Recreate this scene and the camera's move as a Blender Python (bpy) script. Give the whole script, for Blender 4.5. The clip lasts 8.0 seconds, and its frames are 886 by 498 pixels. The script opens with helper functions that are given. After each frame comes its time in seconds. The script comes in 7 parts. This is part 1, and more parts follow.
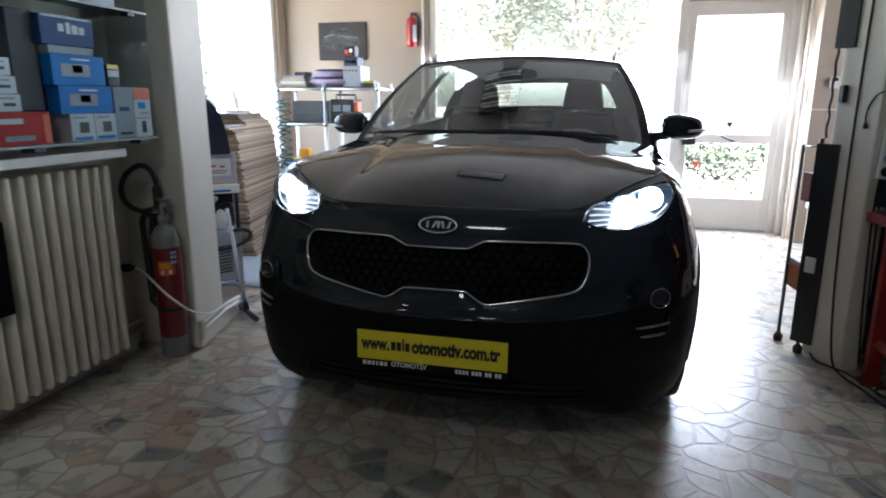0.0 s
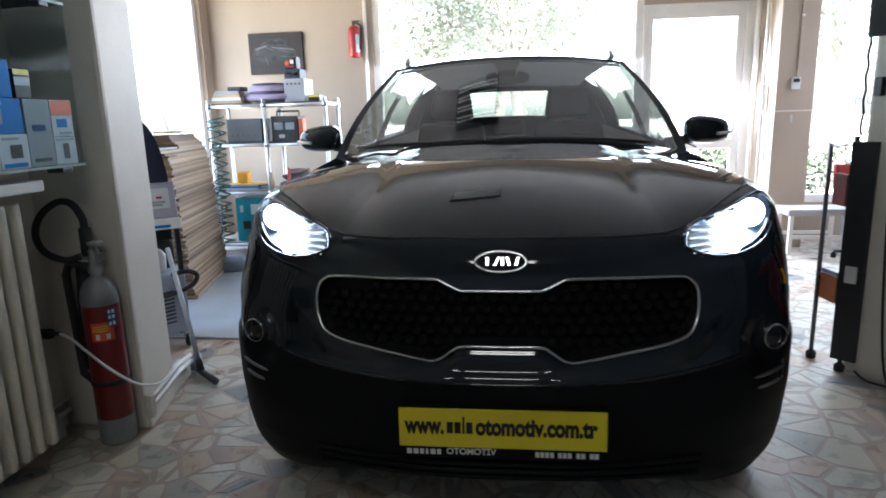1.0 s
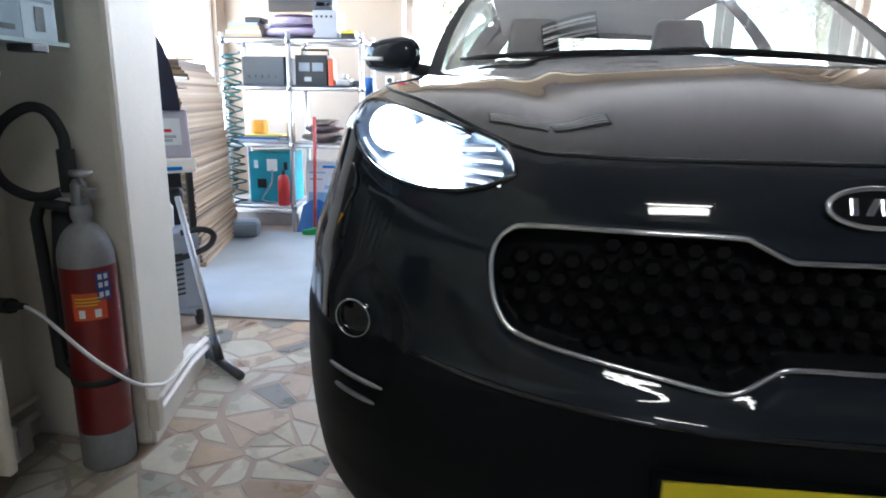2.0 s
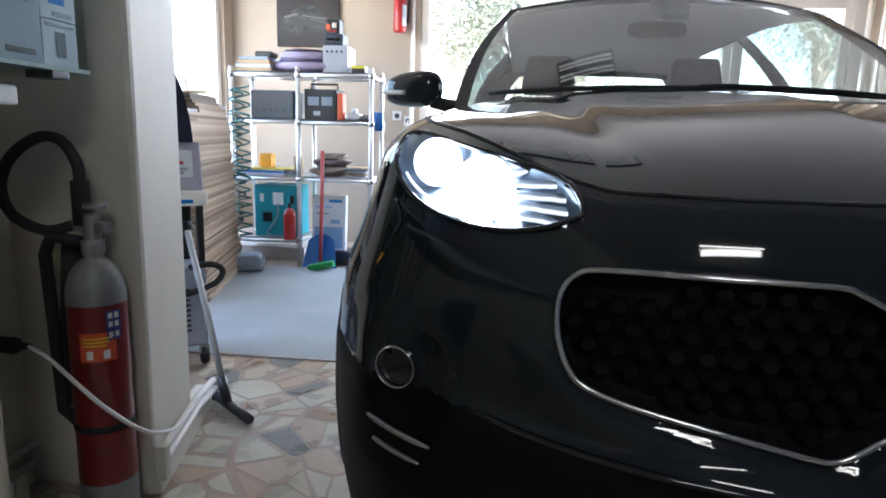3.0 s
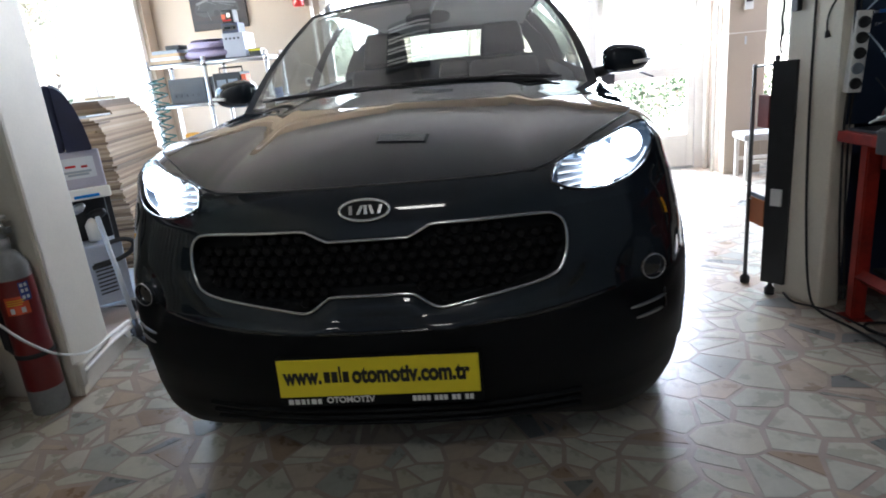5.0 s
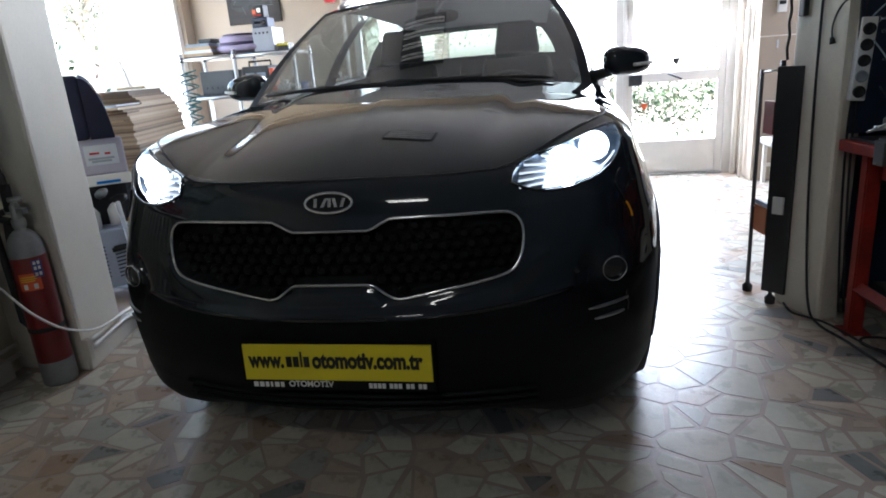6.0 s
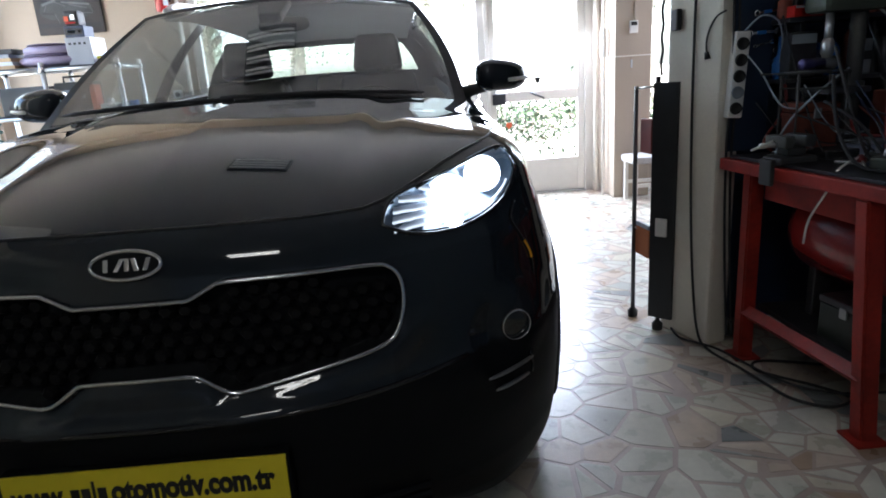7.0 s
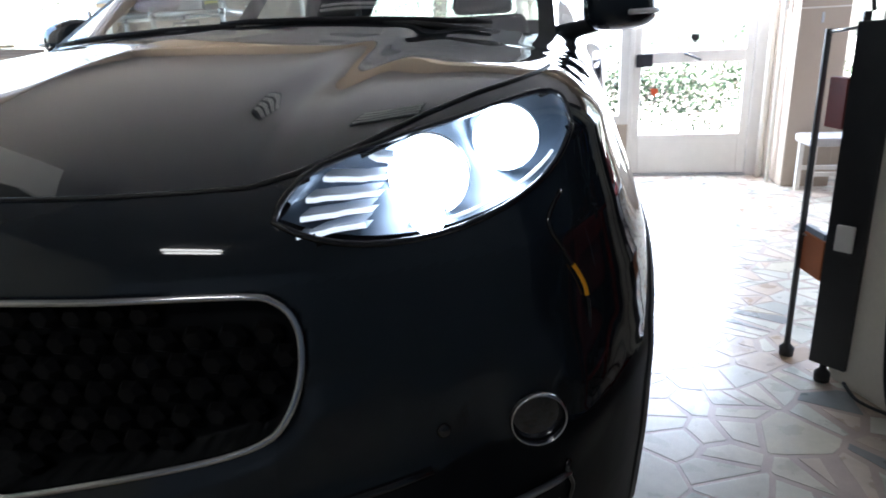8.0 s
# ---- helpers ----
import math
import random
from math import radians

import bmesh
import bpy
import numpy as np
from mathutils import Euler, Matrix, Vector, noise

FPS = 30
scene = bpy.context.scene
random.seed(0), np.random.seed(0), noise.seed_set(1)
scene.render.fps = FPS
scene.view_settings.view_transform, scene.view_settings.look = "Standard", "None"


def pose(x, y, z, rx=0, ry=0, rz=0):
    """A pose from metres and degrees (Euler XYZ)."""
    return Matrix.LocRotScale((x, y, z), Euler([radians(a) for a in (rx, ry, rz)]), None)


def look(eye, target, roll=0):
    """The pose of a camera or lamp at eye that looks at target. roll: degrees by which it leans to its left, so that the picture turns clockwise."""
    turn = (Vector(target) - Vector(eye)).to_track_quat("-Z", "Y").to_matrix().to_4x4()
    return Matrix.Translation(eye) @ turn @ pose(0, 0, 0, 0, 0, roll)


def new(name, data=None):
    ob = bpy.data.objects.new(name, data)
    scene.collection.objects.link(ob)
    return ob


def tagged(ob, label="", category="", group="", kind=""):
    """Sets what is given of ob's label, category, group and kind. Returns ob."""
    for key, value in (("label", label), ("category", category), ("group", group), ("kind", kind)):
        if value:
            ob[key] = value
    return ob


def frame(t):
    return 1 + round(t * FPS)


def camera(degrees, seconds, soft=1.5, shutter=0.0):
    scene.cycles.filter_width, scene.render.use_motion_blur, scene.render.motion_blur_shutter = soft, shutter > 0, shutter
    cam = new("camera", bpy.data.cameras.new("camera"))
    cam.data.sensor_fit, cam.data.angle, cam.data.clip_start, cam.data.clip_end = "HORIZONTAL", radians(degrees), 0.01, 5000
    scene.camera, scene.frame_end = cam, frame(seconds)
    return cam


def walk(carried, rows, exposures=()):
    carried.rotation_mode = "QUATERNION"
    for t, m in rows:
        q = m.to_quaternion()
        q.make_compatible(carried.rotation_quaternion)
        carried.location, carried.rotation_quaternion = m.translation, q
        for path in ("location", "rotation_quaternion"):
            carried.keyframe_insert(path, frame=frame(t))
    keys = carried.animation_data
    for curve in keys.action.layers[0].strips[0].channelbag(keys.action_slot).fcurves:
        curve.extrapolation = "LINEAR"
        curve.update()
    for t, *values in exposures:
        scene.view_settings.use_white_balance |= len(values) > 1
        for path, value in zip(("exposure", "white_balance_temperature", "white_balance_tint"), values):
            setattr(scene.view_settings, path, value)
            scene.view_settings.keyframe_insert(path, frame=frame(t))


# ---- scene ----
cam = camera(70.9, 8.0, 1.8, 0.18)
PATH = [
    (0, (0.514, -1.881, 1.281), (0.039, 0.006, 0.818), 0.2),
    (0.5, (0.282, -1.655, 1.279), (0.06, 0.275, 0.801), -1.1),
    (1, (0.035, -1.444, 1.237), (-0.194, 0.5, 0.826), -1.6),
    (1.5, (-0.247, -0.993, 1.091), (-0.369, 0.937, 0.583), -0.0),
    (2, (-0.481, -0.757, 1.009), (-0.675, 1.177, 0.537), 1.0),
    (2.2, (-0.537, -0.709, 0.994), (-0.746, 1.234, 0.57), 0.9),
    (3.3, (-0.578, -0.684, 1.014), (-0.757, 1.275, 0.653), 1.8),
    (3.5, (-0.546, -0.726, 1.03), (-0.774, 1.229, 0.671), -0.0),
    (4, (-0.254, -1.0, 1.121), (-0.55, 0.916, 0.63), -3.9),
    (4.5, (0.086, -1.284, 1.183), (-0.169, 0.602, 0.57), -4.8),
    (5, (0.362, -1.395, 1.213), (0.138, 0.507, 0.64), -5.5),
    (5.2, (0.468, -1.442, 1.21), (0.176, 0.45, 0.632), -3.1),
    (6.3, (0.578, -1.38, 1.204), (0.213, 0.502, 0.634), -4.7),
    (6.5, (0.565, -1.28, 1.186), (0.327, 0.626, 0.625), -3.3),
    (7, (0.542, -1.024, 1.178), (0.608, 0.9, 0.636), -3.9),
    (7.5, (0.622, -0.707, 1.115), (0.541, 1.216, 0.57), -3.4),
    (8, (0.764, -0.409, 1.062), (0.381, 1.457, 0.454), -2.8),
]
walk(cam, [(t, look(eye, target, roll)) for t, eye, target, roll in PATH],
     [(t, stops, kelvin, 10) for t, stops, kelvin in [(0, 3.68, 6180), (1, 3.87, 6120), (1.5, 4.0, 6180), (2.0, 4.67, 6080), (3.5, 3.89, 6220), (4.0, 3.96, 6400), (4.5, 4.41, 6330), (5.0, 4.21, 6250),
                                                    (6.5, 3.72, 6150), (7.5, 3.72, 6150), (8, 3.84, 6050)]])

# ---- world, sun, exposure ----
world = bpy.data.worlds.new("daylight")
scene.world = world
world.use_nodes = True
wn = world.node_tree.nodes
sky = wn.new("ShaderNodeTexSky")
sky.sky_type = "NISHITA"
sky.sun_disc = False
sky.sun_elevation, sky.sun_rotation = radians(60), radians(156)
sky.air_density, sky.dust_density = 1.0, 3.0
world.node_tree.links.new(sky.outputs["Color"], wn["Background"].inputs["Color"])
wn["Background"].inputs["Strength"].default_value = 0.15

sun = new("sun", bpy.data.lights.new("sun", "SUN"))
sun.data.energy, sun.data.angle, sun.data.color = 5.0, radians(0.6), (1.0, 0.95, 0.88)
sun.matrix_world = look((4, -9, 17), (0, 0, 0))


def area_light(name, place, target, width, height, watts, colour):
    ob = new(name, bpy.data.lights.new(name, "AREA"))
    ob.data.shape, ob.data.size, ob.data.size_y = "RECTANGLE", width, height
    ob.data.energy, ob.data.color = watts, colour
    ob.matrix_world = look(place, target)
    return ob


# daylight through the shop window, the door and the side windows
area_light("window_daylight", (-0.05, 5.05, 1.5), (-0.05, 1.0, -1.0), 2.6, 2.2, 18, (0.80, 0.85, 1.0))
area_light("door_daylight", (1.72, 5.05, 1.2), (1.72, 1.8, -0.6), 0.75, 1.7, 8.5, (0.80, 0.85, 1.0))
area_light("side_daylight", (-3.15, 3.2, 1.7), (0, 3.0, -0.2), 2.6, 1.8, 0.65, (0.78, 0.84, 1.0))
area_light("annex_daylight", (4.0, 4.0, 1.6), (2.0, 3.0, 0.0), 1.8, 1.8, 7, (0.80, 0.85, 1.0))

# ---- materials ----
def mat(name, colour, rough=0.5, metal=0.0, vary=0.12, scale=6.0, fine=90.0, bump=0.0, coat=0.0, dirt=None, stretch=(1, 1, 1), rough_vary=0.1):
    """A surface with variation at two scales: broad blotches and a fine grain, in object space."""
    m = bpy.data.materials.new(name)
    m.use_nodes = True
    n, l = m.node_tree.nodes, m.node_tree.links
    p = n["Principled BSDF"]
    tc, mp = n.new("ShaderNodeTexCoord"), n.new("ShaderNodeMapping")
    mp.inputs["Scale"].default_value = stretch
    l.new(tc.outputs["Object"], mp.inputs["Vector"])
    big, small = n.new("ShaderNodeTexNoise"), n.new("ShaderNodeTexNoise")
    big.inputs["Scale"].default_value, small.inputs["Scale"].default_value = scale, fine
    big.inputs["Detail"].default_value = 5
    for t in (big, small):
        l.new(mp.outputs["Vector"], t.inputs["Vector"])
    mix = n.new("ShaderNodeMix")
    mix.data_type = "RGBA"
    dark = [c * (1 - vary) for c in colour] if dirt is None else dirt
    mix.inputs["A"].default_value = (*dark, 1)
    mix.inputs["B"].default_value = (*[min(1, c * (1 + vary)) for c in colour], 1)
    add = n.new("ShaderNodeMath")
    add.operation = "MULTIPLY_ADD"
    l.new(small.outputs["Fac"], add.inputs[0])
    add.inputs[1].default_value = 0.35
    l.new(big.outputs["Fac"], add.inputs[2])
    rng = n.new("ShaderNodeMapRange")
    rng.inputs["From Min"].default_value, rng.inputs["From Max"].default_value = 0.42, 0.95
    l.new(add.outputs[0], rng.inputs["Value"])
    l.new(rng.outputs["Result"], mix.inputs["Factor"])
    l.new(mix.outputs["Result"], p.inputs["Base Color"])
    rr = n.new("ShaderNodeMapRange")
    rr.inputs["To Min"].default_value, rr.inputs["To Max"].default_value = max(0.0, rough * (1 - rough_vary)), min(1, rough * (1 + rough_vary))
    l.new(big.outputs["Fac"], rr.inputs["Value"])
    l.new(rr.outputs["Result"], p.inputs["Roughness"])
    p.inputs["Metallic"].default_value = metal
    if coat:
        p.inputs["Coat Weight"].default_value, p.inputs["Coat Roughness"].default_value = coat, 0.03
    if bump:
        b = n.new("ShaderNodeBump")
        b.inputs["Strength"].default_value, b.inputs["Distance"].default_value = bump, 0.003
        l.new(add.outputs[0], b.inputs["Height"])
        l.new(b.outputs["Normal"], p.inputs["Normal"])
    return m


def glow(name, colour, strength):
    m = bpy.data.materials.new(name)
    m.use_nodes = True
    p = m.node_tree.nodes["Principled BSDF"]
    p.inputs["Base Color"].default_value = (0.8, 0.8, 0.8, 1)
    p.inputs["Emission Color"].default_value = (*colour, 1)
    p.inputs["Emission Strength"].default_value = strength
    return m


def thin_glass(name, tint, ior=1.5, edge=0.75):
    """A pane: clear, tinted, with the mirror gloss of glass."""
    m = bpy.data.materials.new(name)
    m.use_nodes = True
    n, l = m.node_tree.nodes, m.node_tree.links
    n.remove(n["Principled BSDF"])
    clear, gloss, mix = n.new("ShaderNodeBsdfTransparent"), n.new("ShaderNodeBsdfGlossy"), n.new("ShaderNodeMixShader")
    clear.inputs["Color"].default_value = (*tint, 1)
    gloss.inputs["Roughness"].default_value = 0.02
    face, power, scale = n.new("ShaderNodeLayerWeight"), n.new("ShaderNodeMath"), n.new("ShaderNodeMath")
    face.inputs["Blend"].default_value = 0.5
    power.operation, scale.operation = "POWER", "MULTIPLY_ADD"
    power.inputs[1].default_value = 5.0
    scale.inputs[1].default_value, scale.inputs[2].default_value = edge, ((ior - 1) / (ior + 1)) ** 2
    l.new(face.outputs["Facing"], power.inputs[0])
    l.new(power.outputs[0], scale.inputs[0])
    l.new(scale.outputs[0], mix.inputs["Fac"])
    l.new(clear.outputs["BSDF"], mix.inputs[1])
    l.new(gloss.outputs["BSDF"], mix.inputs[2])
    l.new(mix.outputs["Shader"], n["Material Output"].inputs["Surface"])
    return m


def picked(m, colours, source="object"):
    """Gives each piece one of the colours by chance."""
    n, l = m.node_tree.nodes, m.node_tree.links
    p = n["Principled BSDF"]
    if source == "object":
        out = n.new("ShaderNodeObjectInfo").outputs["Random"]
    else:
        out = n.new("ShaderNodeNewGeometry").outputs["Random Per Island"]
    ramp = n.new("ShaderNodeValToRGB")
    ramp.color_ramp.interpolation = "CONSTANT"
    e = ramp.color_ramp.elements
    while len(e) < len(colours):
        e.new(0.5)
    for k, c in enumerate(colours):
        e[k].position = k / len(colours)
        e[k].color = (*c, 1)
    l.new(out, ramp.inputs["Fac"])
    old = p.inputs["Base Color"].links[0].from_socket
    mul = n.new("ShaderNodeMix")
    mul.data_type, mul.blend_type = "RGBA", "MULTIPLY"
    mul.inputs["Factor"].default_value = 1
    l.new(old, mul.inputs["A"])
    l.new(ramp.outputs["Color"], mul.inputs["B"])
    l.new(mul.outputs["Result"], p.inputs["Base Color"])
    return m


WALL = mat("cream_wall_paint", (0.41, 0.335, 0.26), 0.7, vary=0.06, scale=1.6, bump=0.15)
WALL_OLIVE = mat("olive_grey_wall_paint", (0.64, 0.60, 0.49), 0.65, vary=0.10, scale=2.0, bump=0.15)
WALL_BLUE = mat("blue_grey_wall_paint", (0.24, 0.275, 0.33), 0.6, vary=0.10, scale=1.5, bump=0.15)
WALL_GREY = mat("grey_wall_paint", (0.66, 0.615, 0.525), 0.65, vary=0.10, scale=2.2, bump=0.15)
# ceiling seen only in reflections: its dimness is put into the base colour
CEIL = mat("darkened_ceiling_paint", (0.265, 0.25, 0.24), 0.8, vary=0.05, scale=1.2, bump=0.1)
WHITE_FRAME = mat("white_frame_paint", (0.78, 0.74, 0.68), 0.45, vary=0.07, scale=5, bump=0.05)
CREAM_METAL = mat("cream_radiator_enamel", (0.67, 0.625, 0.51), 0.42, vary=0.10, scale=5, bump=0.08)
PAINT = mat("black_car_paint", (0.0145, 0.0195, 0.0255), 0.55, vary=0.2, scale=3, fine=900, coat=1.0, rough_vary=0.05)
PAINT.node_tree.nodes["Principled BSDF"].inputs["Specular IOR Level"].default_value = 0.0
BLACK_PLASTIC = mat("black_plastic", (0.018, 0.018, 0.019), 0.5, vary=0.2, scale=20, fine=400, bump=0.15)
GLOSS_BLACK = mat("gloss_black", (0.008, 0.008, 0.009), 0.12, vary=0.1, coat=0.6)
CHROME = mat("satin_chrome", (0.72, 0.72, 0.73), 0.16, metal=1.0, vary=0.06, scale=12)
STEEL = mat("worn_steel", (0.42, 0.42, 0.42), 0.38, metal=0.9, vary=0.2, scale=14, bump=0.05)
ALU = mat("aluminium_tube", (0.72, 0.72, 0.71), 0.35, metal=0.7, vary=0.1, scale=10)
RUBBER = mat("black_rubber", (0.02, 0.02, 0.021), 0.75, vary=0.25, scale=12, bump=0.2)
FABRIC_DARK = mat("dark_seat_fabric", (0.013, 0.013, 0.014), 0.9, vary=0.25, scale=20, fine=500, bump=0.3)
LINER = mat("grey_headliner", (0.08, 0.08, 0.08), 0.95, vary=0.08, scale=15, fine=500, bump=0.1)
GLASS = thin_glass("window_glass", (0.96, 0.98, 0.97), 1.4, 0.35)
CAR_GLASS = thin_glass("car_glass", (0.54, 0.58, 0.56), 2.05, 1.0)
SIDE_GLASS = thin_glass("tinted_side_glass", (0.56, 0.60, 0.58), 1.6, 1.0)
REAR_GLASS = thin_glass("rear_glass", (0.86, 0.89, 0.88), 1.5, 0.8)
CASE_GLASS = thin_glass("case_glass", (0.93, 0.96, 0.96), 1.04, 0.10)
LENS = thin_glass("lamp_lens", (0.96, 0.97, 1.0))
LAMP_ON = glow("headlamp_light", (0.78, 0.89, 1.0), 2.6)
GUIDE_ON = glow("light_guide", (0.80, 0.90, 1.0), 0.075)
TUBE_ON = glow("fluorescent_light", (0.97, 0.965, 0.93), 1.5)
YELLOW = mat("yellow_plate_paint", (0.72, 0.60, 0.02), 0.4, vary=0.05)
INK = mat("black_ink", (0.012, 0.012, 0.012), 0.5, vary=0.1)
WHITE_INK = mat("white_ink", (0.75, 0.75, 0.75), 0.5, vary=0.04)
WHITE_PLASTIC = mat("white_plastic", (0.72, 0.71, 0.68), 0.4, vary=0.06)
RED_PAINT = mat("red_extinguisher_paint", (0.17, 0.011, 0.011), 0.30, vary=0.2, scale=7, coat=0.4, bump=0.03)
RED_BENCH = mat("worn_red_bench_paint", (0.27, 0.014, 0.006), 0.55, vary=0.45, scale=6, fine=60, bump=0.15)
MAT_GREY = mat("grey_rubber_mat", (0.33, 0.37, 0.39), 0.36, vary=0.15, scale=3, fine=120, bump=0.1)
BLUE_CARD = mat("blue_carton", (0.003, 0.17, 0.52), 0.55, vary=0.12)
NAVY_CARD = mat("navy_carton", (0.006, 0.045, 0.17), 0.55, vary=0.12)
WHITE_CARD = mat("white_carton", (0.52, 0.56, 0.60), 0.5, vary=0.06)
GREY_CARD = mat("grey_carton", (0.26, 0.30, 0.34), 0.5, vary=0.08)
RED_CARD = mat("red_carton", (0.40, 0.014, 0.012), 0.55, vary=0.12)
ORANGE = mat("orange_print", (0.66, 0.10, 0.03), 0.5, vary=0.1)
for card in (BLUE_CARD, NAVY_CARD, WHITE_CARD, GREY_CARD, RED_CARD):
    card.node_tree.nodes["Principled BSDF"].inputs["Specular IOR Level"].default_value = 0.2
BROWN_CARD = mat("brown_cardboard", (0.42, 0.30, 0.18), 0.8, vary=0.12, bump=0.1)
TEAL = mat("teal_machine_paint", (0.02, 0.30, 0.36), 0.4, vary=0.15)
BLUE_PLASTIC = mat("blue_plastic", (0.02, 0.14, 0.45), 0.4, vary=0.1)
NAVY = mat("navy_panel_paint", (0.010, 0.020, 0.055), 0.5, vary=0.25, scale=8)
DARK_METAL = mat("dark_tool_metal", (0.06, 0.06, 0.065), 0.4, metal=0.6, vary=0.3, scale=12, bump=0.1)
GREY_ENAMEL = mat("grey_machine_enamel", (0.42, 0.46, 0.50), 0.45, vary=0.1)
MARBLE_TINTS = [(0.66, 0.65, 0.59), (0.66, 0.66, 0.60), (0.72, 0.68, 0.60), (0.62, 0.50, 0.41), (0.68, 0.66, 0.62), (0.61, 0.61, 0.57), (0.74, 0.72, 0.66), (0.58, 0.46, 0.36),
                (0.63, 0.62, 0.55), (0.64, 0.54, 0.47), (0.70, 0.69, 0.63), (0.68, 0.67, 0.61), (0.57, 0.47, 0.40), (0.66, 0.62, 0.52), (0.47, 0.48, 0.46), (0.71, 0.70, 0.66), (0.25, 0.27, 0.28), (0.43, 0.31, 0.23)]
MARBLE = picked(mat("polished_marble", (0.74, 0.735, 0.675), 0.29, vary=0.16, scale=9, fine=45, rough_vary=0.35, bump=0.012), MARBLE_TINTS)
MARBLE_REST = picked(mat("polished_marble_rest", (0.74, 0.735, 0.675), 0.29, vary=0.16, scale=9, fine=45, rough_vary=0.35, bump=0.012), MARBLE_TINTS, "island")
GROUT = mat("pink_mortar", (0.37, 0.295, 0.245), 0.38, vary=0.16, scale=9, fine=140, bump=0.012)
CONCRETE = mat("step_concrete", (0.50, 0.48, 0.45), 0.8, vary=0.15, scale=4, bump=0.2)
LEAF = picked(mat("shrub_leaf", (0.9, 0.9, 0.9), 0.5, vary=0.2, scale=20), [(0.23, 0.26, 0.20), (0.28, 0.30, 0.245), (0.185, 0.22, 0.16), (0.33, 0.35, 0.30)], "island")
SHRUB_LEAF = picked(mat("garden_leaf", (0.9, 0.9, 0.9), 0.55, vary=0.2, scale=20), [(0.065, 0.115, 0.055), (0.085, 0.135, 0.07), (0.055, 0.10, 0.045), (0.13, 0.155, 0.10), (0.20, 0.15, 0.13)], "island")
BARK = mat("tree_bark", (0.34, 0.31, 0.28), 0.9, vary=0.3, scale=8, bump=0.4)
EARTH = mat("outside_paving", (0.40, 0.37, 0.33), 0.9, vary=0.15, scale=1.5, fine=40, bump=0.2)
TERRACOTTA = mat("terracotta", (0.45, 0.17, 0.09), 0.8, vary=0.15)
PURPLE = mat("mauve_cushion", (0.32, 0.27, 0.38), 0.6, vary=0.15)
VIOLET = mat("dark_violet_band", (0.07, 0.05, 0.10), 0.5, vary=0.15)
RAG = mat("brown_cloth", (0.22, 0.17, 0.14), 0.95, vary=0.3, scale=12, bump=0.4)


# ---- mesh helpers ----
def part(name, bm, material, parent=None, label="", smooth=False):
    """Links a bmesh as one mesh object, under a thing or a part where one is given."""
    me = bpy.data.meshes.new(name)
    bm.to_mesh(me)
    bm.free()
    for m in (material if isinstance(material, (list, tuple)) else [material]):
        me.materials.append(m)
    if smooth:
        for f in me.polygons:
            f.use_smooth = True
    ob = new(name, me)
    if parent is not None:
        ob.parent = parent
    if label:
        tagged(ob, label)
    return ob


def thing(name, m, label, category, group="", kind=""):
    ob = new(name)
    ob.empty_display_size = 0.05
    ob.matrix_world = m
    return tagged(ob, label, category, group, kind)


def box(x0, x1, y0, y1, z0, z1, bevel=0.0, bm=None, segments=2):
    own = bmesh.new()
    r = bmesh.ops.create_cube(own, size=1.0)
    bmesh.ops.transform(own, matrix=Matrix.Translation(((x0 + x1) / 2, (y0 + y1) / 2, (z0 + z1) / 2)) @ Matrix.Diagonal((x1 - x0, y1 - y0, z1 - z0, 1)), verts=r["verts"])
    if bevel:
        bmesh.ops.bevel(own, geom=own.edges[:], offset=bevel, segments=segments, affect="EDGES", profile=0.6)
    return own if bm is None else joined(bm, own)


def joined(bm, own):
    """Adds a bmesh into another, and frees it."""
    me = bpy.data.meshes.new("tmp")
    own.to_mesh(me)
    own.free()
    bm.from_mesh(me)
    bpy.data.meshes.remove(me)
    return bm


def moved(bm, m):
    bmesh.ops.transform(bm, matrix=m, verts=bm.verts[:])
    return bm


def tube(points, radius, sides=8, closed=False, bm=None, taper=None):
    """A round rod along a line of points."""
    bm = bm or bmesh.new()
    pts = [Vector(p) for p in points]
    rings, n = [], len(pts)
    side = None
    for i, p in enumerate(pts):
        a, b = (pts[i - 1], pts[(i + 1) % n]) if closed else (pts[max(i - 1, 0)], pts[min(i + 1, n - 1)])
        d = (b - a).normalized()
        if side is None:
            side = d.cross(Vector((0, 0, 1)) if abs(d.z) < 0.9 else Vector((1, 0, 0))).normalized()
        side = (side - d * side.dot(d)).normalized()
        up = d.cross(side)
        r = radius if taper is None else radius * taper[i]
        rings.append([bm.verts.new(p + (side * math.cos(k * math.tau / sides) + up * math.sin(k * math.tau / sides)) * r) for k in range(sides)])
    for i in range(n if closed else n - 1):
        a, b = rings[i], rings[(i + 1) % n]
        for k in range(sides):
            bm.faces.new((a[k], a[(k + 1) % sides], b[(k + 1) % sides], b[k]))
    if not closed:
        bm.faces.new(rings[0][::-1])
        bm.faces.new(rings[-1])
    return bm


def lathe(profile, sides=24, bm=None):
    """A turned form about z from (radius, z) pairs."""
    bm = bm or bmesh.new()
    rings = []
    for r, z in profile:
        rings.append([bm.verts.new((r * math.cos(k * math.tau / sides), r * math.sin(k * math.tau / sides), z)) for k in range(sides)] if r > 1e-5 else [bm.verts.new((0, 0, z))])
    for a, b in zip(rings, rings[1:]):
        for k in range(sides):
            q = [a[k % len(a)], a[(k + 1) % len(a)], b[(k + 1) % len(b)], b[k % len(b)]]
            q = list(dict.fromkeys(q))
            if len(q) > 2:
                bm.faces.new(q)
    return bm


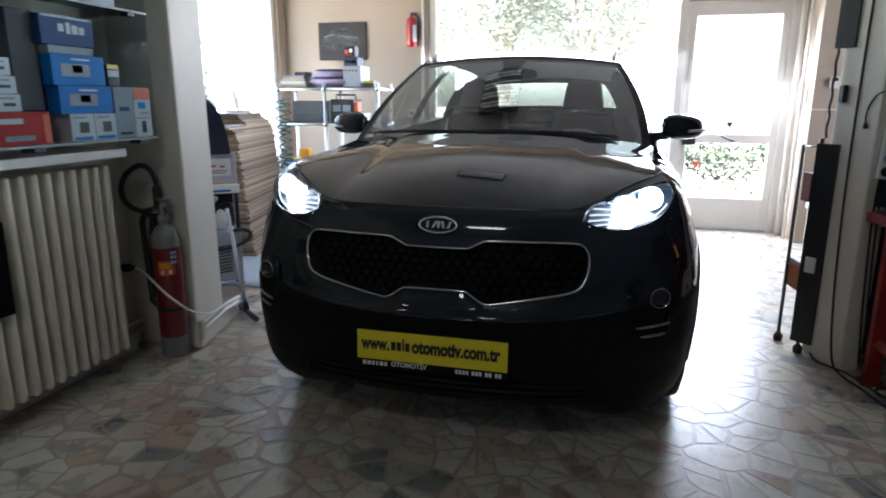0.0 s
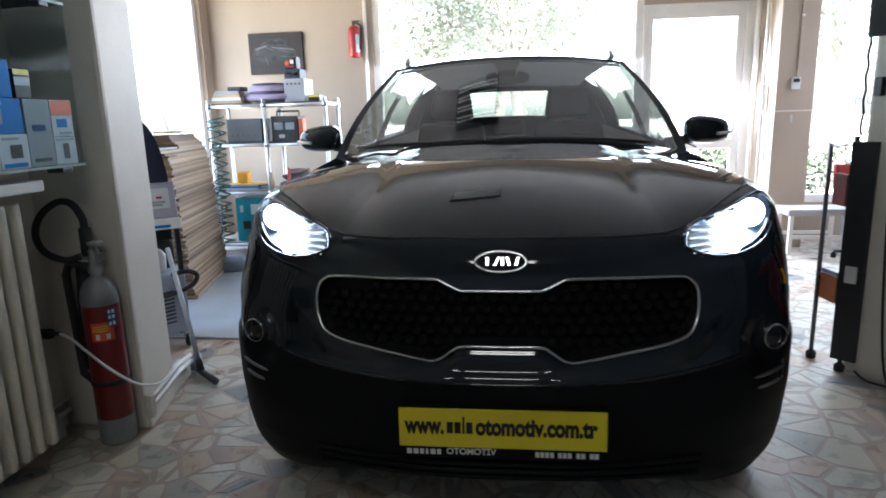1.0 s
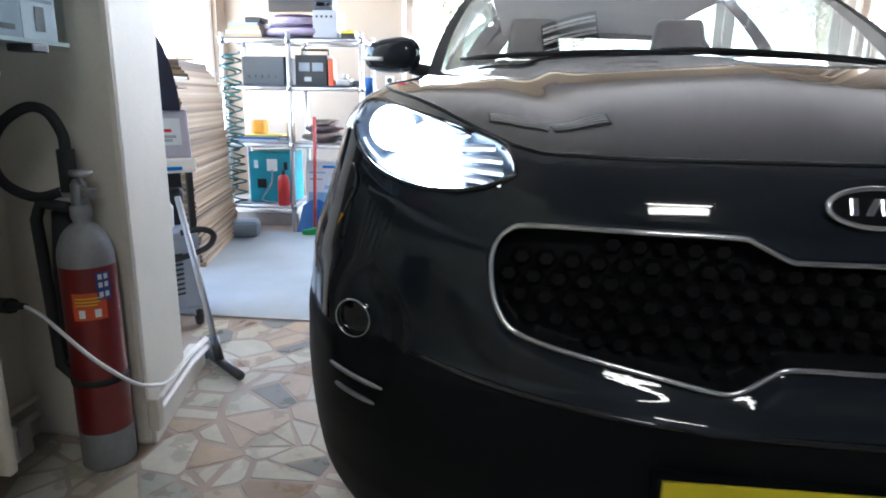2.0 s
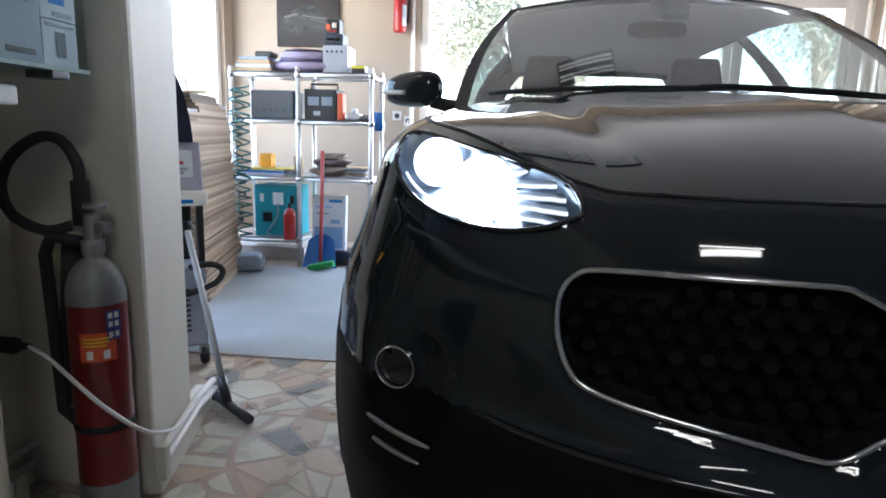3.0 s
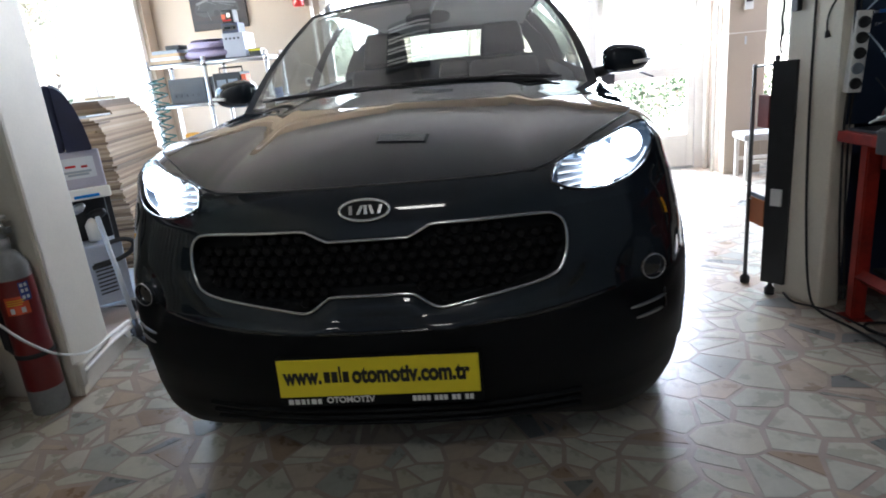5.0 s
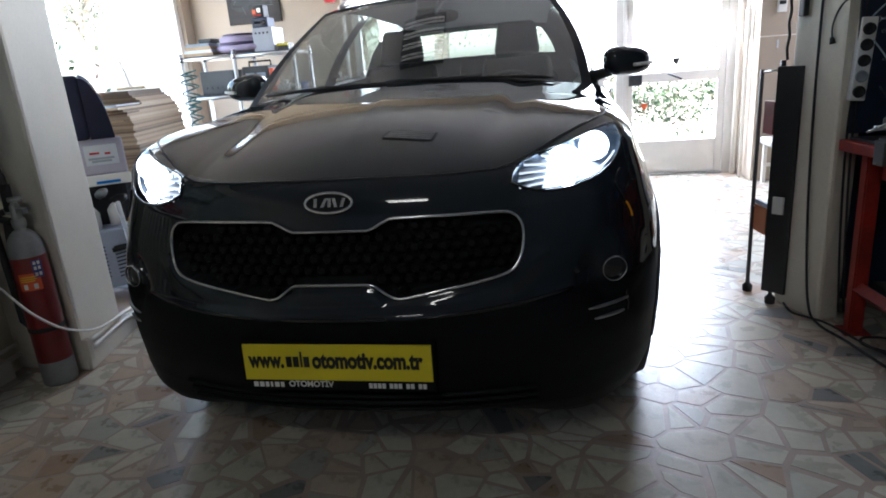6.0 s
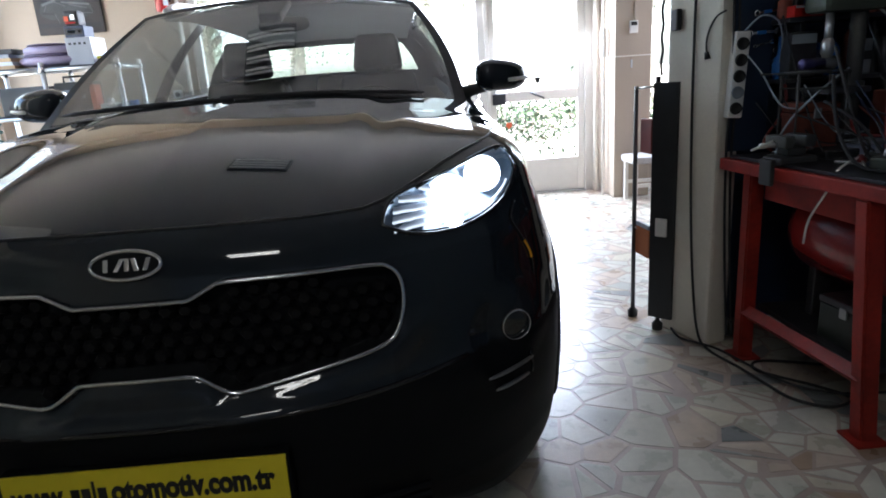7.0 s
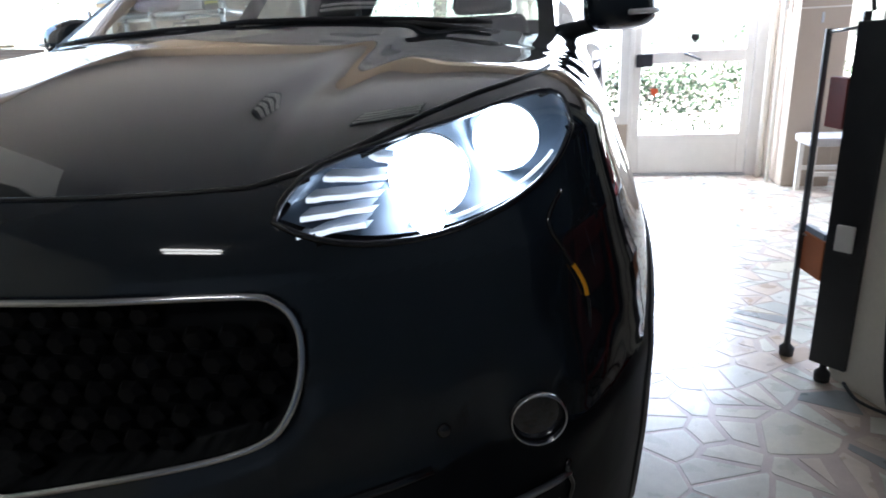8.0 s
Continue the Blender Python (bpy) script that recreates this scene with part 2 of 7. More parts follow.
def prism(outline, z0, z1, bevel=0.0, bm=None):
    """An upright prism over an outline of (x, y)."""
    own = bmesh.new()
    a = [own.verts.new((x, y, z0)) for x, y in outline]
    b = [own.verts.new((x, y, z1)) for x, y in outline]
    own.faces.new(a[::-1])
    own.faces.new(b)
    n = len(outline)
    for k in range(n):
        own.faces.new((a[k], a[(k + 1) % n], b[(k + 1) % n], b[k]))
    bmesh.ops.recalc_face_normals(own, faces=own.faces[:])
    if bevel:
        bmesh.ops.bevel(own, geom=own.edges[:], offset=bevel, segments=2, affect="EDGES", profile=0.6)
    return own if bm is None else joined(bm, own)


def grid(rows, bm=None, flip=False):
    """A sheet through rows of points."""
    bm = bm or bmesh.new()
    v = [[bm.verts.new(p) for p in row] for row in rows]
    for a, b in zip(v, v[1:]):
        for k in range(len(a) - 1):
            q = (a[k], a[k + 1], b[k + 1], b[k])
            bm.faces.new(q[::-1] if flip else q)
    return bm


def words(text, size, depth, m, material, parent, name="lettering", bold=0.0):
    """Raised letters, as a mesh."""
    cu = bpy.data.curves.new(name, "FONT")
    cu.offset = bold
    cu.body, cu.size, cu.extrude, cu.align_x, cu.align_y = text, size, depth, "LEFT", "BOTTOM"
    tmp = bpy.data.objects.new(name, cu)
    scene.collection.objects.link(tmp)
    bpy.context.view_layer.update()
    me = bpy.data.meshes.new_from_object(tmp.evaluated_get(bpy.context.evaluated_depsgraph_get()))
    bpy.data.objects.remove(tmp)
    me.materials.clear()
    me.materials.append(material)
    ob = new(name, me)
    ob.parent = parent
    ob.matrix_local = m
    return ob


def smooth_loop(points, closed=True, steps=4):
    """A rounded line through points."""
    pts, n, res = [Vector(p) for p in points], len(points), []
    for i in range(n if closed else n - 1):
        p0, p1, p2, p3 = (pts[(i + k) % n] if closed else pts[min(max(i + k, 0), n - 1)] for k in (-1, 0, 1, 2))
        for j in range(steps):
            t = j / steps
            res.append(0.5 * ((2 * p1) + (p2 - p0) * t + (2 * p0 - 5 * p1 + 4 * p2 - p3) * t * t + (3 * p1 - p0 - 3 * p2 + p3) * t ** 3))
    if not closed:
        res.append(pts[-1])
    return res

# ---- setting ----
def wall(name, bm, material=WALL, label="", category="wall"):
    return tagged(part(name, bm, material), label, category, "", "structure")


floor = wall("floor", box(-3.3, 5.0, -5.2, 5.1, -0.20, -0.0009), GROUT, "polished broken-marble floor with pinkish mortar joints", "floor")
wall("ceiling", box(-3.3, 5.0, -5.2, 5.1, 2.95, 3.10), CEIL, "plain workshop ceiling, coloured dark to dim its reflections", "ceiling")
beam = box(-3.04, 4.8, 4.60, 4.88, 2.62, 2.95, 0.01)
wall("beam", beam, WALL, "cream painted beam above the shop window", "beam")

# back wall, with the shop window, the door and the annex window
BY0, BY1 = 4.88, 5.08
wall("wall_north", box(-3.3, -1.35, BY0, BY1, 0, 2.95), WALL, "cream painted back wall beside the window")
bm = box(-1.35, 1.25, BY0, BY1, 0, 0.42)
box(-1.35, 1.25, BY0, BY1, 2.62, 2.95, bm=bm)
box(1.25, 2.30, BY0, BY1, 2.22, 2.95, bm=bm)
wall("wall_north_2", bm, WALL, "cream painted wall above and below the openings")
bm = box(2.30, 2.62, 4.43, BY1, 0, 2.95, 0.012)
wall("wall_pier", bm, WALL, "cream painted wall pier with rounded corners")
bm = box(2.62, 5.0, BY0, BY1, 0, 0.35)
box(2.62, 5.0, BY0, BY1, 2.62, 2.95, bm=bm)
wall("wall_annex", bm, WALL, "low cream wall under the annex window")
wall("wall_east", box(4.85, 5.0, -5.2, 4.88, 0, 2.95), WALL_GREY, "dim grey painted side wall")
wall("wall_south", box(-3.3, 5.0, -5.35, -5.2, 0, 2.95), WALL_BLUE, "dim blue-grey painted wall at the rear")
wall("wall_west", box(-2.0, -1.86, -5.2, 0.95, 0, 2.95), WALL_OLIVE, "olive-grey painted wall behind the radiator")
wall("wall_return", box(-3.3, -1.93, 0.95, 1.10, 0, 2.95), WALL, "cream painted return wall")
bm = box(-3.24, -3.04, 1.10, 4.88, 0, 0.60)
box(-3.24, -3.04, 1.10, 4.88, 2.62, 2.95, bm=bm)
box(-3.24, -3.04, 4.72, 4.88, 0.60, 2.62, bm=bm)
wall("wall_west_2", bm, WALL, "cream painted wall round the side window")

# the free-standing piers
wall("pillar_west", prism([(-1.485, 0.785), (-1.565, 1.15), (-1.95, 1.07), (-1.95, 0.815)], 0, 2.95, 0.018), WALL_GREY, "square grey painted pillar with worn corners", "pillar")
wall("pillar_east", prism([(1.60, 1.58), (1.70, 1.33), (1.80, 1.362), (1.76, 1.645)], 0, 2.95, 0.015), WALL_GREY, "square grey painted pillar beside the workbench", "pillar")
wall("wall_tool_2", box(1.765, 2.60, 1.60, 1.72, 0, 2.95), NAVY, "dark blue board wall beside the pillar")
wall("wall_tool", box(2.45, 2.60, 0.10, 1.60, 0, 2.95), NAVY, "dark blue board wall behind the workbench")
wall("wall_tool_3", box(2.45, 2.60, -5.2, 0.0995, 0, 2.95), WALL_BLUE, "blue-grey painted wall beyond the workbench")
bm = prism([(-1.475, 0.80), (-1.60, 1.36), (-1.66, 1.35), (-1.55, 0.79)], 0, 0.085, 0.008)
wall("plinth", bm, WALL_GREY, "low painted plinth along the pillar foot", "plinth")


def window_unit(name, x0, x1, y, z0, z1, bars, label, along_x=True, thick=0.06, lights=(GLASS,)):
    """A glazed frame: two stiles, two rails, bars and panes, along x or along y."""
    def place(a0, a1, b0, b1, d0, d1, bevel=0.004):
        return box(a0, a1, d0, d1, b0, b1, bevel) if along_x else box(d0, d1, a0, a1, b0, b1, bevel)
    w = thing(name, Matrix.Identity(4), label, "window", "", "structure")
    for a0, a1, b0, b1 in ((x0, x0 + 0.07, z0, z1), (x1 - 0.07, x1, z0, z1), (x0 + 0.07, x1 - 0.07, z0, z0 + 0.07), (x0 + 0.07, x1 - 0.07, z1 - 0.07, z1)):
        part("window_frame", place(a0, a1, b0, b1, y, y + thick), WHITE_FRAME, w)
    edges = [x0 + 0.07] + [b for b in bars] + [x1 - 0.07]
    for b in bars:
        part("bar", place(b - 0.025, b + 0.025, z0 + 0.07, z1 - 0.07, y + 0.005, y + thick - 0.005), WHITE_FRAME, w)
    for a0, a1 in zip(edges, edges[1:]):
        p = part("pane", place(a0, a1, z0 + 0.07, z1 - 0.07, y + thick / 2 - 0.003, y + thick / 2 + 0.003, 0), GLASS, w)
        p.visible_shadow = False
    return w


window_unit("window_1", -1.35, 1.25, 4.90, 0.42, 2.62, [], "large fixed shop window in a pale frame")
window_unit("window_2", 1.10, 4.72, -3.14, 0.60, 2.62, [2.75], "tall side window with a white frame", along_x=False)
window_unit("window_3", 2.62, 4.85, 4.90, 0.35, 2.62, [3.7], "annex window in a pale frame")

# the glazed street door
door = thing("door_1", Matrix.Identity(4), "closed cream door with two glass panes and a solid foot panel", "door", "", "structure")
for z0, z1 in ((0.015, 0.33), (0.88, 0.97), (2.09, 2.20)):
    part("rail", box(1.34, 2.10, 4.90, 4.945, z0, z1, 0.006), WHITE_FRAME, door)
for x0, x1 in ((1.285, 1.34), (2.10, 2.165)):
    part("stile", box(x0, x1, 4.90, 4.945, 0.015, 2.20, 0.006), WHITE_FRAME, door)
for z0, z1 in ((0.33, 0.88), (0.97, 2.09)):
    p = part("pane", box(1.34, 2.10, 4.92, 4.926, z0, z1), GLASS, door)
    p.visible_shadow = False
part("lock_box", box(1.30, 1.42, 4.862, 4.90, 0.86, 0.96, 0.006), DARK_METAL, door, "dark metal lock case")
h = tube([(1.66, 4.90, 0.95), (1.66, 4.85, 0.95), (1.68, 4.83, 0.94), (1.77, 4.83, 0.90)], 0.009)
part("door_handle", h, DARK_METAL, door, "dark lever handle", True)
part("sticker", moved(prism([(0, -0.034), (0.028, 0.0), (0.026, 0.03), (-0.026, 0.03), (-0.028, 0.0)], 0, 0.003), pose(1.73, 4.917, 1.06, 90, 0, 0)), INK, door, "small dark shield sticker")
part("sticker", moved(prism([(0, -0.034), (0.028, 0.0), (0.026, 0.03), (-0.026, 0.03), (-0.028, 0.0)], 0, 0.003), pose(1.45, 4.917, 0.66, 90, 0, 0)), ORANGE, door, "small orange sticker")
frame_bm = box(1.25, 1.283, 4.885, 4.96, 0, 2.22, 0.004)
box(2.168, 2.30, 4.885, 4.96, 0, 2.22, 0.004, frame_bm)
box(1.283, 2.168, 4.885, 4.96, 2.203, 2.22, 0, frame_bm)
wall("door_frame", frame_bm, WHITE_FRAME, "pale painted door frame", "door frame")
wall("threshold", box(1.283, 2.168, 4.86, 4.96, -0.002, 0.013, 0.004), STEEL, "worn metal door threshold", "threshold")
for k, (x, y, r) in enumerate(((2.245, 4.80, 0.022), (2.262, 4.62, 0.016))):
    tagged(part("pipe", tube([(x, y, 0.0), (x, y, 2.95)], r, 12), WHITE_FRAME, None, "", True), "cream painted upright heating pipe in the corner", "pipe", "pipes")

# the street outside
wall("ground", box(-60, 60, 5.08, 140, -0.25, -0.05), EARTH, "pale sunlit paving and ground outside", "ground")
wall("ground_2", box(-60, -3.3, -60, 5.08, -0.25, -0.05), EARTH, "pale sunlit ground beside the building", "ground")


def shrub(name, place, size, count, label, seed, kind="shrub", leaves=SHRUB_LEAF):
    """A clump of many small leaves round a few stems."""
    rnd = random.Random(seed)
    s = thing(name, Matrix.Translation(place), label, kind, "plants outside")
    stems = bmesh.new()
    bm = bmesh.new()
    centres = [Vector((rnd.uniform(-0.45, 0.45) * size[0], rnd.uniform(-0.4, 0.4) * size[1], rnd.uniform(0.35, 0.85) * size[2])) for _ in range(14)]
    for c in centres:
        tube([(c.x * 0.3, c.y * 0.3, 0), (c.x * 0.6, c.y * 0.6, c.z * 0.5), tuple(c)], 0.012, 5, bm=stems, taper=[1, 0.7, 0.35])
    for _ in range(count):
        c = rnd.choice(centres)
        p = c + Vector((rnd.gauss(0, 0.16) * size[0], rnd.gauss(0, 0.16) * size[1], rnd.gauss(0, 0.13) * size[2]))
        leaf(bm, p, rnd, 0.05 * (size[2] ** 0.35))
    part("stem", stems, BARK, s)
    part("foliage", bm, leaves, s)
    return s


def leaf(bm, p, rnd, length):
    d = Vector((rnd.gauss(0, 1), rnd.gauss(0, 1), rnd.gauss(0, 0.7))).normalized()
    w = d.cross(Vector((rnd.gauss(0, 1), rnd.gauss(0, 1), rnd.gauss(0, 1)))).normalized()
    a = length * rnd.uniform(0.7, 1.4)
    bm.faces.new([bm.verts.new(q) for q in (p, p + d * a * 0.5 + w * a * 0.28, p + d * a, p + d * a * 0.5 - w * a * 0.28)])


def tree(place, height, spread, seed, leaves):
    rnd = random.Random(seed)
    t = thing("tree", Matrix.Translation(place), "sunlit street tree with a thin uneven leafy crown", "tree", "trees outside")
    trunk = bmesh.new()
    top = height * 0.45
    tube([(0, 0, -0.1), (0.05, 0.02, top * 0.5), (rnd.uniform(-0.2, 0.2), 0.1, top)], 0.16, 9, bm=trunk, taper=[1.2, 0.85, 0.6])
    crown = bmesh.new()
    for k in range(11):
        a = k * 2.4 + rnd.uniform(-0.4, 0.4)
        r = spread * rnd.uniform(0.35, 1)
        base = Vector((0, 0.05, top * rnd.uniform(0.6, 1.0)))
        tip = Vector((math.cos(a) * r, math.sin(a) * r, top + rnd.uniform(0.0, 0.55) * height))
        mid = (base + tip) / 2 + Vector((0, 0, 0.3))
        tube([tuple(base), tuple(mid), tuple(tip)], 0.07, 6, bm=trunk, taper=[1, 0.6, 0.25])
        for _ in range(leaves // 11):
            c = base.lerp(tip, rnd.random() ** 0.5)
            leaf(crown, c + Vector((rnd.gauss(0, 0.3), rnd.gauss(0, 0.3), rnd.gauss(0, 0.36))) * spread * 0.55, rnd, 0.058)
    part("trunk", trunk, BARK, t, "", True)
    part("crown", crown, LEAF, t)
    return t


for k, (x, y, hgt, sp) in enumerate(((-1.6, 11.5, 6.5, 2.2), (0.9, 13.0, 7.0, 2.4), (-4.5, 14.0, 7.5, 2.6), (6.5, 15.0, 7.5, 2.6), (-0.4, 16.0, 8.0, 3.0), (2.3, 17.0, 8.5, 3.0), (-7.5, 9.0, 6.5, 2.4), (-3.0, 10.5, 6.0, 2.3), (0.1, 10.2, 5.6, 2.0), (-2.6, 17.0, 8.5, 3.2), (-9.5, 6.0, 6.5, 2.6))):
    tree((x, y, -0.05), hgt, sp, 20 + k, 21000)
tree((5.2, 9.4, -0.05), 6.0, 1.8, 40, 12000)
for k, (x, y, sx, sz) in enumerate(((1.6, 6.6, 1.0, 0.95), (2.5, 6.9, 1.1, 1.0), (3.5, 6.7, 1.0, 0.9), (0.6, 6.9, 0.9, 0.8))):
    shrub("shrub", (x, y, -0.05), (sx, 0.8, sz), 2600, "green garden shrub outside the door", 50 + k)
shrub("shrub", (-3.75, 3.4, -0.05), (0.9, 0.8, 1.5), 700, "green shrub outside the side window", 61)
for k, x in enumerate((1.55, 1.95, 2.4)):
    pot = thing("flower_pot", Matrix.Translation((x, 5.95, -0.05)), "small terracotta planter box outside the door", "flower pot", "planters")
    part("pot", box(-0.15, 0.15, -0.09, 0.09, 0, 0.2, 0.012), TERRACOTTA if k else WHITE_PLASTIC, pot)
    part("soil", box(-0.13, 0.13, -0.07, 0.07, 0.2, 0.215, 0.004), BARK, pot)

# ---- the car ----
HALF = 0.925


def plan_back(x):
    """How far the nose falls back from the centre line at x."""
    return 0.85 * (1 - max(0.0, 1 - min(1.0, abs(x) / HALF) ** 2.6) ** 0.379)


def ease(a, b, v):
    v = min(1.0, max(0.0, (v - a) / (b - a)))
    return v * v * (3 - 2 * v)


def along(table, v):
    """A smooth value from (place, value) pairs."""
    if v <= table[0][0]:
        return table[0][1]
    for (a, p), (b, q) in zip(table, table[1:]):
        if v <= b:
            return p + (q - p) * (v - a) / (b - a)
    return table[-1][1]


NOSE = [(0.155, 0.23), (0.20, 0.17), (0.25, 0.105), (0.31, 0.06), (0.37, 0.035), (0.43, 0.022), (0.53, 0.018), (0.588, 0.0215), (0.613, 0.044), (0.70, 0.056), (0.77, 0.064), (0.82, 0.0735), (0.858, 0.0838), (0.90, 0.101), (1.2, 0.24)]
TUCK = [(0.155, 0.06), (0.20, 0.03), (0.26, 0.016), (0.33, 0.006), (0.45, 0.0), (0.70, 0.0), (0.85, 0.006), (0.95, 0.016), (1.15, 0.03)]

LEAN = [(0.64, 0.0), (0.75, 0.012), (0.85, 0.038), (0.93, 0.062), (1.0, 0.082)]


def gliding(table, v):
    """The same, with no kinks: a cubic through the pairs."""
    n = len(table)
    if v <= table[0][0] or v >= table[-1][0]:
        return along(table, v)
    k = max(i for i in range(n - 1) if table[i][0] <= v)
    slope = [(table[min(i + 1, n - 1)][1] - table[max(i - 1, 0)][1]) / (table[min(i + 1, n - 1)][0] - table[max(i - 1, 0)][0]) for i in range(n)]
    (a, p), (b, q) = table[k], table[k + 1]
    h, u = b - a, (v - a) / (b - a)
    return p * (1 + 2 * u) * (1 - u) ** 2 + slope[k] * h * u * (1 - u) ** 2 + q * u * u * (3 - 2 * u) + slope[k + 1] * h * u * u * (u - 1)


def outline():
    """Half the plan of the body, from the nose round to the tail: (x, y, nx, ny)."""
    pts = []
    for k in range(193):
        x = HALF * math.sin(k / 192 * math.pi / 2)
        pts.append((x, plan_back(x)))
    for k in range(1, 50):
        y = 0.85 + (3.86 - 0.85) * k / 50
        pts.append((HALF, y))
    for k in range(20, -1, -1):
        x = HALF * math.sin(k / 20 * math.pi / 2)
        pts.append((x, 4.44 - 0.55 * (1 - max(0.0, 1 - (x / HALF) ** 3.2) ** 0.4)))
    res = []
    for i, (x, y) in enumerate(pts):
        a, b = pts[max(i - 1, 0)], pts[min(i + 1, len(pts) - 1)]
        dx, dy = b[0] - a[0], b[1] - a[1]
        if i in (0, len(pts) - 1):
            dy = 0
        q = math.hypot(dx, dy)
        res.append((x, y, dy / q, -dx / q))
    return res


OUT = outline()


def shoulder(x, y):
    """The height at which the flank rolls over."""
    if y < 1.0 and x < HALF - 1e-4:
        return along([(0, 0.858), (0.3, 0.857), (0.45, 0.858), (0.50, 0.868), (0.57, 0.890), (0.65, 0.917), (0.72, 0.936), (0.80, 0.952), (0.86, 0.962), (0.925, 0.975)], x)
    return along([(0.85, 0.975), (1.3, 1.015), (2.2, 1.03), (3.6, 1.08), (4.2, 1.09), (4.5, 1.09)], y)


def skin(i, z, inset=0.0):
    x, y, nx, ny = OUT[i]
    front = ease(1.1, 0.45, y)
    tail = ease(3.7, 4.3, y)
    # the front wings lean in above the waist
    lean = along(LEAN, z) * ease(0.26, 0.62, y) * ease(2.4, 1.2, y)
    d = along(TUCK, z) + inset + lean
    yy = y + front * (gliding(NOSE, z) if y < 2 else 0) * (1 - 0.6 * ease(0.35, 0.75, x) * ease(0.45, 0.25, z)) + tail * (-0.05 * ease(0.6, 1.2, z) - 0.08 * ease(0.45, 0.2, z))
    # the waist crease and the hollow of the doors
    hollow = 0.022 * ease(1.2, 1.5, y) * ease(3.6, 3.2, y) * math.exp(-((z - 0.56) / 0.13) ** 2)
    return Vector((max(0.0, x - nx * (d + hollow)), yy - ny * d, z))


LAMP_LOW = [(0.467, 0.898), (0.503, 0.882), (0.555, 0.870), (0.620, 0.869), (0.680, 0.881), (0.725, 0.902), (0.753, 0.928), (0.767, 0.956)]
LAMP_TOP = [(0.469, 0.913), (0.490, 0.940), (0.560, 0.963), (0.646, 0.985), (0.702, 0.999), (0.738, 1.003), (0.760, 0.990), (0.768, 0.963)]


def eased(line, steps=6):
    """The same line, rounded."""
    n, res = len(line), []
    for i in range(n - 1):
        p0, p1, p2, p3 = (line[min(max(i + k, 0), n - 1)] for k in (-1, 0, 1, 2))
        for j in range(steps):
            t = j / steps
            res.append(tuple(0.5 * (2 * b + (c - a) * t + (2 * a - 5 * b + 4 * c - d) * t * t + (3 * b - a - 3 * c + d) * t ** 3) for a, b, c, d in zip(p0, p1, p2, p3)))
    return res + [line[-1]]


LAMP_LOW, LAMP_TOP = eased(LAMP_LOW), eased(LAMP_TOP)
LAMP = LAMP_LOW + LAMP_TOP[::-1]
GRILLE = [(0.0, 0.806), (0.085, 0.806), (0.108, 0.808), (0.150, 0.828), (0.175, 0.834), (0.30, 0.834), (0.44, 0.832), (0.472, 0.824), (0.490, 0.805), (0.497, 0.775), (0.493, 0.735), (0.478, 0.700), (0.455, 0.680),
          (0.40, 0.665), (0.30, 0.648), (0.20, 0.630), (0.172, 0.628), (0.150, 0.637), (0.118, 0.660), (0.095, 0.668), (0.0, 0.668)]


def inside(poly, x, z):
    hit = False
    for (x0, z0), (x1, z1) in zip(poly, poly[1:] + poly[:1]):
        if (z0 > z) != (z1 > z) and x < x0 + (z - z0) / (z1 - z0) * (x1 - x0):
            hit = not hit
    return hit


def from_line(line, x, z):
    """How far a point lies from a line of points."""
    best = 9.0
    for (x0, z0), (x1, z1) in zip(line, line[1:]):
        dx, dz = x1 - x0, z1 - z0
        t = min(1.0, max(0.0, ((x - x0) * dx + (z - z0) * dz) / (dx * dx + dz * dz)))
        best = min(best, math.hypot(x - x0 - t * dx, z - z0 - t * dz))
    return best


car = thing("car", Matrix.Identity(4), "black compact sport utility vehicle with lit headlamps and a yellow plate", "car")

ROLL = [(0.0, 0.0), (0.014, 0.0081), (0.026, 0.0170), (0.038, 0.0286), (0.050, 0.0431), (0.061, 0.0608), (0.072, 0.0865)]
ARCHES = [(0.915, 0.35), (3.585, 0.35)]
rows = []
for j in range(145):
    rows.append([skin(i, 0.155 + (shoulder(*OUT[i][:2]) - 0.155) * j / 144) for i in range(len(OUT))])
for up, inn in ROLL[1:]:
    rows.append([skin(i, shoulder(*OUT[i][:2]), inn * (0.62 + 0.38 * ease(0.3, 0.75, OUT[i][0]))) + Vector((0, 0, up)) for i in range(len(OUT))])
EDGE = rows[-1]


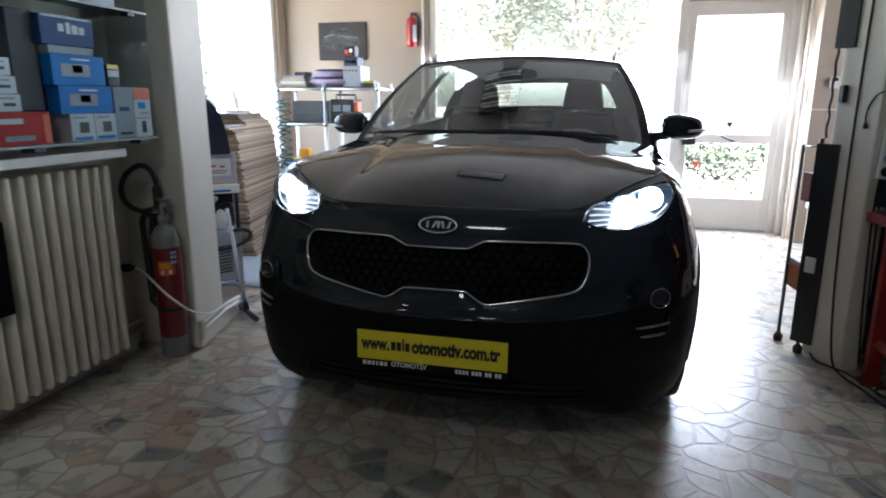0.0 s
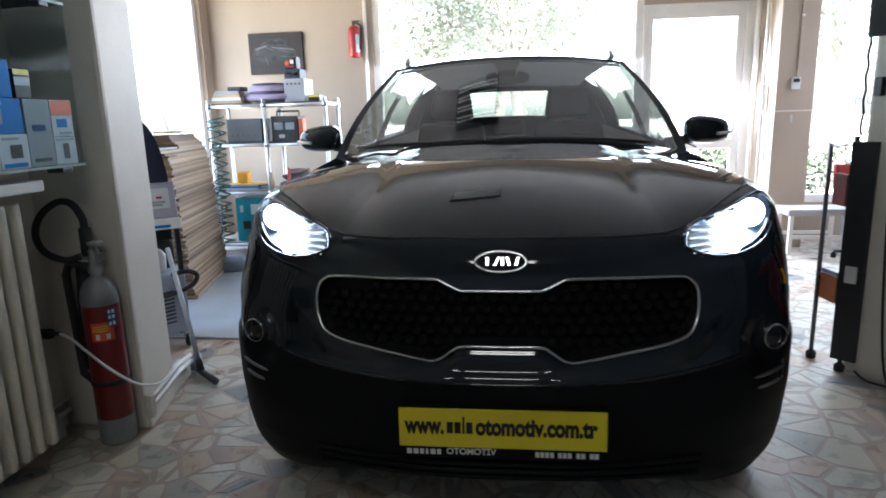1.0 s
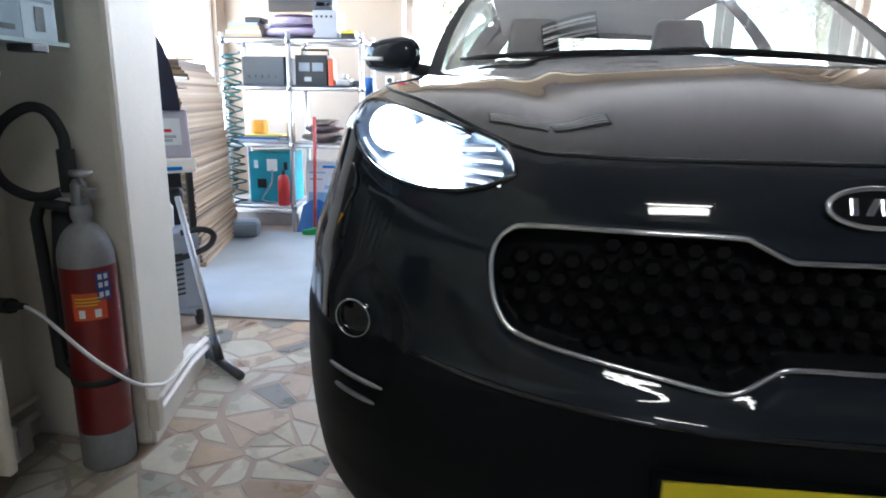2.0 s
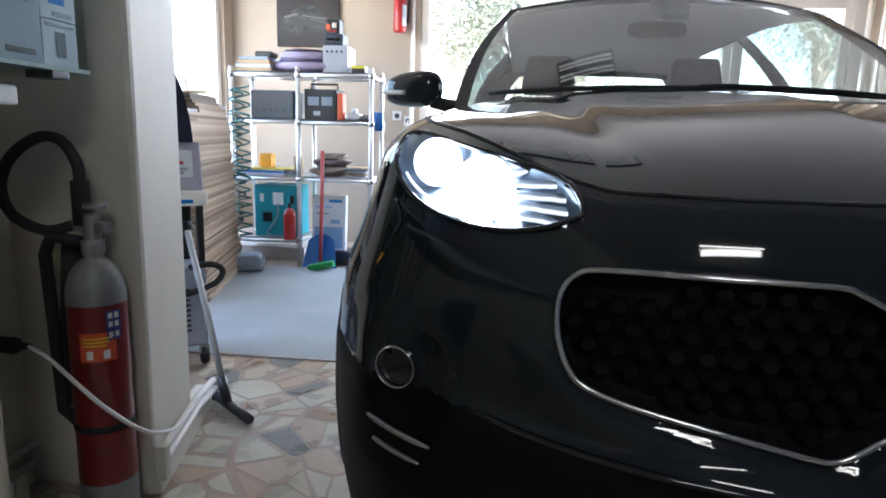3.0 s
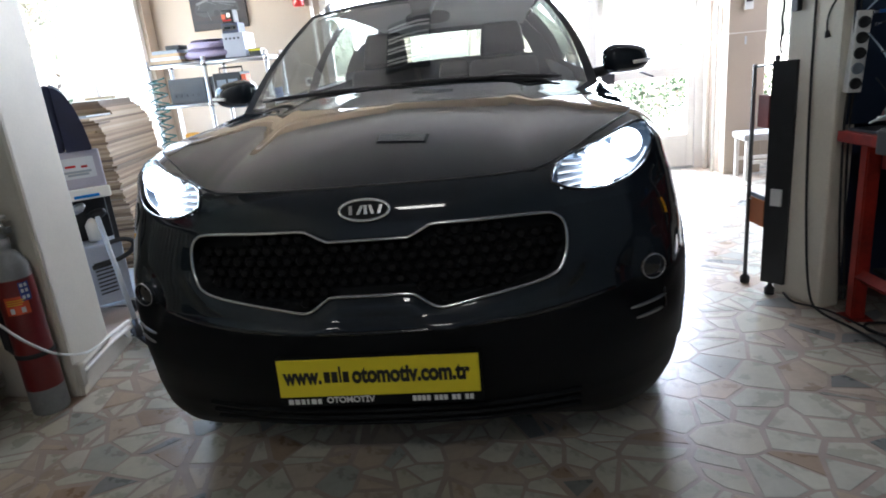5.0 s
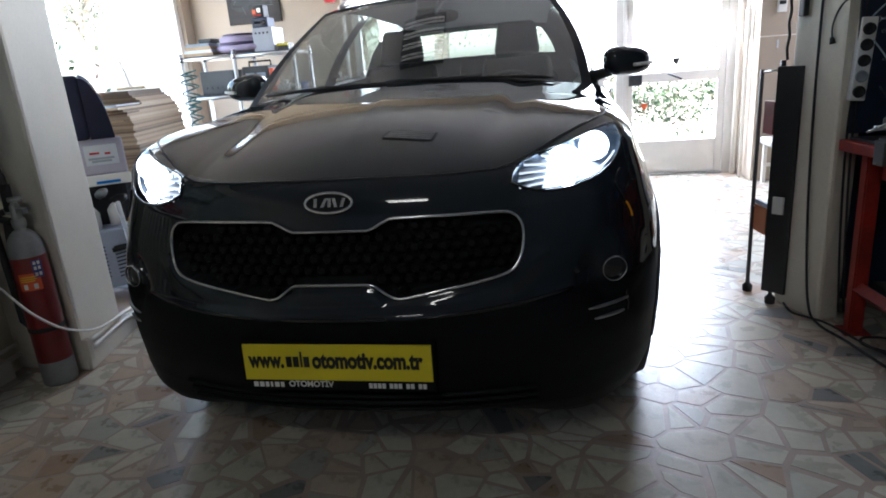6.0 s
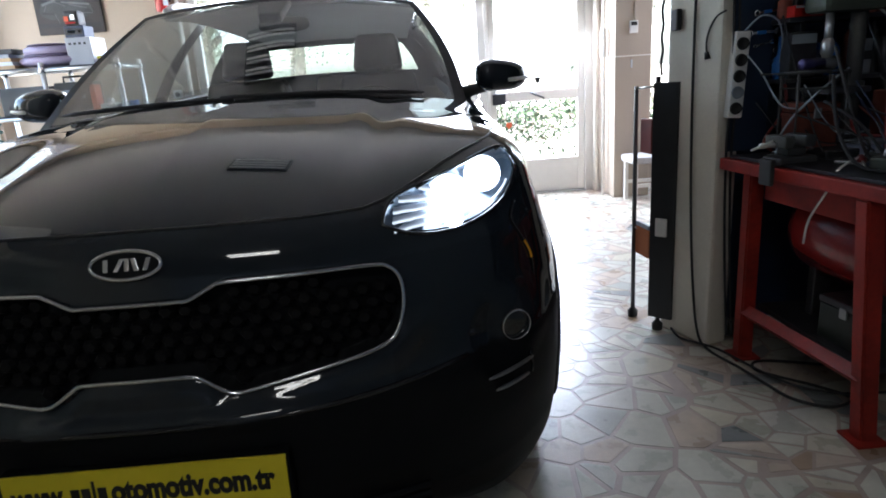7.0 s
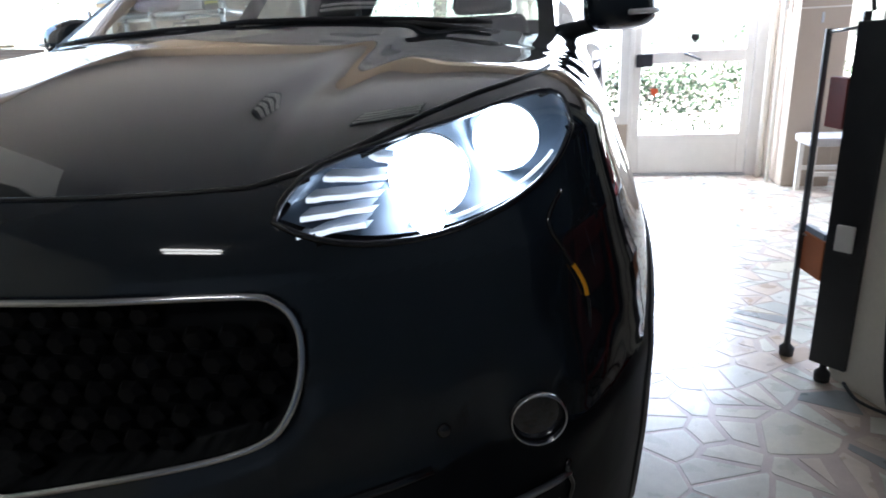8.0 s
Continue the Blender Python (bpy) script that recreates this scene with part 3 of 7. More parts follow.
def body_sheet():
    bm = bmesh.new()
    for side in (1, -1):
        v = []
        for row in rows:
            line = []
            for p in row:
                q = p.copy()
                if side < 0:
                    # this bumper corner stands a little proud of its wing
                    out = ease(0.50, 0.74, q.x) * ease(1.25, 0.85, q.y) * ease(0.86, 0.70, q.z)
                    q.x, q.y = q.x + 0.012 * out, q.y - 0.007 * out
                if q.y < 0.95:
                    if inside(GRILLE, q.x, q.z):
                        q.y += 0.04
                    elif 0.52 < q.z < 0.74 and q.x < 0.60:
                        off = from_line(GRILLE, q.x, q.z)
                        q.y -= 0.010 * ease(0.0, 0.030, off) * ease(0.080, 0.036, off) * ease(0.740, 0.70, q.z)
                    near_fog = ease(0.12, 0.042, math.hypot(q.x - 0.737, q.z - 0.634))
                    dent = 0.256 + 0.33 * (q.x - 0.737) - q.y
                    q.y += (dent if dent > 0 else 0.45 * dent) * near_fog
                line.append(bm.verts.new((q.x * side, q.y, q.z)))
            v.append(line)
        for a, b in zip(v, v[1:]):
            for k in range(len(a) - 1):
                q = [a[k], a[k + 1], b[k + 1], b[k]]
                c = sum((w.co for w in q), Vector()) / 4
                if c.y < 0.8 and inside(LAMP, abs(c.x), c.z):
                    continue
                if any(math.hypot(c.y - y, c.z - z) < 0.385 for y, z in ARCHES) and abs(c.x) > 0.7:
                    continue
                face = bm.faces.new(q if side > 0 else q[::-1])
                low = 0.578 + 0.03 * min(1.0, abs(c.x) / 0.62) ** 2 if c.y < 0.8 else 0.50
                flare = abs(c.x) > 0.7 and any(math.hypot(c.y - y, c.z - z) < 0.45 for y, z in ARCHES)
                if c.z < low or flare or (c.y < 0.8 and (any(inside(GRILLE, abs(w.co.x), w.co.z) for w in q))):
                    face.material_index = 1
                elif c.y < 0.75 and abs(c.x) > 0.47 and c.z < 0.84:
                    face.material_index = 2
    bmesh.ops.remove_doubles(bm, verts=bm.verts[:], dist=0.0005)
    return bm


AMBER = mat("amber_reflector", (0.92, 0.40, 0.02), 0.2, vary=0.1)
COWL = mat("matt_cowl_black", (0.010, 0.010, 0.011), 0.9, vary=0.2, scale=20)
COWL.node_tree.nodes["Principled BSDF"].inputs["Specular IOR Level"].default_value = 0.05
CLADDING = mat("black_cladding", (0.0055, 0.0062, 0.0072), 0.5, vary=0.2, scale=20, fine=400, bump=0.1)
CLADDING.node_tree.nodes["Principled BSDF"].inputs["Specular IOR Level"].default_value = 0.12
SOFT_PAINT = mat("black_bumper_paint", (0.012, 0.0165, 0.0215), 0.55, vary=0.2, scale=3, fine=900, coat=0.9, rough_vary=0.05)
SOFT_PAINT.node_tree.nodes["Principled BSDF"].inputs["Specular IOR Level"].default_value = 0.0
SOFT_PAINT.node_tree.nodes["Principled BSDF"].inputs["Coat Roughness"].default_value = 0.06
part("body", body_sheet(), [PAINT, CLADDING, SOFT_PAINT], car, "", True)

from mathutils.bvhtree import BVHTree
plain = grid([[(p.x, p.y, p.z) for p in row] for row in rows])
grid([[(-p.x, p.y, p.z) for p in row] for row in rows], plain, True)
plain.normal_update()
SKIN = BVHTree.FromBMesh(plain)
plain.free()


def on_nose(x, z, proud=0.0):
    """The point of the nose at x, z, a little proud of the skin, and its normal."""
    p, n, _, _ = SKIN.ray_cast(Vector((x if abs(x) > 0.004 else 0.004, -1, z)), Vector((0, 1, 0)))
    if p is not None and abs(x) <= 0.004:
        p.x, n.x = x, 0.0
    if p is None:
        p, n, _, _ = SKIN.find_nearest(Vector((x, 0.4, z)))
    if n.y > 0:
        n = -n
    return p + n * proud, n


# hood: a patch between the front edge, the wing edges and the cowl
corner = 136
last = max(i for i, o in enumerate(OUT) if o[1] <= 1.24)
NU, NV = 112, 56


def valley(x, crest):
    """How deep the hood lies at x: a flat middle up to the crest, a sharp fold down beside it, a groove and a second crest."""
    x = abs(x)
    if x < crest:
        return 0.22 * (x / crest) ** 2
    if x < crest + 0.06:
        return 0.22 + 0.78 * ease(crest, crest + 0.06, x)
    if x < crest + 0.15:
        return 0.35 + 0.65 * ease(crest + 0.15, crest + 0.06, x)
    return 0.35 * ease(crest + 0.40, crest + 0.15, x)


def hood_half():
    def pick(line, f):
        f *= len(line) - 1
        k = min(int(f), len(line) - 2)
        return line[k].lerp(line[k + 1], f - k)

    front, side = EDGE[:corner + 1], EDGE[corner:last + 1]
    cowl = [Vector((side[-1].x * f, side[-1].y - 0.13 * (1 - f ** 2.5), side[-1].z + 0.059 * (1 - f ** 2.6))) for f in (k / 20 for k in range(21))]
    centre = []
    for k in range(31):
        g = k / 30
        a, b = front[0], cowl[0]
        fall = 1 - math.exp(-2.8 * g)
        centre.append(Vector((0, a.y + (b.y - a.y) * g, a.z + (b.z - a.z) * (0.80 * fall / (1 - math.exp(-2.8)) + 0.20 * g))))
    res = []
    for j in range(NV + 1):
        v = j / NV
        line = []
        for i in range(NU + 1):
            u = i / NU
            p = pick(front, u) * (1 - v) + pick(cowl, u) * v + pick(centre, v) * (1 - u) + pick(side, v) * u
            p -= front[0] * (1 - u) * (1 - v) + front[-1] * u * (1 - v) + cowl[0] * (1 - u) * v + cowl[-1] * u * v
            # a crowned middle, then a folded groove on each side that spreads towards the screen
            rise = ease(0.04, 0.42, v)
            crest = 0.325 + 0.07 * v
            p.z -= 0.010 * rise * sum(valley(p.x + 0.005 * q, crest) for q in range(-3, 4)) / 7
            line.append(p)
        res.append(line)
    return res


HOOD = hood_half()
bm = grid([[(p.x, p.y, p.z + 0.002) for p in r] for r in HOOD])
grid([[(-p.x, p.y, p.z + 0.002) for p in r] for r in HOOD], bm, True)
bmesh.ops.remove_doubles(bm, verts=bm.verts[:], dist=0.0006)
part("hood", bm, PAINT, car, "", True)
part("hood_seam", tube([(p.x, p.y - 0.001, p.z + 0.0005) for p in [Vector((-q.x, q.y, q.z)) for q in EDGE[corner + 8:0:-1]] + EDGE[:corner + 9]], 0.0028, 6), BLACK_PLASTIC, car, "", True)

# greenhouse
NA = 40
BELT = [EDGE[i] for i in range(last, len(OUT)) if OUT[i][1] < 4.12 and OUT[i][0] > 0.6]


def belt(a):
    f = a * (len(BELT) - 1)
    k = min(int(f), len(BELT) - 2)
    return BELT[k].lerp(BELT[k + 1], f - k)


def rail(a):
    y = 1.93 + (3.96 - 1.93) * a
    return Vector((along([(1.9, 0.585), (2.2, 0.605), (3.0, 0.605), (4.0, 0.56)], y), y, along([(1.93, 1.495), (2.15, 1.53), (2.5, 1.555), (2.9, 1.56), (3.5, 1.535), (3.96, 1.48)], y)))


def flank(a, b, out=0.0):
    p = belt(a).lerp(rail(a), b)
    p.x += 0.035 * math.sin(math.pi * b) + out
    return p


def flank_sheet(a0, a1, b0=0.0, b1=1.0, out=0.0, n=14, bm=None, sides=(1, -1)):
    for s in sides:
        bm = grid([[((p := flank(a0 + (a1 - a0) * i / n, b0 + (b1 - b0) * j / 8, out)).x * s, p.y, p.z) for i in range(n + 1)] for j in range(9)], bm, s > 0)
    return bm


for name, a0, a1 in (("front_pillar", 0.0, 0.065), ("middle_pillar", 0.425, 0.495), ("rear_pillar", 0.755, 1.0)):
    for s in (1, -1):
        part(name, flank_sheet(a0, a1, sides=(s,)), PAINT if name != "middle_pillar" else GLOSS_BLACK, car, "", True)
for a0, a1 in ((0.065, 0.425), (0.495, 0.755)):
    for s in (1, -1):
        part("side_window", flank_sheet(a0, a1, 0.02, 0.95, 0.0, sides=(s,)), SIDE_GLASS, car, "", True)
        part("window_header", flank_sheet(a0, a1, 0.95, 1.0, 0.001, sides=(s,)), PAINT, car, "", True)
        part("window_trim", flank_sheet(a0, a1, -0.02, 0.035, 0.004, sides=(s,)), CHROME, car, "bright window trim strip", True)


def across(a_left, b, c, bow, crown):
    p = flank(a_left, b)
    return Vector((p.x * c, p.y + bow * (1 - c * c), p.z + crown * (1 - abs(c) ** 2.2)))


def screen(a, b0, b1, c1, bow, crown, n=20):
    return [[tuple(across(a, b0 + (b1 - b0) * j / 12, -c1 + 2 * c1 * i / n, bow, crown)) for i in range(n + 1)] for j in range(13)]


part("windscreen", grid(screen(0.0, 0.02, 0.955, 0.945, -0.13, 0.035)), CAR_GLASS, car, "", True)
bm = grid(screen(0.0, 0.955, 1.0, 1.0, -0.13, 0.035))
part("windscreen_header", bm, CLADDING, car, "", True)
for s in (1, -1):
    bm = grid([[tuple(across(0.0, j / 12, s * (0.945 + 0.055 * i / 2), -0.13, 0.035)) for i in range(3)] for j in range(13)])
    part("windscreen_edge", bm, CLADDING, car, "", True)
part("rear_window", grid(screen(1.0, 0.16, 0.80, 0.8, 0.10, 0.03), flip=True), REAR_GLASS, car, "", True)
bm = grid(screen(1.0, 0.80, 1.0, 1.0, 0.10, 0.03), flip=True)
grid(screen(1.0, -0.25, 0.16, 1.0, 0.10, 0.03), bm, True)
for s in (1, -1):
    grid([[tuple(across(1.0, 0.16 + 0.64 * j / 8, s * (0.8 + 0.2 * i / 2), 0.10, 0.03)) for i in range(3)] for j in range(9)], bm, True)
part("tailgate", bm, PAINT, car, "", True)


def roof_rows(drop=0.0, edge=1.0):
    res = []
    for j in range(NA + 1):
        a = j / NA
        p = rail(a)
        bow = -0.13 * (1 - a) ** 3 + 0.10 * a ** 3
        res.append([(p.x * c * edge, p.y + bow * (1 - c * c), p.z + (0.035 + 0.02 * math.sin(math.pi * a)) * (1 - abs(c) ** 2.2) - drop) for c in (k / 10 - 1 for k in range(21))])
    return res


part("roof", grid(roof_rows(), flip=True), PAINT, car, "", True)
part("headliner", grid(roof_rows(0.03, 0.98)), LINER, car, "", True)
for s in (1, -1):
    pts = [rail(0.08 + 0.84 * k / 16) + Vector((-0.045, 0, (0.012, 0.030, 0.040)[min(k, 16 - k, 2)])) for k in range(17)]
    part("roof_rail", tube([(p.x * s, p.y, p.z) for p in pts], 0.014, 8), ALU, car, "silver roof rail", True)

# cowl, underside and inner shell
bm = grid([[(p.x * s, p.y + d, p.z - e) for p in HOOD[-1] for s in (1,)] for d, e in ((0.0, 0.012), (0.10, 0.02), (0.2, 0.03))])
grid([[(-p.x, p.y + d, p.z - e) for p in HOOD[-1]] for d, e in ((0.0, 0.012), (0.10, 0.02), (0.2, 0.03))], bm, True)
part("cowl", bm, COWL, car, "black plastic screen cowl")
part("underbody", box(-0.68, 0.68, 0.62, 4.2, 0.20, 0.26, 0.02), BLACK_PLASTIC, car)
for s in (1, -1):
    part("cabin_lining", flank_sheet(0.06, 1.0, -0.34, 0.0, -0.07, sides=(s,)), FABRIC_DARK, car)
bm = box(-0.76, 0.76, 1.2, 4.1, 0.30, 0.34)
box(-0.72, 0.72, 1.15, 1.20, 0.3, 1.05, bm=bm)
part("cabin_floor", bm, FABRIC_DARK, car)
dash = box(-0.72, 0.72, 1.25, 1.75, 0.72, 1.06, 0.06)
part("dashboard", dash, BLACK_PLASTIC, car, "dark dashboard with a low hump")


def padded(wide, deep, high, top=1.0, bevel=0.05):
    """A cushion that narrows towards its top, on z = 0."""
    bm = box(-wide / 2, wide / 2, -deep / 2, deep / 2, 0, high, bevel, segments=4)
    for v in bm.verts:
        f = v.co.z / high
        v.co.x *= 1 + (top - 1) * f * f
        v.co.y += 0.04 * math.sin(math.pi * f)
    return bm


def seat(x, y, wide=0.54, rear=False):
    s = part("seat", box(x - wide / 2, x + wide / 2, y, y + 0.52, 0.42, 0.62, 0.05), FABRIC_DARK, car, "", True)
    lean = pose(x, y + 0.55, 0.58, -15, 0, 0)
    part("backrest", moved(padded(wide, 0.13, 0.52 if rear else 0.64, 0.96 if rear else 0.76), lean), FABRIC_DARK, s, "", True)
    for hx in ((0,) if not rear else (-0.42, 0, 0.42)):
        low = 0.53 if rear else 0.665
        part("headrest", moved(padded(0.25 if rear else 0.28, 0.10, 0.13 if rear else 0.20, 0.82, 0.04), lean @ pose(hx, 0.01, low)), FABRIC_DARK, s, "", True)
        for q in (-0.05, 0.05):
            part("headrest_rod", moved(tube([(q + hx, 0.01, low - 0.06), (q + hx, 0.01, low + 0.03)], 0.006, 8), lean), CHROME, s, "", True)
    return s


seat(-0.37, 1.95)
seat(0.37, 1.95)
seat(0.0, 2.85, 1.30, True)
wheel_pts = [(0.37 + 0.18 * math.cos(k * math.tau / 24), 1.80 + 0.07 * math.sin(k * math.tau / 24), 0.97 + 0.165 * math.sin(k * math.tau / 24)) for k in range(24)]
part("steering_wheel", tube(wheel_pts, 0.014, 8, True), BLACK_PLASTIC, car, "", True)
mirror_pts = [(0.115 * math.copysign(abs(math.cos(k * math.tau / 28)) ** 0.6, math.cos(k * math.tau / 28)), 0.034 * math.copysign(abs(math.sin(k * math.tau / 28)) ** 0.7, math.sin(k * math.tau / 28))) for k in range(28)]
part("rear_view_mirror", moved(prism(mirror_pts, -0.012, 0.012, 0.005), pose(0, 1.985, 1.435, 82, 0, 0)), BLACK_PLASTIC, car, "", True)
part("mirror_bracket", moved(prism([(-0.07, 0.0), (0.07, 0.0), (0.045, 0.17), (-0.045, 0.17)], -0.02, 0.02, 0.012), pose(0, 1.83, 1.515, -152, 0, 0)), BLACK_PLASTIC, car, "black sensor cover behind the screen")

# wheels
def car_wheel(x, y):
    side = 1 if x > 0 else -1
    tyre = lathe([(0.235, -0.105), (0.30, -0.112), (0.335, -0.10), (0.347, -0.075), (0.350, 0.0), (0.347, 0.075), (0.335, 0.10), (0.30, 0.112), (0.235, 0.105), (0.235, -0.105)], 40)
    w = thing("wheel", Matrix.Identity(4), "", "")
    w.parent = car
    w.matrix_world = pose(x, y, 0.35, 0, 90 * side, 0)
    part("tyre", tyre, RUBBER, w, "", True)
    rim = lathe([(0.235, -0.10), (0.225, 0.06), (0.236, 0.105), (0.20, 0.10), (0.205, -0.05), (0.0, -0.05)], 40)
    for k in range(5):
        spoke = box(0.03, 0.225, -0.032, 0.032, 0.045, 0.085, 0.012)
        joined(rim, moved(spoke, pose(0, 0, 0, 0, 0, 72 * k)))
    joined(rim, lathe([(0.0, 0.095), (0.05, 0.092), (0.06, 0.07), (0.06, 0.03)], 20))
    part("rim", rim, STEEL, w, "grey alloy rim with five spokes")


for x in (0.785, -0.785):
    for y, z in ARCHES:
        car_wheel(x, y)
for s in (1, -1):
    for y, z in ARCHES:
        bm = bmesh.new()
        ring = []
        for k in range(29):
            a = math.radians(-6 + 192 * k / 28)
            line = []
            for lift, r in ((-0.012, 0.415), (0.004, 0.408), (0.008, 0.385), (0.0, 0.368), (-0.2, 0.366)):
                yy, zz = y + r * math.cos(a), z + r * math.sin(a)
                p, _, _, _ = SKIN.ray_cast(Vector((1.6, yy, max(zz, 0.21))), Vector((-1, 0, 0)))
                line.append((s * ((p.x if p else 0.9) + lift + (0.012 * ease(1.25, 0.85, yy) if s < 0 else 0)), yy, zz))
            ring.append(line)
        grid(ring, bm, s > 0)
        part("wheel_arch", bm, BLACK_PLASTIC, car, "black plastic wheel arch trim")
    part("side_sill", box(min(s * 0.86, s * 0.925), max(s * 0.86, s * 0.925), 1.33, 3.17, 0.20, 0.36, 0.02), BLACK_PLASTIC, car, "black plastic side sill")

# grille, emblem, plate
TRIM = mat("dull_chrome_trim", (0.60, 0.60, 0.61), 0.15, metal=1.0, vary=0.08, scale=12)
loop = [(x, z) for x, z in GRILLE] + [(-x, z) for x, z in GRILLE[-2:0:-1]]
rim = [on_nose(x, z, 0.003 + 0.007 * ease(0.76, 0.70, z))[0] for x, z in loop]
part("grille_surround", tube([tuple(p) for p in smooth_loop(rim, True, 3)], 0.0047, 8, True), TRIM, car, "satin chrome grille surround", True)
bm = bmesh.new()
for j in range(7):
    z = 0.646 + j * 0.0285
    for i in range(-15, 16):
        x = i * 0.0370 + (0.0185 if j % 2 else 0)
        if inside(GRILLE, abs(x) + 0.012, z) and inside(GRILLE, abs(x), z + 0.016) and inside(GRILLE, abs(x), z - 0.014):
            p, n = on_nose(x, z, -0.026)
            a = [bm.verts.new(p + Vector((0.0178 * math.cos(k * math.tau / 6), 0, 0.0160 * math.sin(k * math.tau / 6)))) for k in range(6)]
            b = [bm.verts.new(p + Vector((0.0110 * math.cos(k * math.tau / 6), -0.010, 0.0098 * math.sin(k * math.tau / 6) + 0.001))) for k in range(6)]
            for k in range(6):
                bm.faces.new((a[k], a[(k + 1) % 6], b[(k + 1) % 6], b[k]))
            bm.faces.new(b)
GRILLE_BLACK = mat("matt_grille_black", (0.0045, 0.0045, 0.005), 0.6, vary=0.2, scale=20)
GRILLE_BLACK.node_tree.nodes["Principled BSDF"].inputs["Specular IOR Level"].default_value = 0.2
tagged(part("grille_mesh", bm, GRILLE_BLACK, car, "matt black honeycomb grille"), kind="stuff")
for z in (0.285, 0.315, 0.345):
    part("lower_slat", tube([tuple(on_nose(-0.52 + 1.04 * k / 20, z, 0.004)[0]) for k in range(21)], 0.008, 6), CLADDING, car)
part("bumper_crease", tube([tuple(on_nose(-0.62 + 1.24 * k / 30, 0.578 + 0.03 * abs(-1 + k / 15) ** 2, 0.001)[0]) for k in range(31)], 0.006, 6), GLOSS_BLACK, car, "", True)

em, en = on_nose(0.0, 0.876, 0.008)
en = (on_nose(0.0, 0.845)[1] + on_nose(0.0, 0.86)[1] + on_nose(0.0, 0.885)[1]).normalized()
badge = thing("badge", Matrix.Identity(4), "", "")
badge.parent = car
badge.matrix_world = Matrix.Translation(em) @ (-en).to_track_quat("Y", "Z").to_matrix().to_4x4()
ring = [(0.064 * math.cos(k * math.tau / 36), 0, 0.0265 * math.sin(k * math.tau / 36)) for k in range(36)]
part("badge_ring", tube(ring, 0.0042, 8, True), CHROME, badge, "chrome oval ring", True)
disc = prism([(0.062 * math.cos(k * math.tau / 36), 0.0247 * math.sin(k * math.tau / 36)) for k in range(36)], 0, 0.004)
part("badge_field", moved(disc, pose(0, 0.002, 0, 90, 0, 0)), CLADDING, badge)
for x0, lean in ((-0.034, 0.0), (-0.016, 0.012), (0.004, 0.0), (0.022, -0.007), (0.037, 0.007)):
    bar = prism([(x0 - 0.0045, -0.0118), (x0 + 0.0045, -0.0118), (x0 + 0.0045 + lean, 0.0118), (x0 - 0.0045 + lean, 0.0118)], 0, 0.006, 0.001)
    part("badge_bar", moved(bar, pose(0, 0.0, 0, 90, 0, 0)), CHROME, badge)

plate = thing("plate", Matrix.Identity(4), "", "")
plate.parent = car
plate.matrix_world = pose(0, -0.002, 0.47, -3, 0, 0)
part("plate_board", box(-0.26, 0.26, -0.006, 0.0, -0.051, 0.051, 0.002), YELLOW, plate, "yellow plate with black lettering")
part("plate_holder", box(-0.265, 0.265, 0.0, 0.03, -0.082, 0.052, 0.003), CLADDING, plate, "black plate holder")
NARROW = Matrix.Diagonal((0.72, 1.0, 1.0, 1.0))
words("www.", 0.062, 0.0006, pose(-0.243, -0.0066, -0.026, 90, 0, 0) @ Matrix.Diagonal((0.67, 1.0, 1.0, 1.0)), INK, plate, bold=0.0026)
for k, (w, hgt) in enumerate(((0.0158, 0.030), (0.0158, 0.030), (0.0058, 0.044), (0.0158, 0.030))):
    x = -0.1375 + (0.0, 0.0198, 0.0396, 0.0494)[k]
    part("letter_bar", box(x, x + w, -0.0072, -0.006, -0.0128, -0.0128 + hgt, 0.0004), INK, plate)
words("otomotiv.com.tr", 0.062, 0.0006, pose(-0.064, -0.0066, -0.026, 90, 0, 0) @ NARROW, INK, plate, bold=0.0028)
for x0, x1 in ((-0.242, -0.229), (-0.225, -0.212), (-0.208, -0.198), (-0.193, -0.187), (-0.181, -0.168), (-0.164, -0.154)):
    part("letter_bar", box(x0, x1, -0.0012, 0.0, -0.0735, -0.0595, 0.0003), WHITE_INK, plate)
words("OTOMOTİV", 0.023, 0.0004, pose(-0.140, -0.0006, -0.076, 90, 0, 0), WHITE_INK, plate, bold=0.0007)
for x0, x1 in ((0.085 + w, 0.0945 + w) for w in (0, 0.012, 0.024, 0.036, 0.056, 0.068, 0.080, 0.101, 0.113, 0.134, 0.146)):
    part("number_bar", box(x0, x1, -0.0012, 0.0, -0.0735, -0.0595, 0.0003), WHITE_INK, plate)


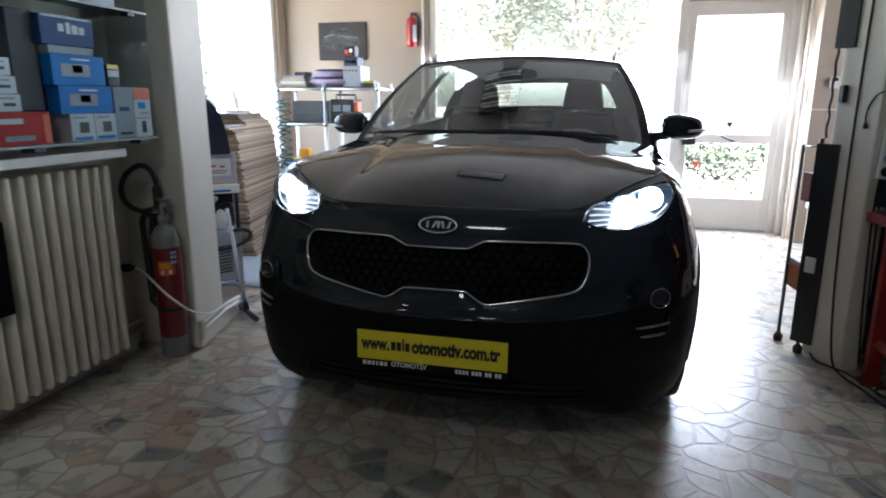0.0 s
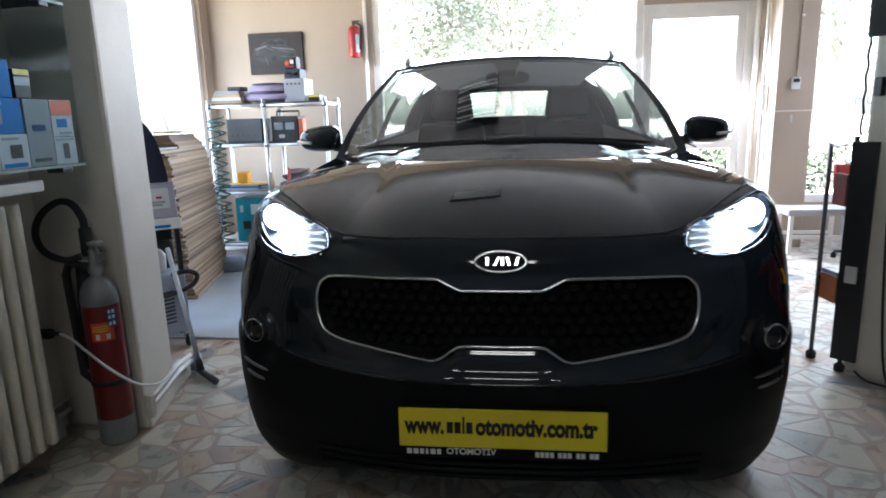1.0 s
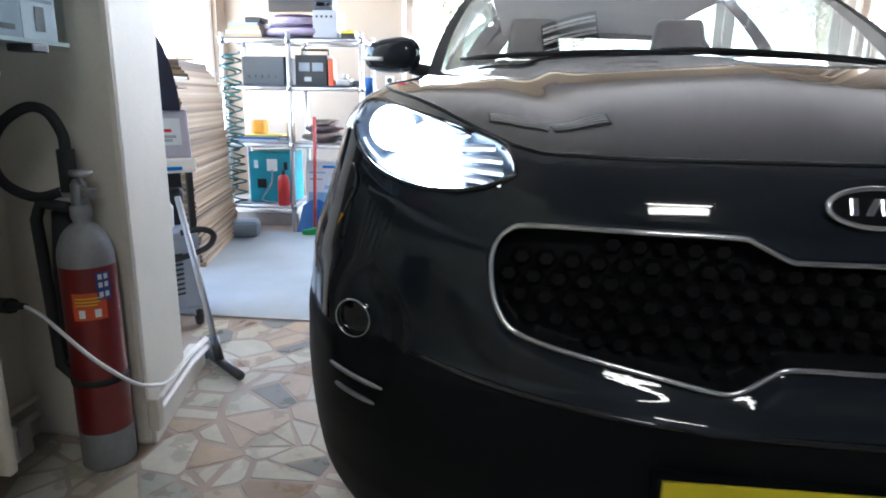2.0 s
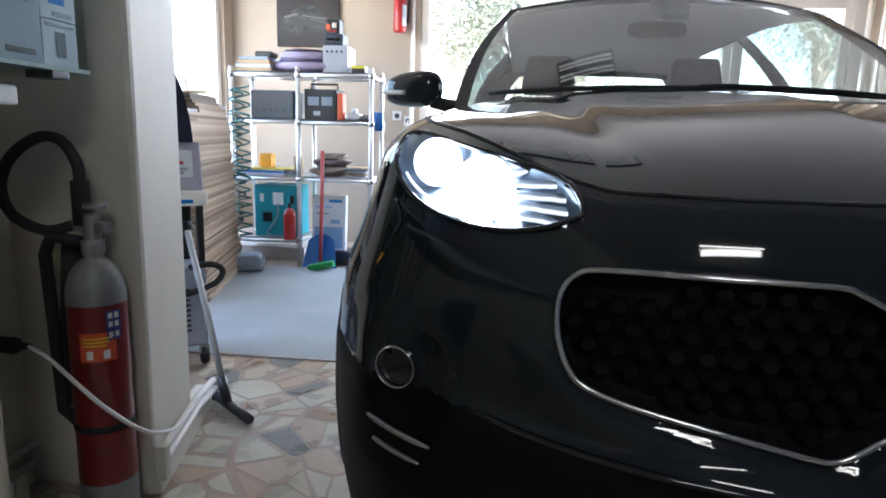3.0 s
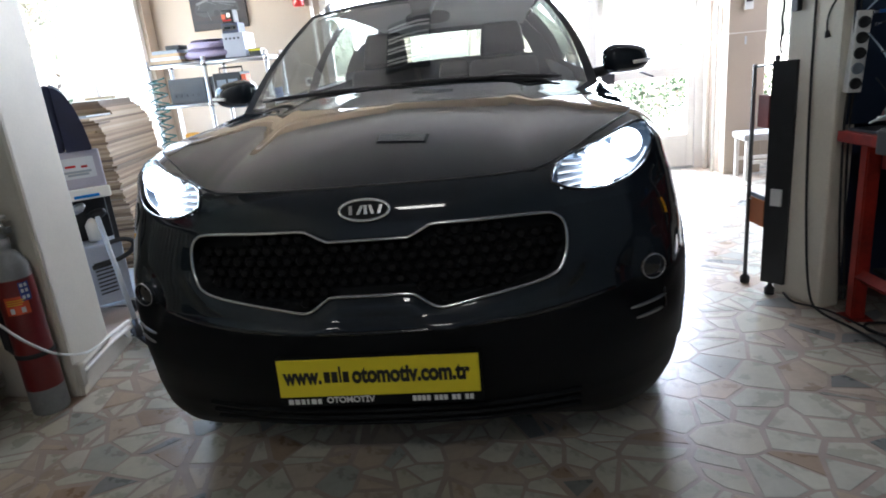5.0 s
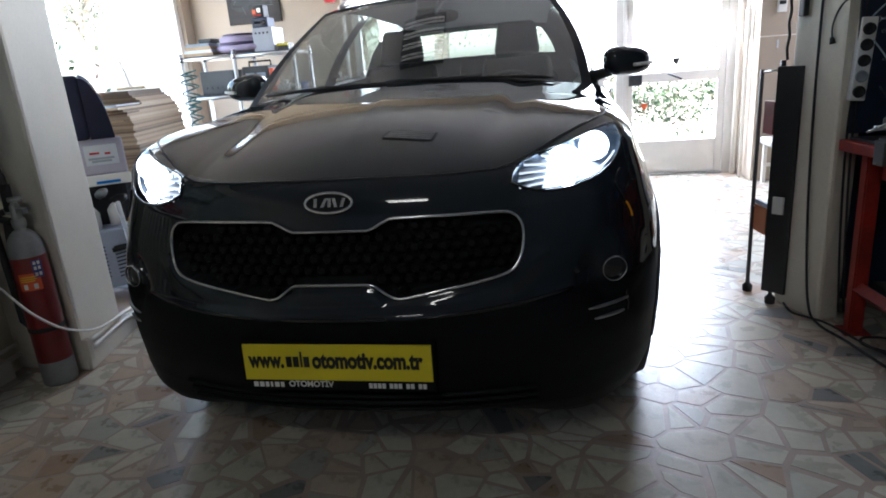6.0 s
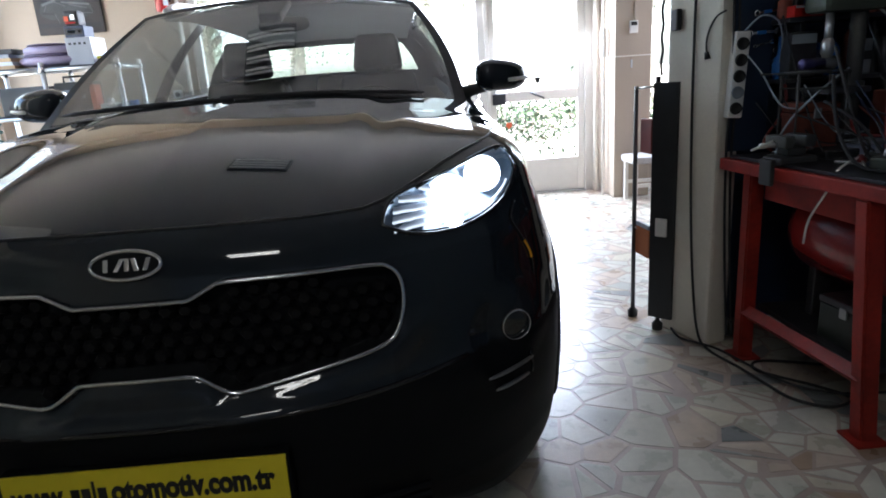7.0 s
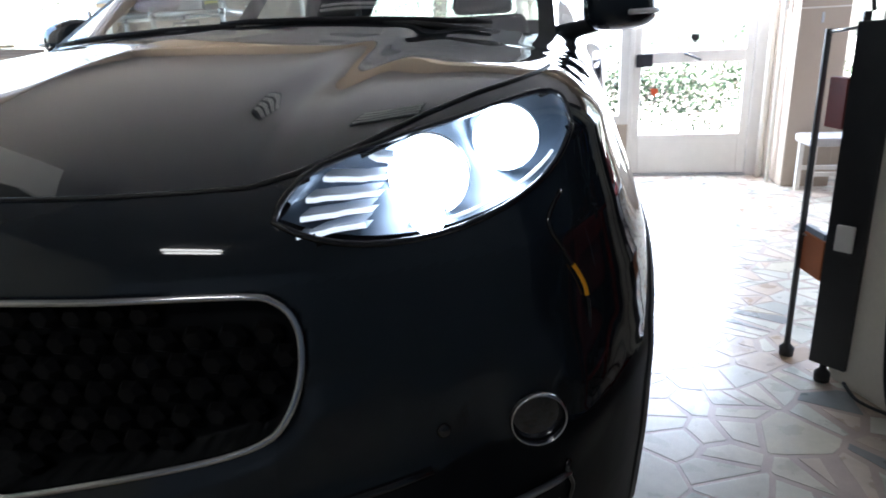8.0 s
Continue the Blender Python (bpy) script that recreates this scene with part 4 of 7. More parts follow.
# headlamps
def headlamp(s):
    lamp = thing("headlamp", Matrix.Identity(4), "", "")
    lamp.parent = car
    tagged(lamp, "lit headlamp with two bright projectors and light strips")

    def edge(line, f):
        f *= len(line) - 1
        k = min(int(f), len(line) - 2)
        return tuple(a + (b - a) * (f - k) for a, b in zip(line[k], line[k + 1]))

    def at(f, g, proud):
        (x0, z0), (x1, z1) = edge(LAMP_LOW, f), edge(LAMP_TOP, f)
        p, n = on_nose(x0 + (x1 - x0) * g, z0 + (z1 - z0) * g, proud)
        return Vector((p.x * s, p.y, p.z))

    lens = [[tuple(at(i / 24, j / 8, 0.003 + 0.006 * math.sin(math.pi * j / 8))) for i in range(25)] for j in range(9)]
    part("lens", grid(lens, flip=s < 0), LENS, lamp, "clear lens", True)
    border = [at(i / 18, 0, 0.003) for i in range(19)] + [at(i / 18, 1, 0.003) for i in range(18, -1, -1)]
    part("bezel", tube([tuple(p) for p in border], 0.0042, 6, True), GLOSS_BLACK, lamp, "black bezel", True)
    back = [[at(i / 24, j / 8, 0.002) + Vector((0, 0.085 * math.sin(math.pi * min(1, max(0, i / 24 * 0.9 + 0.05))) ** 0.5 * math.sin(math.pi * (0.04 + 0.92 * j / 8)) ** 0.4, 0)) for i in range(25)] for j in range(9)]
    part("housing", grid([[tuple(p) for p in r] for r in back], flip=s < 0), REFLECTOR, lamp, "bright reflector bowl", True)
    for x, z, r, deep in ((0.607, 0.924, 0.045, 0.036), (0.690, 0.955, 0.038, 0.034), (0.612, 0.885, 0.020, 0.020)):
        p, n = on_nose(x, z, 0.0)
        q = Vector((p.x * s, p.y + deep, p.z))
        cup = lathe([(r * 0.98, 0.012), (r * 1.04, 0.004), (r * 1.08, 0.002), (r * 1.10, 0.010)], 32)
        part("projector_ring", moved(cup, pose(q.x, q.y, q.z, -90, 0, 0)), RING, lamp, "bright projector ring", True)
        ball = lathe([(r * math.sin(k / 8 * math.pi / 2), -r * 0.45 * math.cos(k / 8 * math.pi / 2)) for k in range(9)], 32)
        part("projector", moved(ball, pose(q.x, q.y + 0.002, q.z, 90, 0, 0) @ pose(0, 0, 0, 180, 0, 0)), LAMP_ON, lamp, "glowing projector", True)
    low = [at(0.42 + 0.46 * k / 14, 0.12, -0.014) for k in range(15)]
    part("light_bar", tube([tuple(p) for p in low], 0.0022, 8), GUIDE_ON, lamp, "glowing lower light bar", True)
    for k in range(5):
        z = 0.891 + 0.0160 * k
        inner = max(along([(c, b) for b, c in sorted(LAMP_TOP, key=lambda q: q[1])[:14]], z), 0.478)
        x0, x1 = inner + 0.012, 0.557 + 0.004 * k
        ribbon = []
        for m in range(9):
            x = x0 + (x1 - x0) * m / 8
            p, n = on_nose(x, z + 0.006 * (1 - m / 8) ** 2 * (k - 2) / 2, -0.012)
            ribbon.append(p)
        face = [[(p.x * s, p.y + d, p.z + e) for p in ribbon] for d, e in ((0.030, 0.006), (0.004, 0.0042), (0.0, 0.003), (0.0, -0.003), (0.004, -0.0042), (0.030, -0.002))]
        blade = part("light_guide", grid(face, flip=s < 0), RING, lamp, "bright stacked light guide", True)
        strip = [(p.x * s, p.y - 0.0012, p.z) for p in ribbon]
        part("lit_edge", tube(strip, 0.0031, 6), GUIDE_ON, blade, "glowing edge", True)


REFLECTOR = mat("lamp_reflector", (0.055, 0.072, 0.095), 0.3, metal=0.5, vary=0.1, scale=30)
RING = mat("bright_ring", (0.62, 0.66, 0.72), 0.4, metal=0.2, vary=0.05)
headlamp(1)
headlamp(-1)


# fog lamps, intake fins, mirrors, wipers
for s in (1, -1):
    p, n = Vector((0.737 * s, 0.246, 0.634)), Vector((0.33 * s, -1.0, 0.0)).normalized()
    turn = Matrix.Translation(p) @ n.to_track_quat("Z", "Y").to_matrix().to_4x4()
    fog = thing("fog_lamp", Matrix.Identity(4), "", "")
    fog.parent = car
    fog.matrix_world = turn
    part("fog_ring", lathe([(0.0325, -0.006), (0.0325, 0.001), (0.0335, 0.0025), (0.0352, 0.001), (0.0356, -0.008)], 32), TRIM, fog, "dull chrome ring", True)
    part("fog_lens", lathe([(0.0, -0.004), (0.02, -0.006), (0.031, -0.008)], 32), GLOSS_BLACK, fog, "dark lens", True)
    for z, x0, x1 in ((0.546, 0.660, 0.772), (0.512, 0.676, 0.760)):
        line = [on_nose(x0 + (x1 - x0) * k / 8, z - 0.006 * k / 8, 0.005 if s > 0 else 0.017)[0] for k in range(9)]
        part("intake_fin", tube([(q.x * s, q.y, q.z) for q in line], 0.0046, 6, taper=[0.5, 0.8, 1, 1, 1, 1, 1, 1, 0.7]), STEEL, car, "grey bumper fin", True)
    upright = [on_nose(0.772 + 0.004 * math.sin(k), 0.50 + 0.06 * k / 6, 0.003)[0] for k in range(7)]
    part("intake_edge", tube([(q.x * s, q.y, q.z) for q in upright], 0.004, 6), GLOSS_BLACK, car, "", True)

    seam = [on_nose(x, z, 0.0015)[0] for x, z in ((0.757, 0.890), (0.744, 0.866), (0.748, 0.846), (0.762, 0.822), (0.775, 0.795), (0.789, 0.762), (0.795, 0.730), (0.795, 0.690))]
    part("bumper_seam", tube([(q.x * s, q.y, q.z) for q in smooth_loop(seam, False, 4)], 0.0030, 8), GLOSS_BLACK, car, "glossy raised seam beside the headlamp", True)
    amber = [on_nose(x, z, 0.004)[0] for x, z in ((0.772, 0.800), (0.780, 0.785), (0.787, 0.768), (0.790, 0.755))]
    part("side_reflector", tube([(q.x * s, q.y, q.z) for q in smooth_loop(amber, False, 3)], 0.0030, 8), AMBER, car, "thin amber side reflector", True)

    p, n = on_nose(0.632, 0.650, 0.001)
    eye = moved(lathe([(0.0, 0.003), (0.006, 0.003), (0.0085, 0.001), (0.0085, -0.004)], 18), n.to_track_quat("Z", "Y").to_matrix().to_4x4())
    for v in eye.verts:
        v.co = (s * (v.co.x + p.x), v.co.y + p.y, v.co.z + p.z)
    part("parking_sensor", eye, GLOSS_BLACK, car, "small round parking sensor", True)

    mirror = thing("door_mirror", Matrix.Identity(4), "", "")
    mirror.parent = car
    own = bmesh.new()
    bmesh.ops.create_uvsphere(own, u_segments=28, v_segments=18, radius=1.0)
    for v in own.verts:
        c = v.co
        q = Vector([math.copysign(abs(k) ** 0.72, k) for k in c])
        v.co = (s * (0.912 + q.x * 0.106), 1.56 + q.y * 0.085 + (0.05 * (0.5 + 0.5 * q.x)), 1.155 + q.z * 0.062 * (1 - 0.12 * q.x) - 0.006 * q.x)
    part("housing", own, PAINT, mirror, "", True)
    part("arm", tube([(s * 0.745, 1.63, 1.09), (s * 0.80, 1.61, 1.105), (s * 0.87, 1.585, 1.12)], 0.024, 10, taper=[1.3, 1.0, 0.9]), BLACK_PLASTIC, mirror, "", True)
    strip = [(s * (0.93 + 0.085 * k / 8), 1.483 + 0.02 * (k / 8) + 0.045 * (k / 8) ** 2, 1.138 + 0.004 * k / 8) for k in range(9)]
    part("indicator", tube(strip, 0.007, 8), WHITE_PLASTIC, mirror, "pale indicator strip", True)
    part("mirror_glass", box(min(s * 0.835, s * 0.99), max(s * 0.835, s * 0.99), 1.655, 1.660, 1.11, 1.195, 0.002), CHROME, mirror, "mirror glass")
for c0, c1, b0, b1 in ((0.80, -0.10, 0.016, 0.034), (-0.04, -0.86, 0.014, 0.030)):
    line = [across(0.0, b0 + (b1 - b0) * k / 10, c0 + (c1 - c0) * k / 10, -0.13, 0.035) + Vector((0, -0.016, 0.021)) for k in range(11)]
    w = part("wiper", tube([tuple(p) for p in line], 0.0078, 6, taper=[0.6] + [1] * 9 + [0.6]), RUBBER, car, "black windscreen wiper", True)
    arm = [across(0.0, -0.02 + 0.055 * k / 6, c0 + (c1 - c0) * 0.52 * k / 6, -0.13, 0.035) + Vector((0, -0.014, 0.012 + 0.006 * math.sin(math.pi * k / 6))) for k in range(7)]
    part("arm", tube([tuple(p) for p in arm], 0.006, 8, taper=[1.3, 1.2, 1.1, 1, 0.9, 0.75, 0.6]), BLACK_PLASTIC, w, "", True)

# ---- fixtures on the ceiling ----
def louvre_light(x, y):
    f = thing("ceiling_light", Matrix.Translation((x, y, 2.95)), "unlit recessed ceiling light with pale louvre slats", "ceiling light")
    part("tray", box(-0.225, 0.225, -0.20, 0.20, -0.045, -0.001, 0.004), DARK_METAL, f, "dark tray")
    for k in range(4):
        for e in (-0.015, 0.015):
            q = -0.135 + 0.09 * k + e
            part("slat", box(-0.21, 0.21, q - 0.006, q + 0.006, -0.060, -0.046, 0.002), WHITE_PLASTIC, f)
    for x in (-0.105, 0.0, 0.105):
        part("divider", box(x - 0.005, x + 0.005, -0.19, 0.19, -0.0455, -0.0452), DARK_METAL, f)
    return f


louvre_light(-0.32, 2.42)
batten = thing("tube_light", Matrix.Translation((-0.05, -2.7, 2.95)), "lit fluorescent batten with two white tubes", "ceiling light")
part("tray", box(-0.40, 0.40, -0.22, 0.22, -0.05, -0.001, 0.006), WALL_GREY, batten)
for y in (-0.15, 0.15):
    t = part("tube", tube([(-0.37, y, -0.095), (0.37, y, -0.095)], 0.05, 16), TUBE_ON, batten, "glowing tube", True)
    for x in (-0.383, 0.383):
        part("socket", box(x - 0.012, x + 0.012, y - 0.04, y + 0.04, -0.14, -0.05, 0.003), WHITE_PLASTIC, batten)

# ---- radiator, sill and display shelves ----
rad = thing("radiator", Matrix.Identity(4), "cream enamelled column radiator under a stone sill", "radiator")
col = box(-0.045, 0.045, -0.0150, 0.0150, 0.13, 1.0, 0.012, segments=3)
first = part("column", moved(col, Matrix.Identity(4)), CREAM_METAL, rad, "", True)
first.location = (-1.645, 0.430, 0)
for k in range(1, 34):
    c = first.copy()
    scene.collection.objects.link(c)
    c.location = (-1.645, 0.430 - 0.0613 * k, 0)
for z in (0.155, 0.965):
    part("header", tube([(-1.67, -1.62, z), (-1.67, 0.47, z)], 0.022, 10), CREAM_METAL, rad, "", True)
part("valve", joined(lathe([(0.0, 0.0), (0.022, 0.002), (0.022, 0.05), (0.012, 0.06), (0.0, 0.06)], 12), box(-0.012, 0.012, -0.012, 0.012, -0.03, 0.0)), STEEL, rad).location = (-1.67, 0.50, 0.15)
part("foot", box(-1.70, -1.60, -1.2, -1.17, 0.0, 0.14, 0.006), CREAM_METAL, rad)
sill = part("window_sill", box(-1.86, -1.536, -2.2, 0.485, 1.034, 1.072, 0.006), mat("sill_stone", (0.72, 0.71, 0.67), 0.35, vary=0.12, scale=6, fine=60), None)
tagged(sill, "white stone sill slab above the radiator", "sill", "", "structure")
skirt = part("baseboard", box(-1.86, -1.80, -5.2, 0.72, 0.0, 0.09, 0.005), WALL_GREY)
tagged(skirt, "painted grey baseboard", "baseboard", "", "structure")

case = thing("display_case", Matrix.Identity(4), "wall-hung glass display case with clear shelves", "display case")
for z in (1.108, 1.650):
    part("glass_shelf", box(-1.86, -1.502, -1.6, 0.655, z, z + 0.0085, 0.001), CASE_GLASS, case)
    part("shelf_edge", box(-1.502, -1.499, -1.6, 0.655, z, z + 0.0085), mat("glass_edge", (0.35, 0.45, 0.43), 0.2, vary=0.1), case, "pale green glass edge")
for y0, y1 in ((-1.6, 0.118), (0.124, 0.655)):
    p = part("front_pane", box(-1.507, -1.503, y0, y1, 1.118, 2.15), CASE_GLASS, case)
part("end_pane", box(-1.86, -1.51, 0.656, 0.661, 1.10, 2.15), CASE_GLASS, case)
part("top_panel", box(-1.86, -1.49, -1.6, 0.662, 2.151, 2.165, 0.002), CASE_GLASS, case)
for y in (0.0, 0.55):
    part("shelf_clip", box(-1.53, -1.49, y - 0.02, y + 0.02, 1.632, 1.649, 0.003), DARK_METAL, case)
    part("shelf_clip", box(-1.55, -1.49, y - 0.025, y + 0.025, 1.090, 1.107, 0.003), DARK_METAL, case)
part("back_rail", box(-1.862, -1.855, -1.6, 0.655, 1.10, 2.15), WALL_GREY, case)


NEARER = 0.944


def carton(y0, y1, z0, z1, material, label, prints=(), deep=0.2, front=-1.632, group="boxes in the display case"):
    """A carton seen from its printed front; prints: y, z, width, height, material."""
    fy, fz = (lambda y: -1.881 + NEARER * (y + 1.881)), (lambda z: 1.281 + NEARER * (z - 1.281))
    y0, y1, z0, z1, front = fy(y0), fy(y1), fz(z0), fz(z1), front + 0.114
    prints = [(fy(y), fz(z), w * NEARER, h * NEARER, m) for y, z, w, h, m in prints]
    c = thing("carton", Matrix.Translation((front, (y0 + y1) / 2, z0)), label, "box", group)
    part("box", box(-deep, 0, -(y1 - y0) / 2, (y1 - y0) / 2, 0, z1 - z0, 0.0025), material, c)
    for y, z, w, h, m in prints:
        part("print", box(0.0003, 0.0014, y - w / 2 - (y0 + y1) / 2, y + w / 2 - (y0 + y1) / 2, z - h / 2 - z0, z + h / 2 - z0, 0.0003), m, c)
    return c


Z0 = 1.1074
carton(-0.10, 0.205, Z0, 1.235, RED_CARD, "dark red printed cardboard box", ((0.02, 1.20, 0.12, 0.02, WHITE_CARD), (0.06, 1.135, 0.13, 0.02, GREY_CARD), (0.185, 1.17, 0.03, 0.11, ORANGE)))
for k, (y1, w) in enumerate(((0.085, 0.14), (0.075, 0.13), (0.06, 0.13))):
    carton(y1 - w, y1, 1.236 + 0.066 * k, 1.236 + 0.066 * k + 0.064, WHITE_CARD, "small white printed cardboard box", ((y1 - 0.05, 1.262 + 0.066 * k, 0.05, 0.012, INK), (y1 - 0.06, 1.285 + 0.066 * k, 0.07, 0.008, GREY_CARD)))
carton(0.10, 0.225, Z0 + 0.13, 1.62, mat("black_carton", (0.010, 0.012, 0.018), 0.6, vary=0.2), "tall black cardboard box", (), 0.17, -1.665)
for y0, y1 in ((0.305, 0.430), (0.434, 0.560)):
    carton(y0, y1, Z0, 1.222, WHITE_CARD, "white boxed gadget with a dark picture", ((y0 + 0.07, 1.165, 0.05, 0.045, INK), (y0 + 0.05, 1.207, 0.07, 0.009, GREY_CARD), (y0 + 0.06, 1.12, 0.1, 0.014, BLUE_CARD)))
for z0, z1, y0, y1 in ((1.223, 1.338, 0.265, 0.552), (1.339, 1.462, 0.245, 0.525)):
    carton(y0, y1, z0, z1, BLUE_CARD, "bright blue boxed car gadget", (((y0 + y1) / 2 - 0.02, (z0 + z1) / 2, 0.15, 0.05, GREY_CARD), ((y0 + y1) / 2 - 0.01, (z0 + z1) / 2 + 0.005, 0.055, 0.03, INK), ((y0 + y1) / 2 + 0.01, z1 - 0.018, 0.1, 0.008, WHITE_CARD)))
carton(0.24, 0.47, 1.463, 1.495, GREY_CARD, "flat grey cardboard box")
carton(0.215, 0.485, 1.496, 1.612, NAVY_CARD, "navy blue boxed video recorder", ((0.315, 1.565, 0.028, 0.03, WHITE_CARD), (0.352, 1.565, 0.02, 0.045, WHITE_CARD), (0.385, 1.562, 0.03, 0.035, WHITE_CARD), (0.42, 1.560, 0.028, 0.03, WHITE_CARD), (0.35, 1.606, 0.25, 0.008, WHITE_CARD)))
carton(0.562, 0.682, Z0, 1.338, GREY_CARD, "grey boxed gadget with faint print", ((0.62, 1.24, 0.06, 0.02, NAVY_CARD), (0.62, 1.13, 0.08, 0.012, INK)))
carton(0.684, 0.795, Z0, 1.206, WHITE_CARD, "small white box with a device picture", ((0.74, 1.155, 0.03, 0.055, INK), (0.74, 1.196, 0.09, 0.008, GREY_CARD)))
carton(0.684, 0.795, 1.207, 1.338, WHITE_CARD, "white box with an orange top band", ((0.74, 1.309, 0.109, 0.054, ORANGE), (0.735, 1.255, 0.05, 0.03, BLUE_CARD), (0.75, 1.220, 0.06, 0.01, GREY_CARD)))
carton(0.54, 0.61, 1.339, 1.435, INK, "small black box with a yellow lid", ((0.575, 1.425, 0.068, 0.018, mat("yellow_print", (0.7, 0.55, 0.08), 0.5)), (0.575, 1.395, 0.068, 0.028, WHITE_CARD)), 0.1)
for k in range(5):
    carton(-0.35 + 0.2 * k, -0.17 + 0.2 * k, 1.6815, 1.80 + 0.03 * (k % 3), (mat("green_carton", (0.10, 0.28, 0.08), 0.5), WHITE_CARD, GREY_CARD)[k % 3], "printed cardboard box on the upper shelf", ((-0.26 + 0.2 * k, 1.74, 0.1, 0.03, WHITE_CARD if k % 3 != 1 else INK),), 0.15)
screen_box = part("tablet", box(-1.585, -1.572, -0.42, -0.125, 0.50, 0.85, 0.004), [GLOSS_BLACK], None)
tagged(screen_box, "flat black screen panel leaning on the radiator", "screen")

# ---- large fire extinguisher with its hose ----
EX, EY = -1.565, 0.714
ext = thing("fire_extinguisher", Matrix.Translation((EX, EY, 0.0)) @ Matrix.Diagonal((1, 1, 0.975, 1)), "large red carbon dioxide fire extinguisher with black hose on the floor", "fire extinguisher")
R = 0.068
DULL_GREY = mat("dull_grey_paint", (0.27, 0.275, 0.275), 0.48, metal=0.25, vary=0.18, scale=14, bump=0.08)
part("cylinder", lathe([(R, 0.10), (R + 0.001, 0.12), (R, 0.58), (R - 0.001, 0.59)], 32), RED_PAINT, ext, "red cylinder", True)
part("base_ring", lathe([(0.0, 0.0), (R - 0.004, 0.0), (R + 0.001, 0.006), (R + 0.001, 0.112), (R, 0.114)], 32), DULL_GREY, ext, "bare metal base", True)
part("dome", lathe([(R, 0.588)] + [(R * math.cos(a), 0.60 + 0.105 * math.sin(a)) for a in (k / 10 * 1.27 for k in range(11))] + [(0.026, 0.715), (0.026, 0.745), (0.0, 0.745)], 32), DULL_GREY, ext, "silver grey shoulder", True)
part("valve", joined(lathe([(0.0, 0.745), (0.02, 0.745), (0.02, 0.80), (0.012, 0.815), (0.0, 0.815)], 16), box(-0.045, 0.045, -0.014, 0.014, 0.765, 0.79, 0.004)), STEEL, ext, "metal valve")
part("handwheel", moved(lathe([(0.0, -0.01), (0.026, -0.008), (0.028, 0.0), (0.026, 0.008), (0.0, 0.01)], 12), pose(0.02, -0.01, 0.83)), STEEL, ext, "", True)
part("carry_handle", tube([(-0.02, -0.02, 0.742), (-0.10, -0.01, 0.75), (-0.135, 0.01, 0.70), (-0.13, 0.015, 0.45), (-0.12, 0.01, 0.28), (-0.07, 0.0, 0.25)], 0.015, 10), RUBBER, ext, "black handle strap", True)
hose = smooth_loop([(-0.04, -0.01, 0.78), (-0.11, -0.015, 0.765), (-0.185, -0.02, 0.80), (-0.21, -0.02, 0.87), (-0.175, -0.02, 0.945), (-0.11, -0.01, 0.992), (-0.06, 0.0, 0.985), (-0.025, 0.0, 0.93), (-0.022, 0.0, 0.88)], False, 5)
part("hose", tube([tuple(p) for p in hose], 0.0135, 10), RUBBER, ext, "black rubber hose", True)
part("nozzle_grip", tube([(-0.022, 0.0, 0.89), (-0.022, 0.0, 0.78)], 0.021, 12), RUBBER, ext, "", True)
part("horn", lathe([(0.0, 0.30), (0.042, 0.30), (0.040, 0.55), (0.026, 0.72), (0.0, 0.73)], 18), RUBBER, ext, "black discharge horn", True).location = (-0.085, 0.045, 0)
part("band", lathe([(R + 0.001, 0.255), (R + 0.0035, 0.256), (R + 0.0035, 0.274), (R + 0.001, 0.275)], 32), RUBBER, ext, "black strap", True)


def wrap(name, a0, a1, z0, z1, material, parent, r, label=""):
    """A label bent round a cylinder, between two angles in degrees."""
    pts = [radians(a0 + (a1 - a0) * k / 10) for k in range(11)]
    part(name, grid([[(r * math.cos(a), r * math.sin(a), z) for a in pts] for z in (z0, z1)]), material, parent, label, True)


wrap("label", -92, -25, 0.448, 0.522, ORANGE, ext, R + 0.0018, "orange warning label")
wrap("label", -42, -12, 0.50, 0.575, mat("blue_label", (0.03, 0.06, 0.25), 0.5), ext, R + 0.0018, "blue pictogram label")
for a in (-80, -50):
    wrap("label_dot", a, a + 12, 0.455, 0.477, WHITE_INK, ext, R + 0.003)
for k in range(3):
    wrap("label_line", -86, -44 + 6 * k, 0.488 + 0.009 * k, 0.4915 + 0.009 * k, YELLOW, ext, R + 0.003)
for a in (-38, -26):
    for z in (0.508, 0.534, 0.556):
        wrap("label_dot", a, a + 8, z, z + 0.014, WHITE_INK, ext, R + 0.003)

# two sockets on the far wall, with a lead hanging from one
for x, z in ((-1.545, 1.150), (-1.445, 1.108)):
    socket = thing("wall_socket", pose(x, 4.876, z), "small white wall socket on the cream wall", "socket", "sockets on the far wall")
    part("cover_plate", box(-0.041, 0.041, -0.012, 0.0, -0.041, 0.041, 0.004), WHITE_PLASTIC, socket)
    part("socket_well", moved(lathe([(0.0, 0.0), (0.020, 0.0), (0.020, 0.004), (0.023, 0.004), (0.023, 0.0)], 16), pose(0, -0.0135, 0, 90, 0, 0)), DARK_METAL, socket, "dark socket opening")
lead = smooth_loop([(-1.445, 4.862, 1.108), (-1.445, 4.835, 1.105), (-1.447, 4.825, 1.07), (-1.455, 4.83, 1.02), (-1.462, 4.845, 0.96)], False, 5)
tagged(part("power_lead", tube([tuple(p) for p in lead], 0.006, 8), WHITE_PLASTIC, None, "", True), "short white lead hanging from the wall socket", "cable")

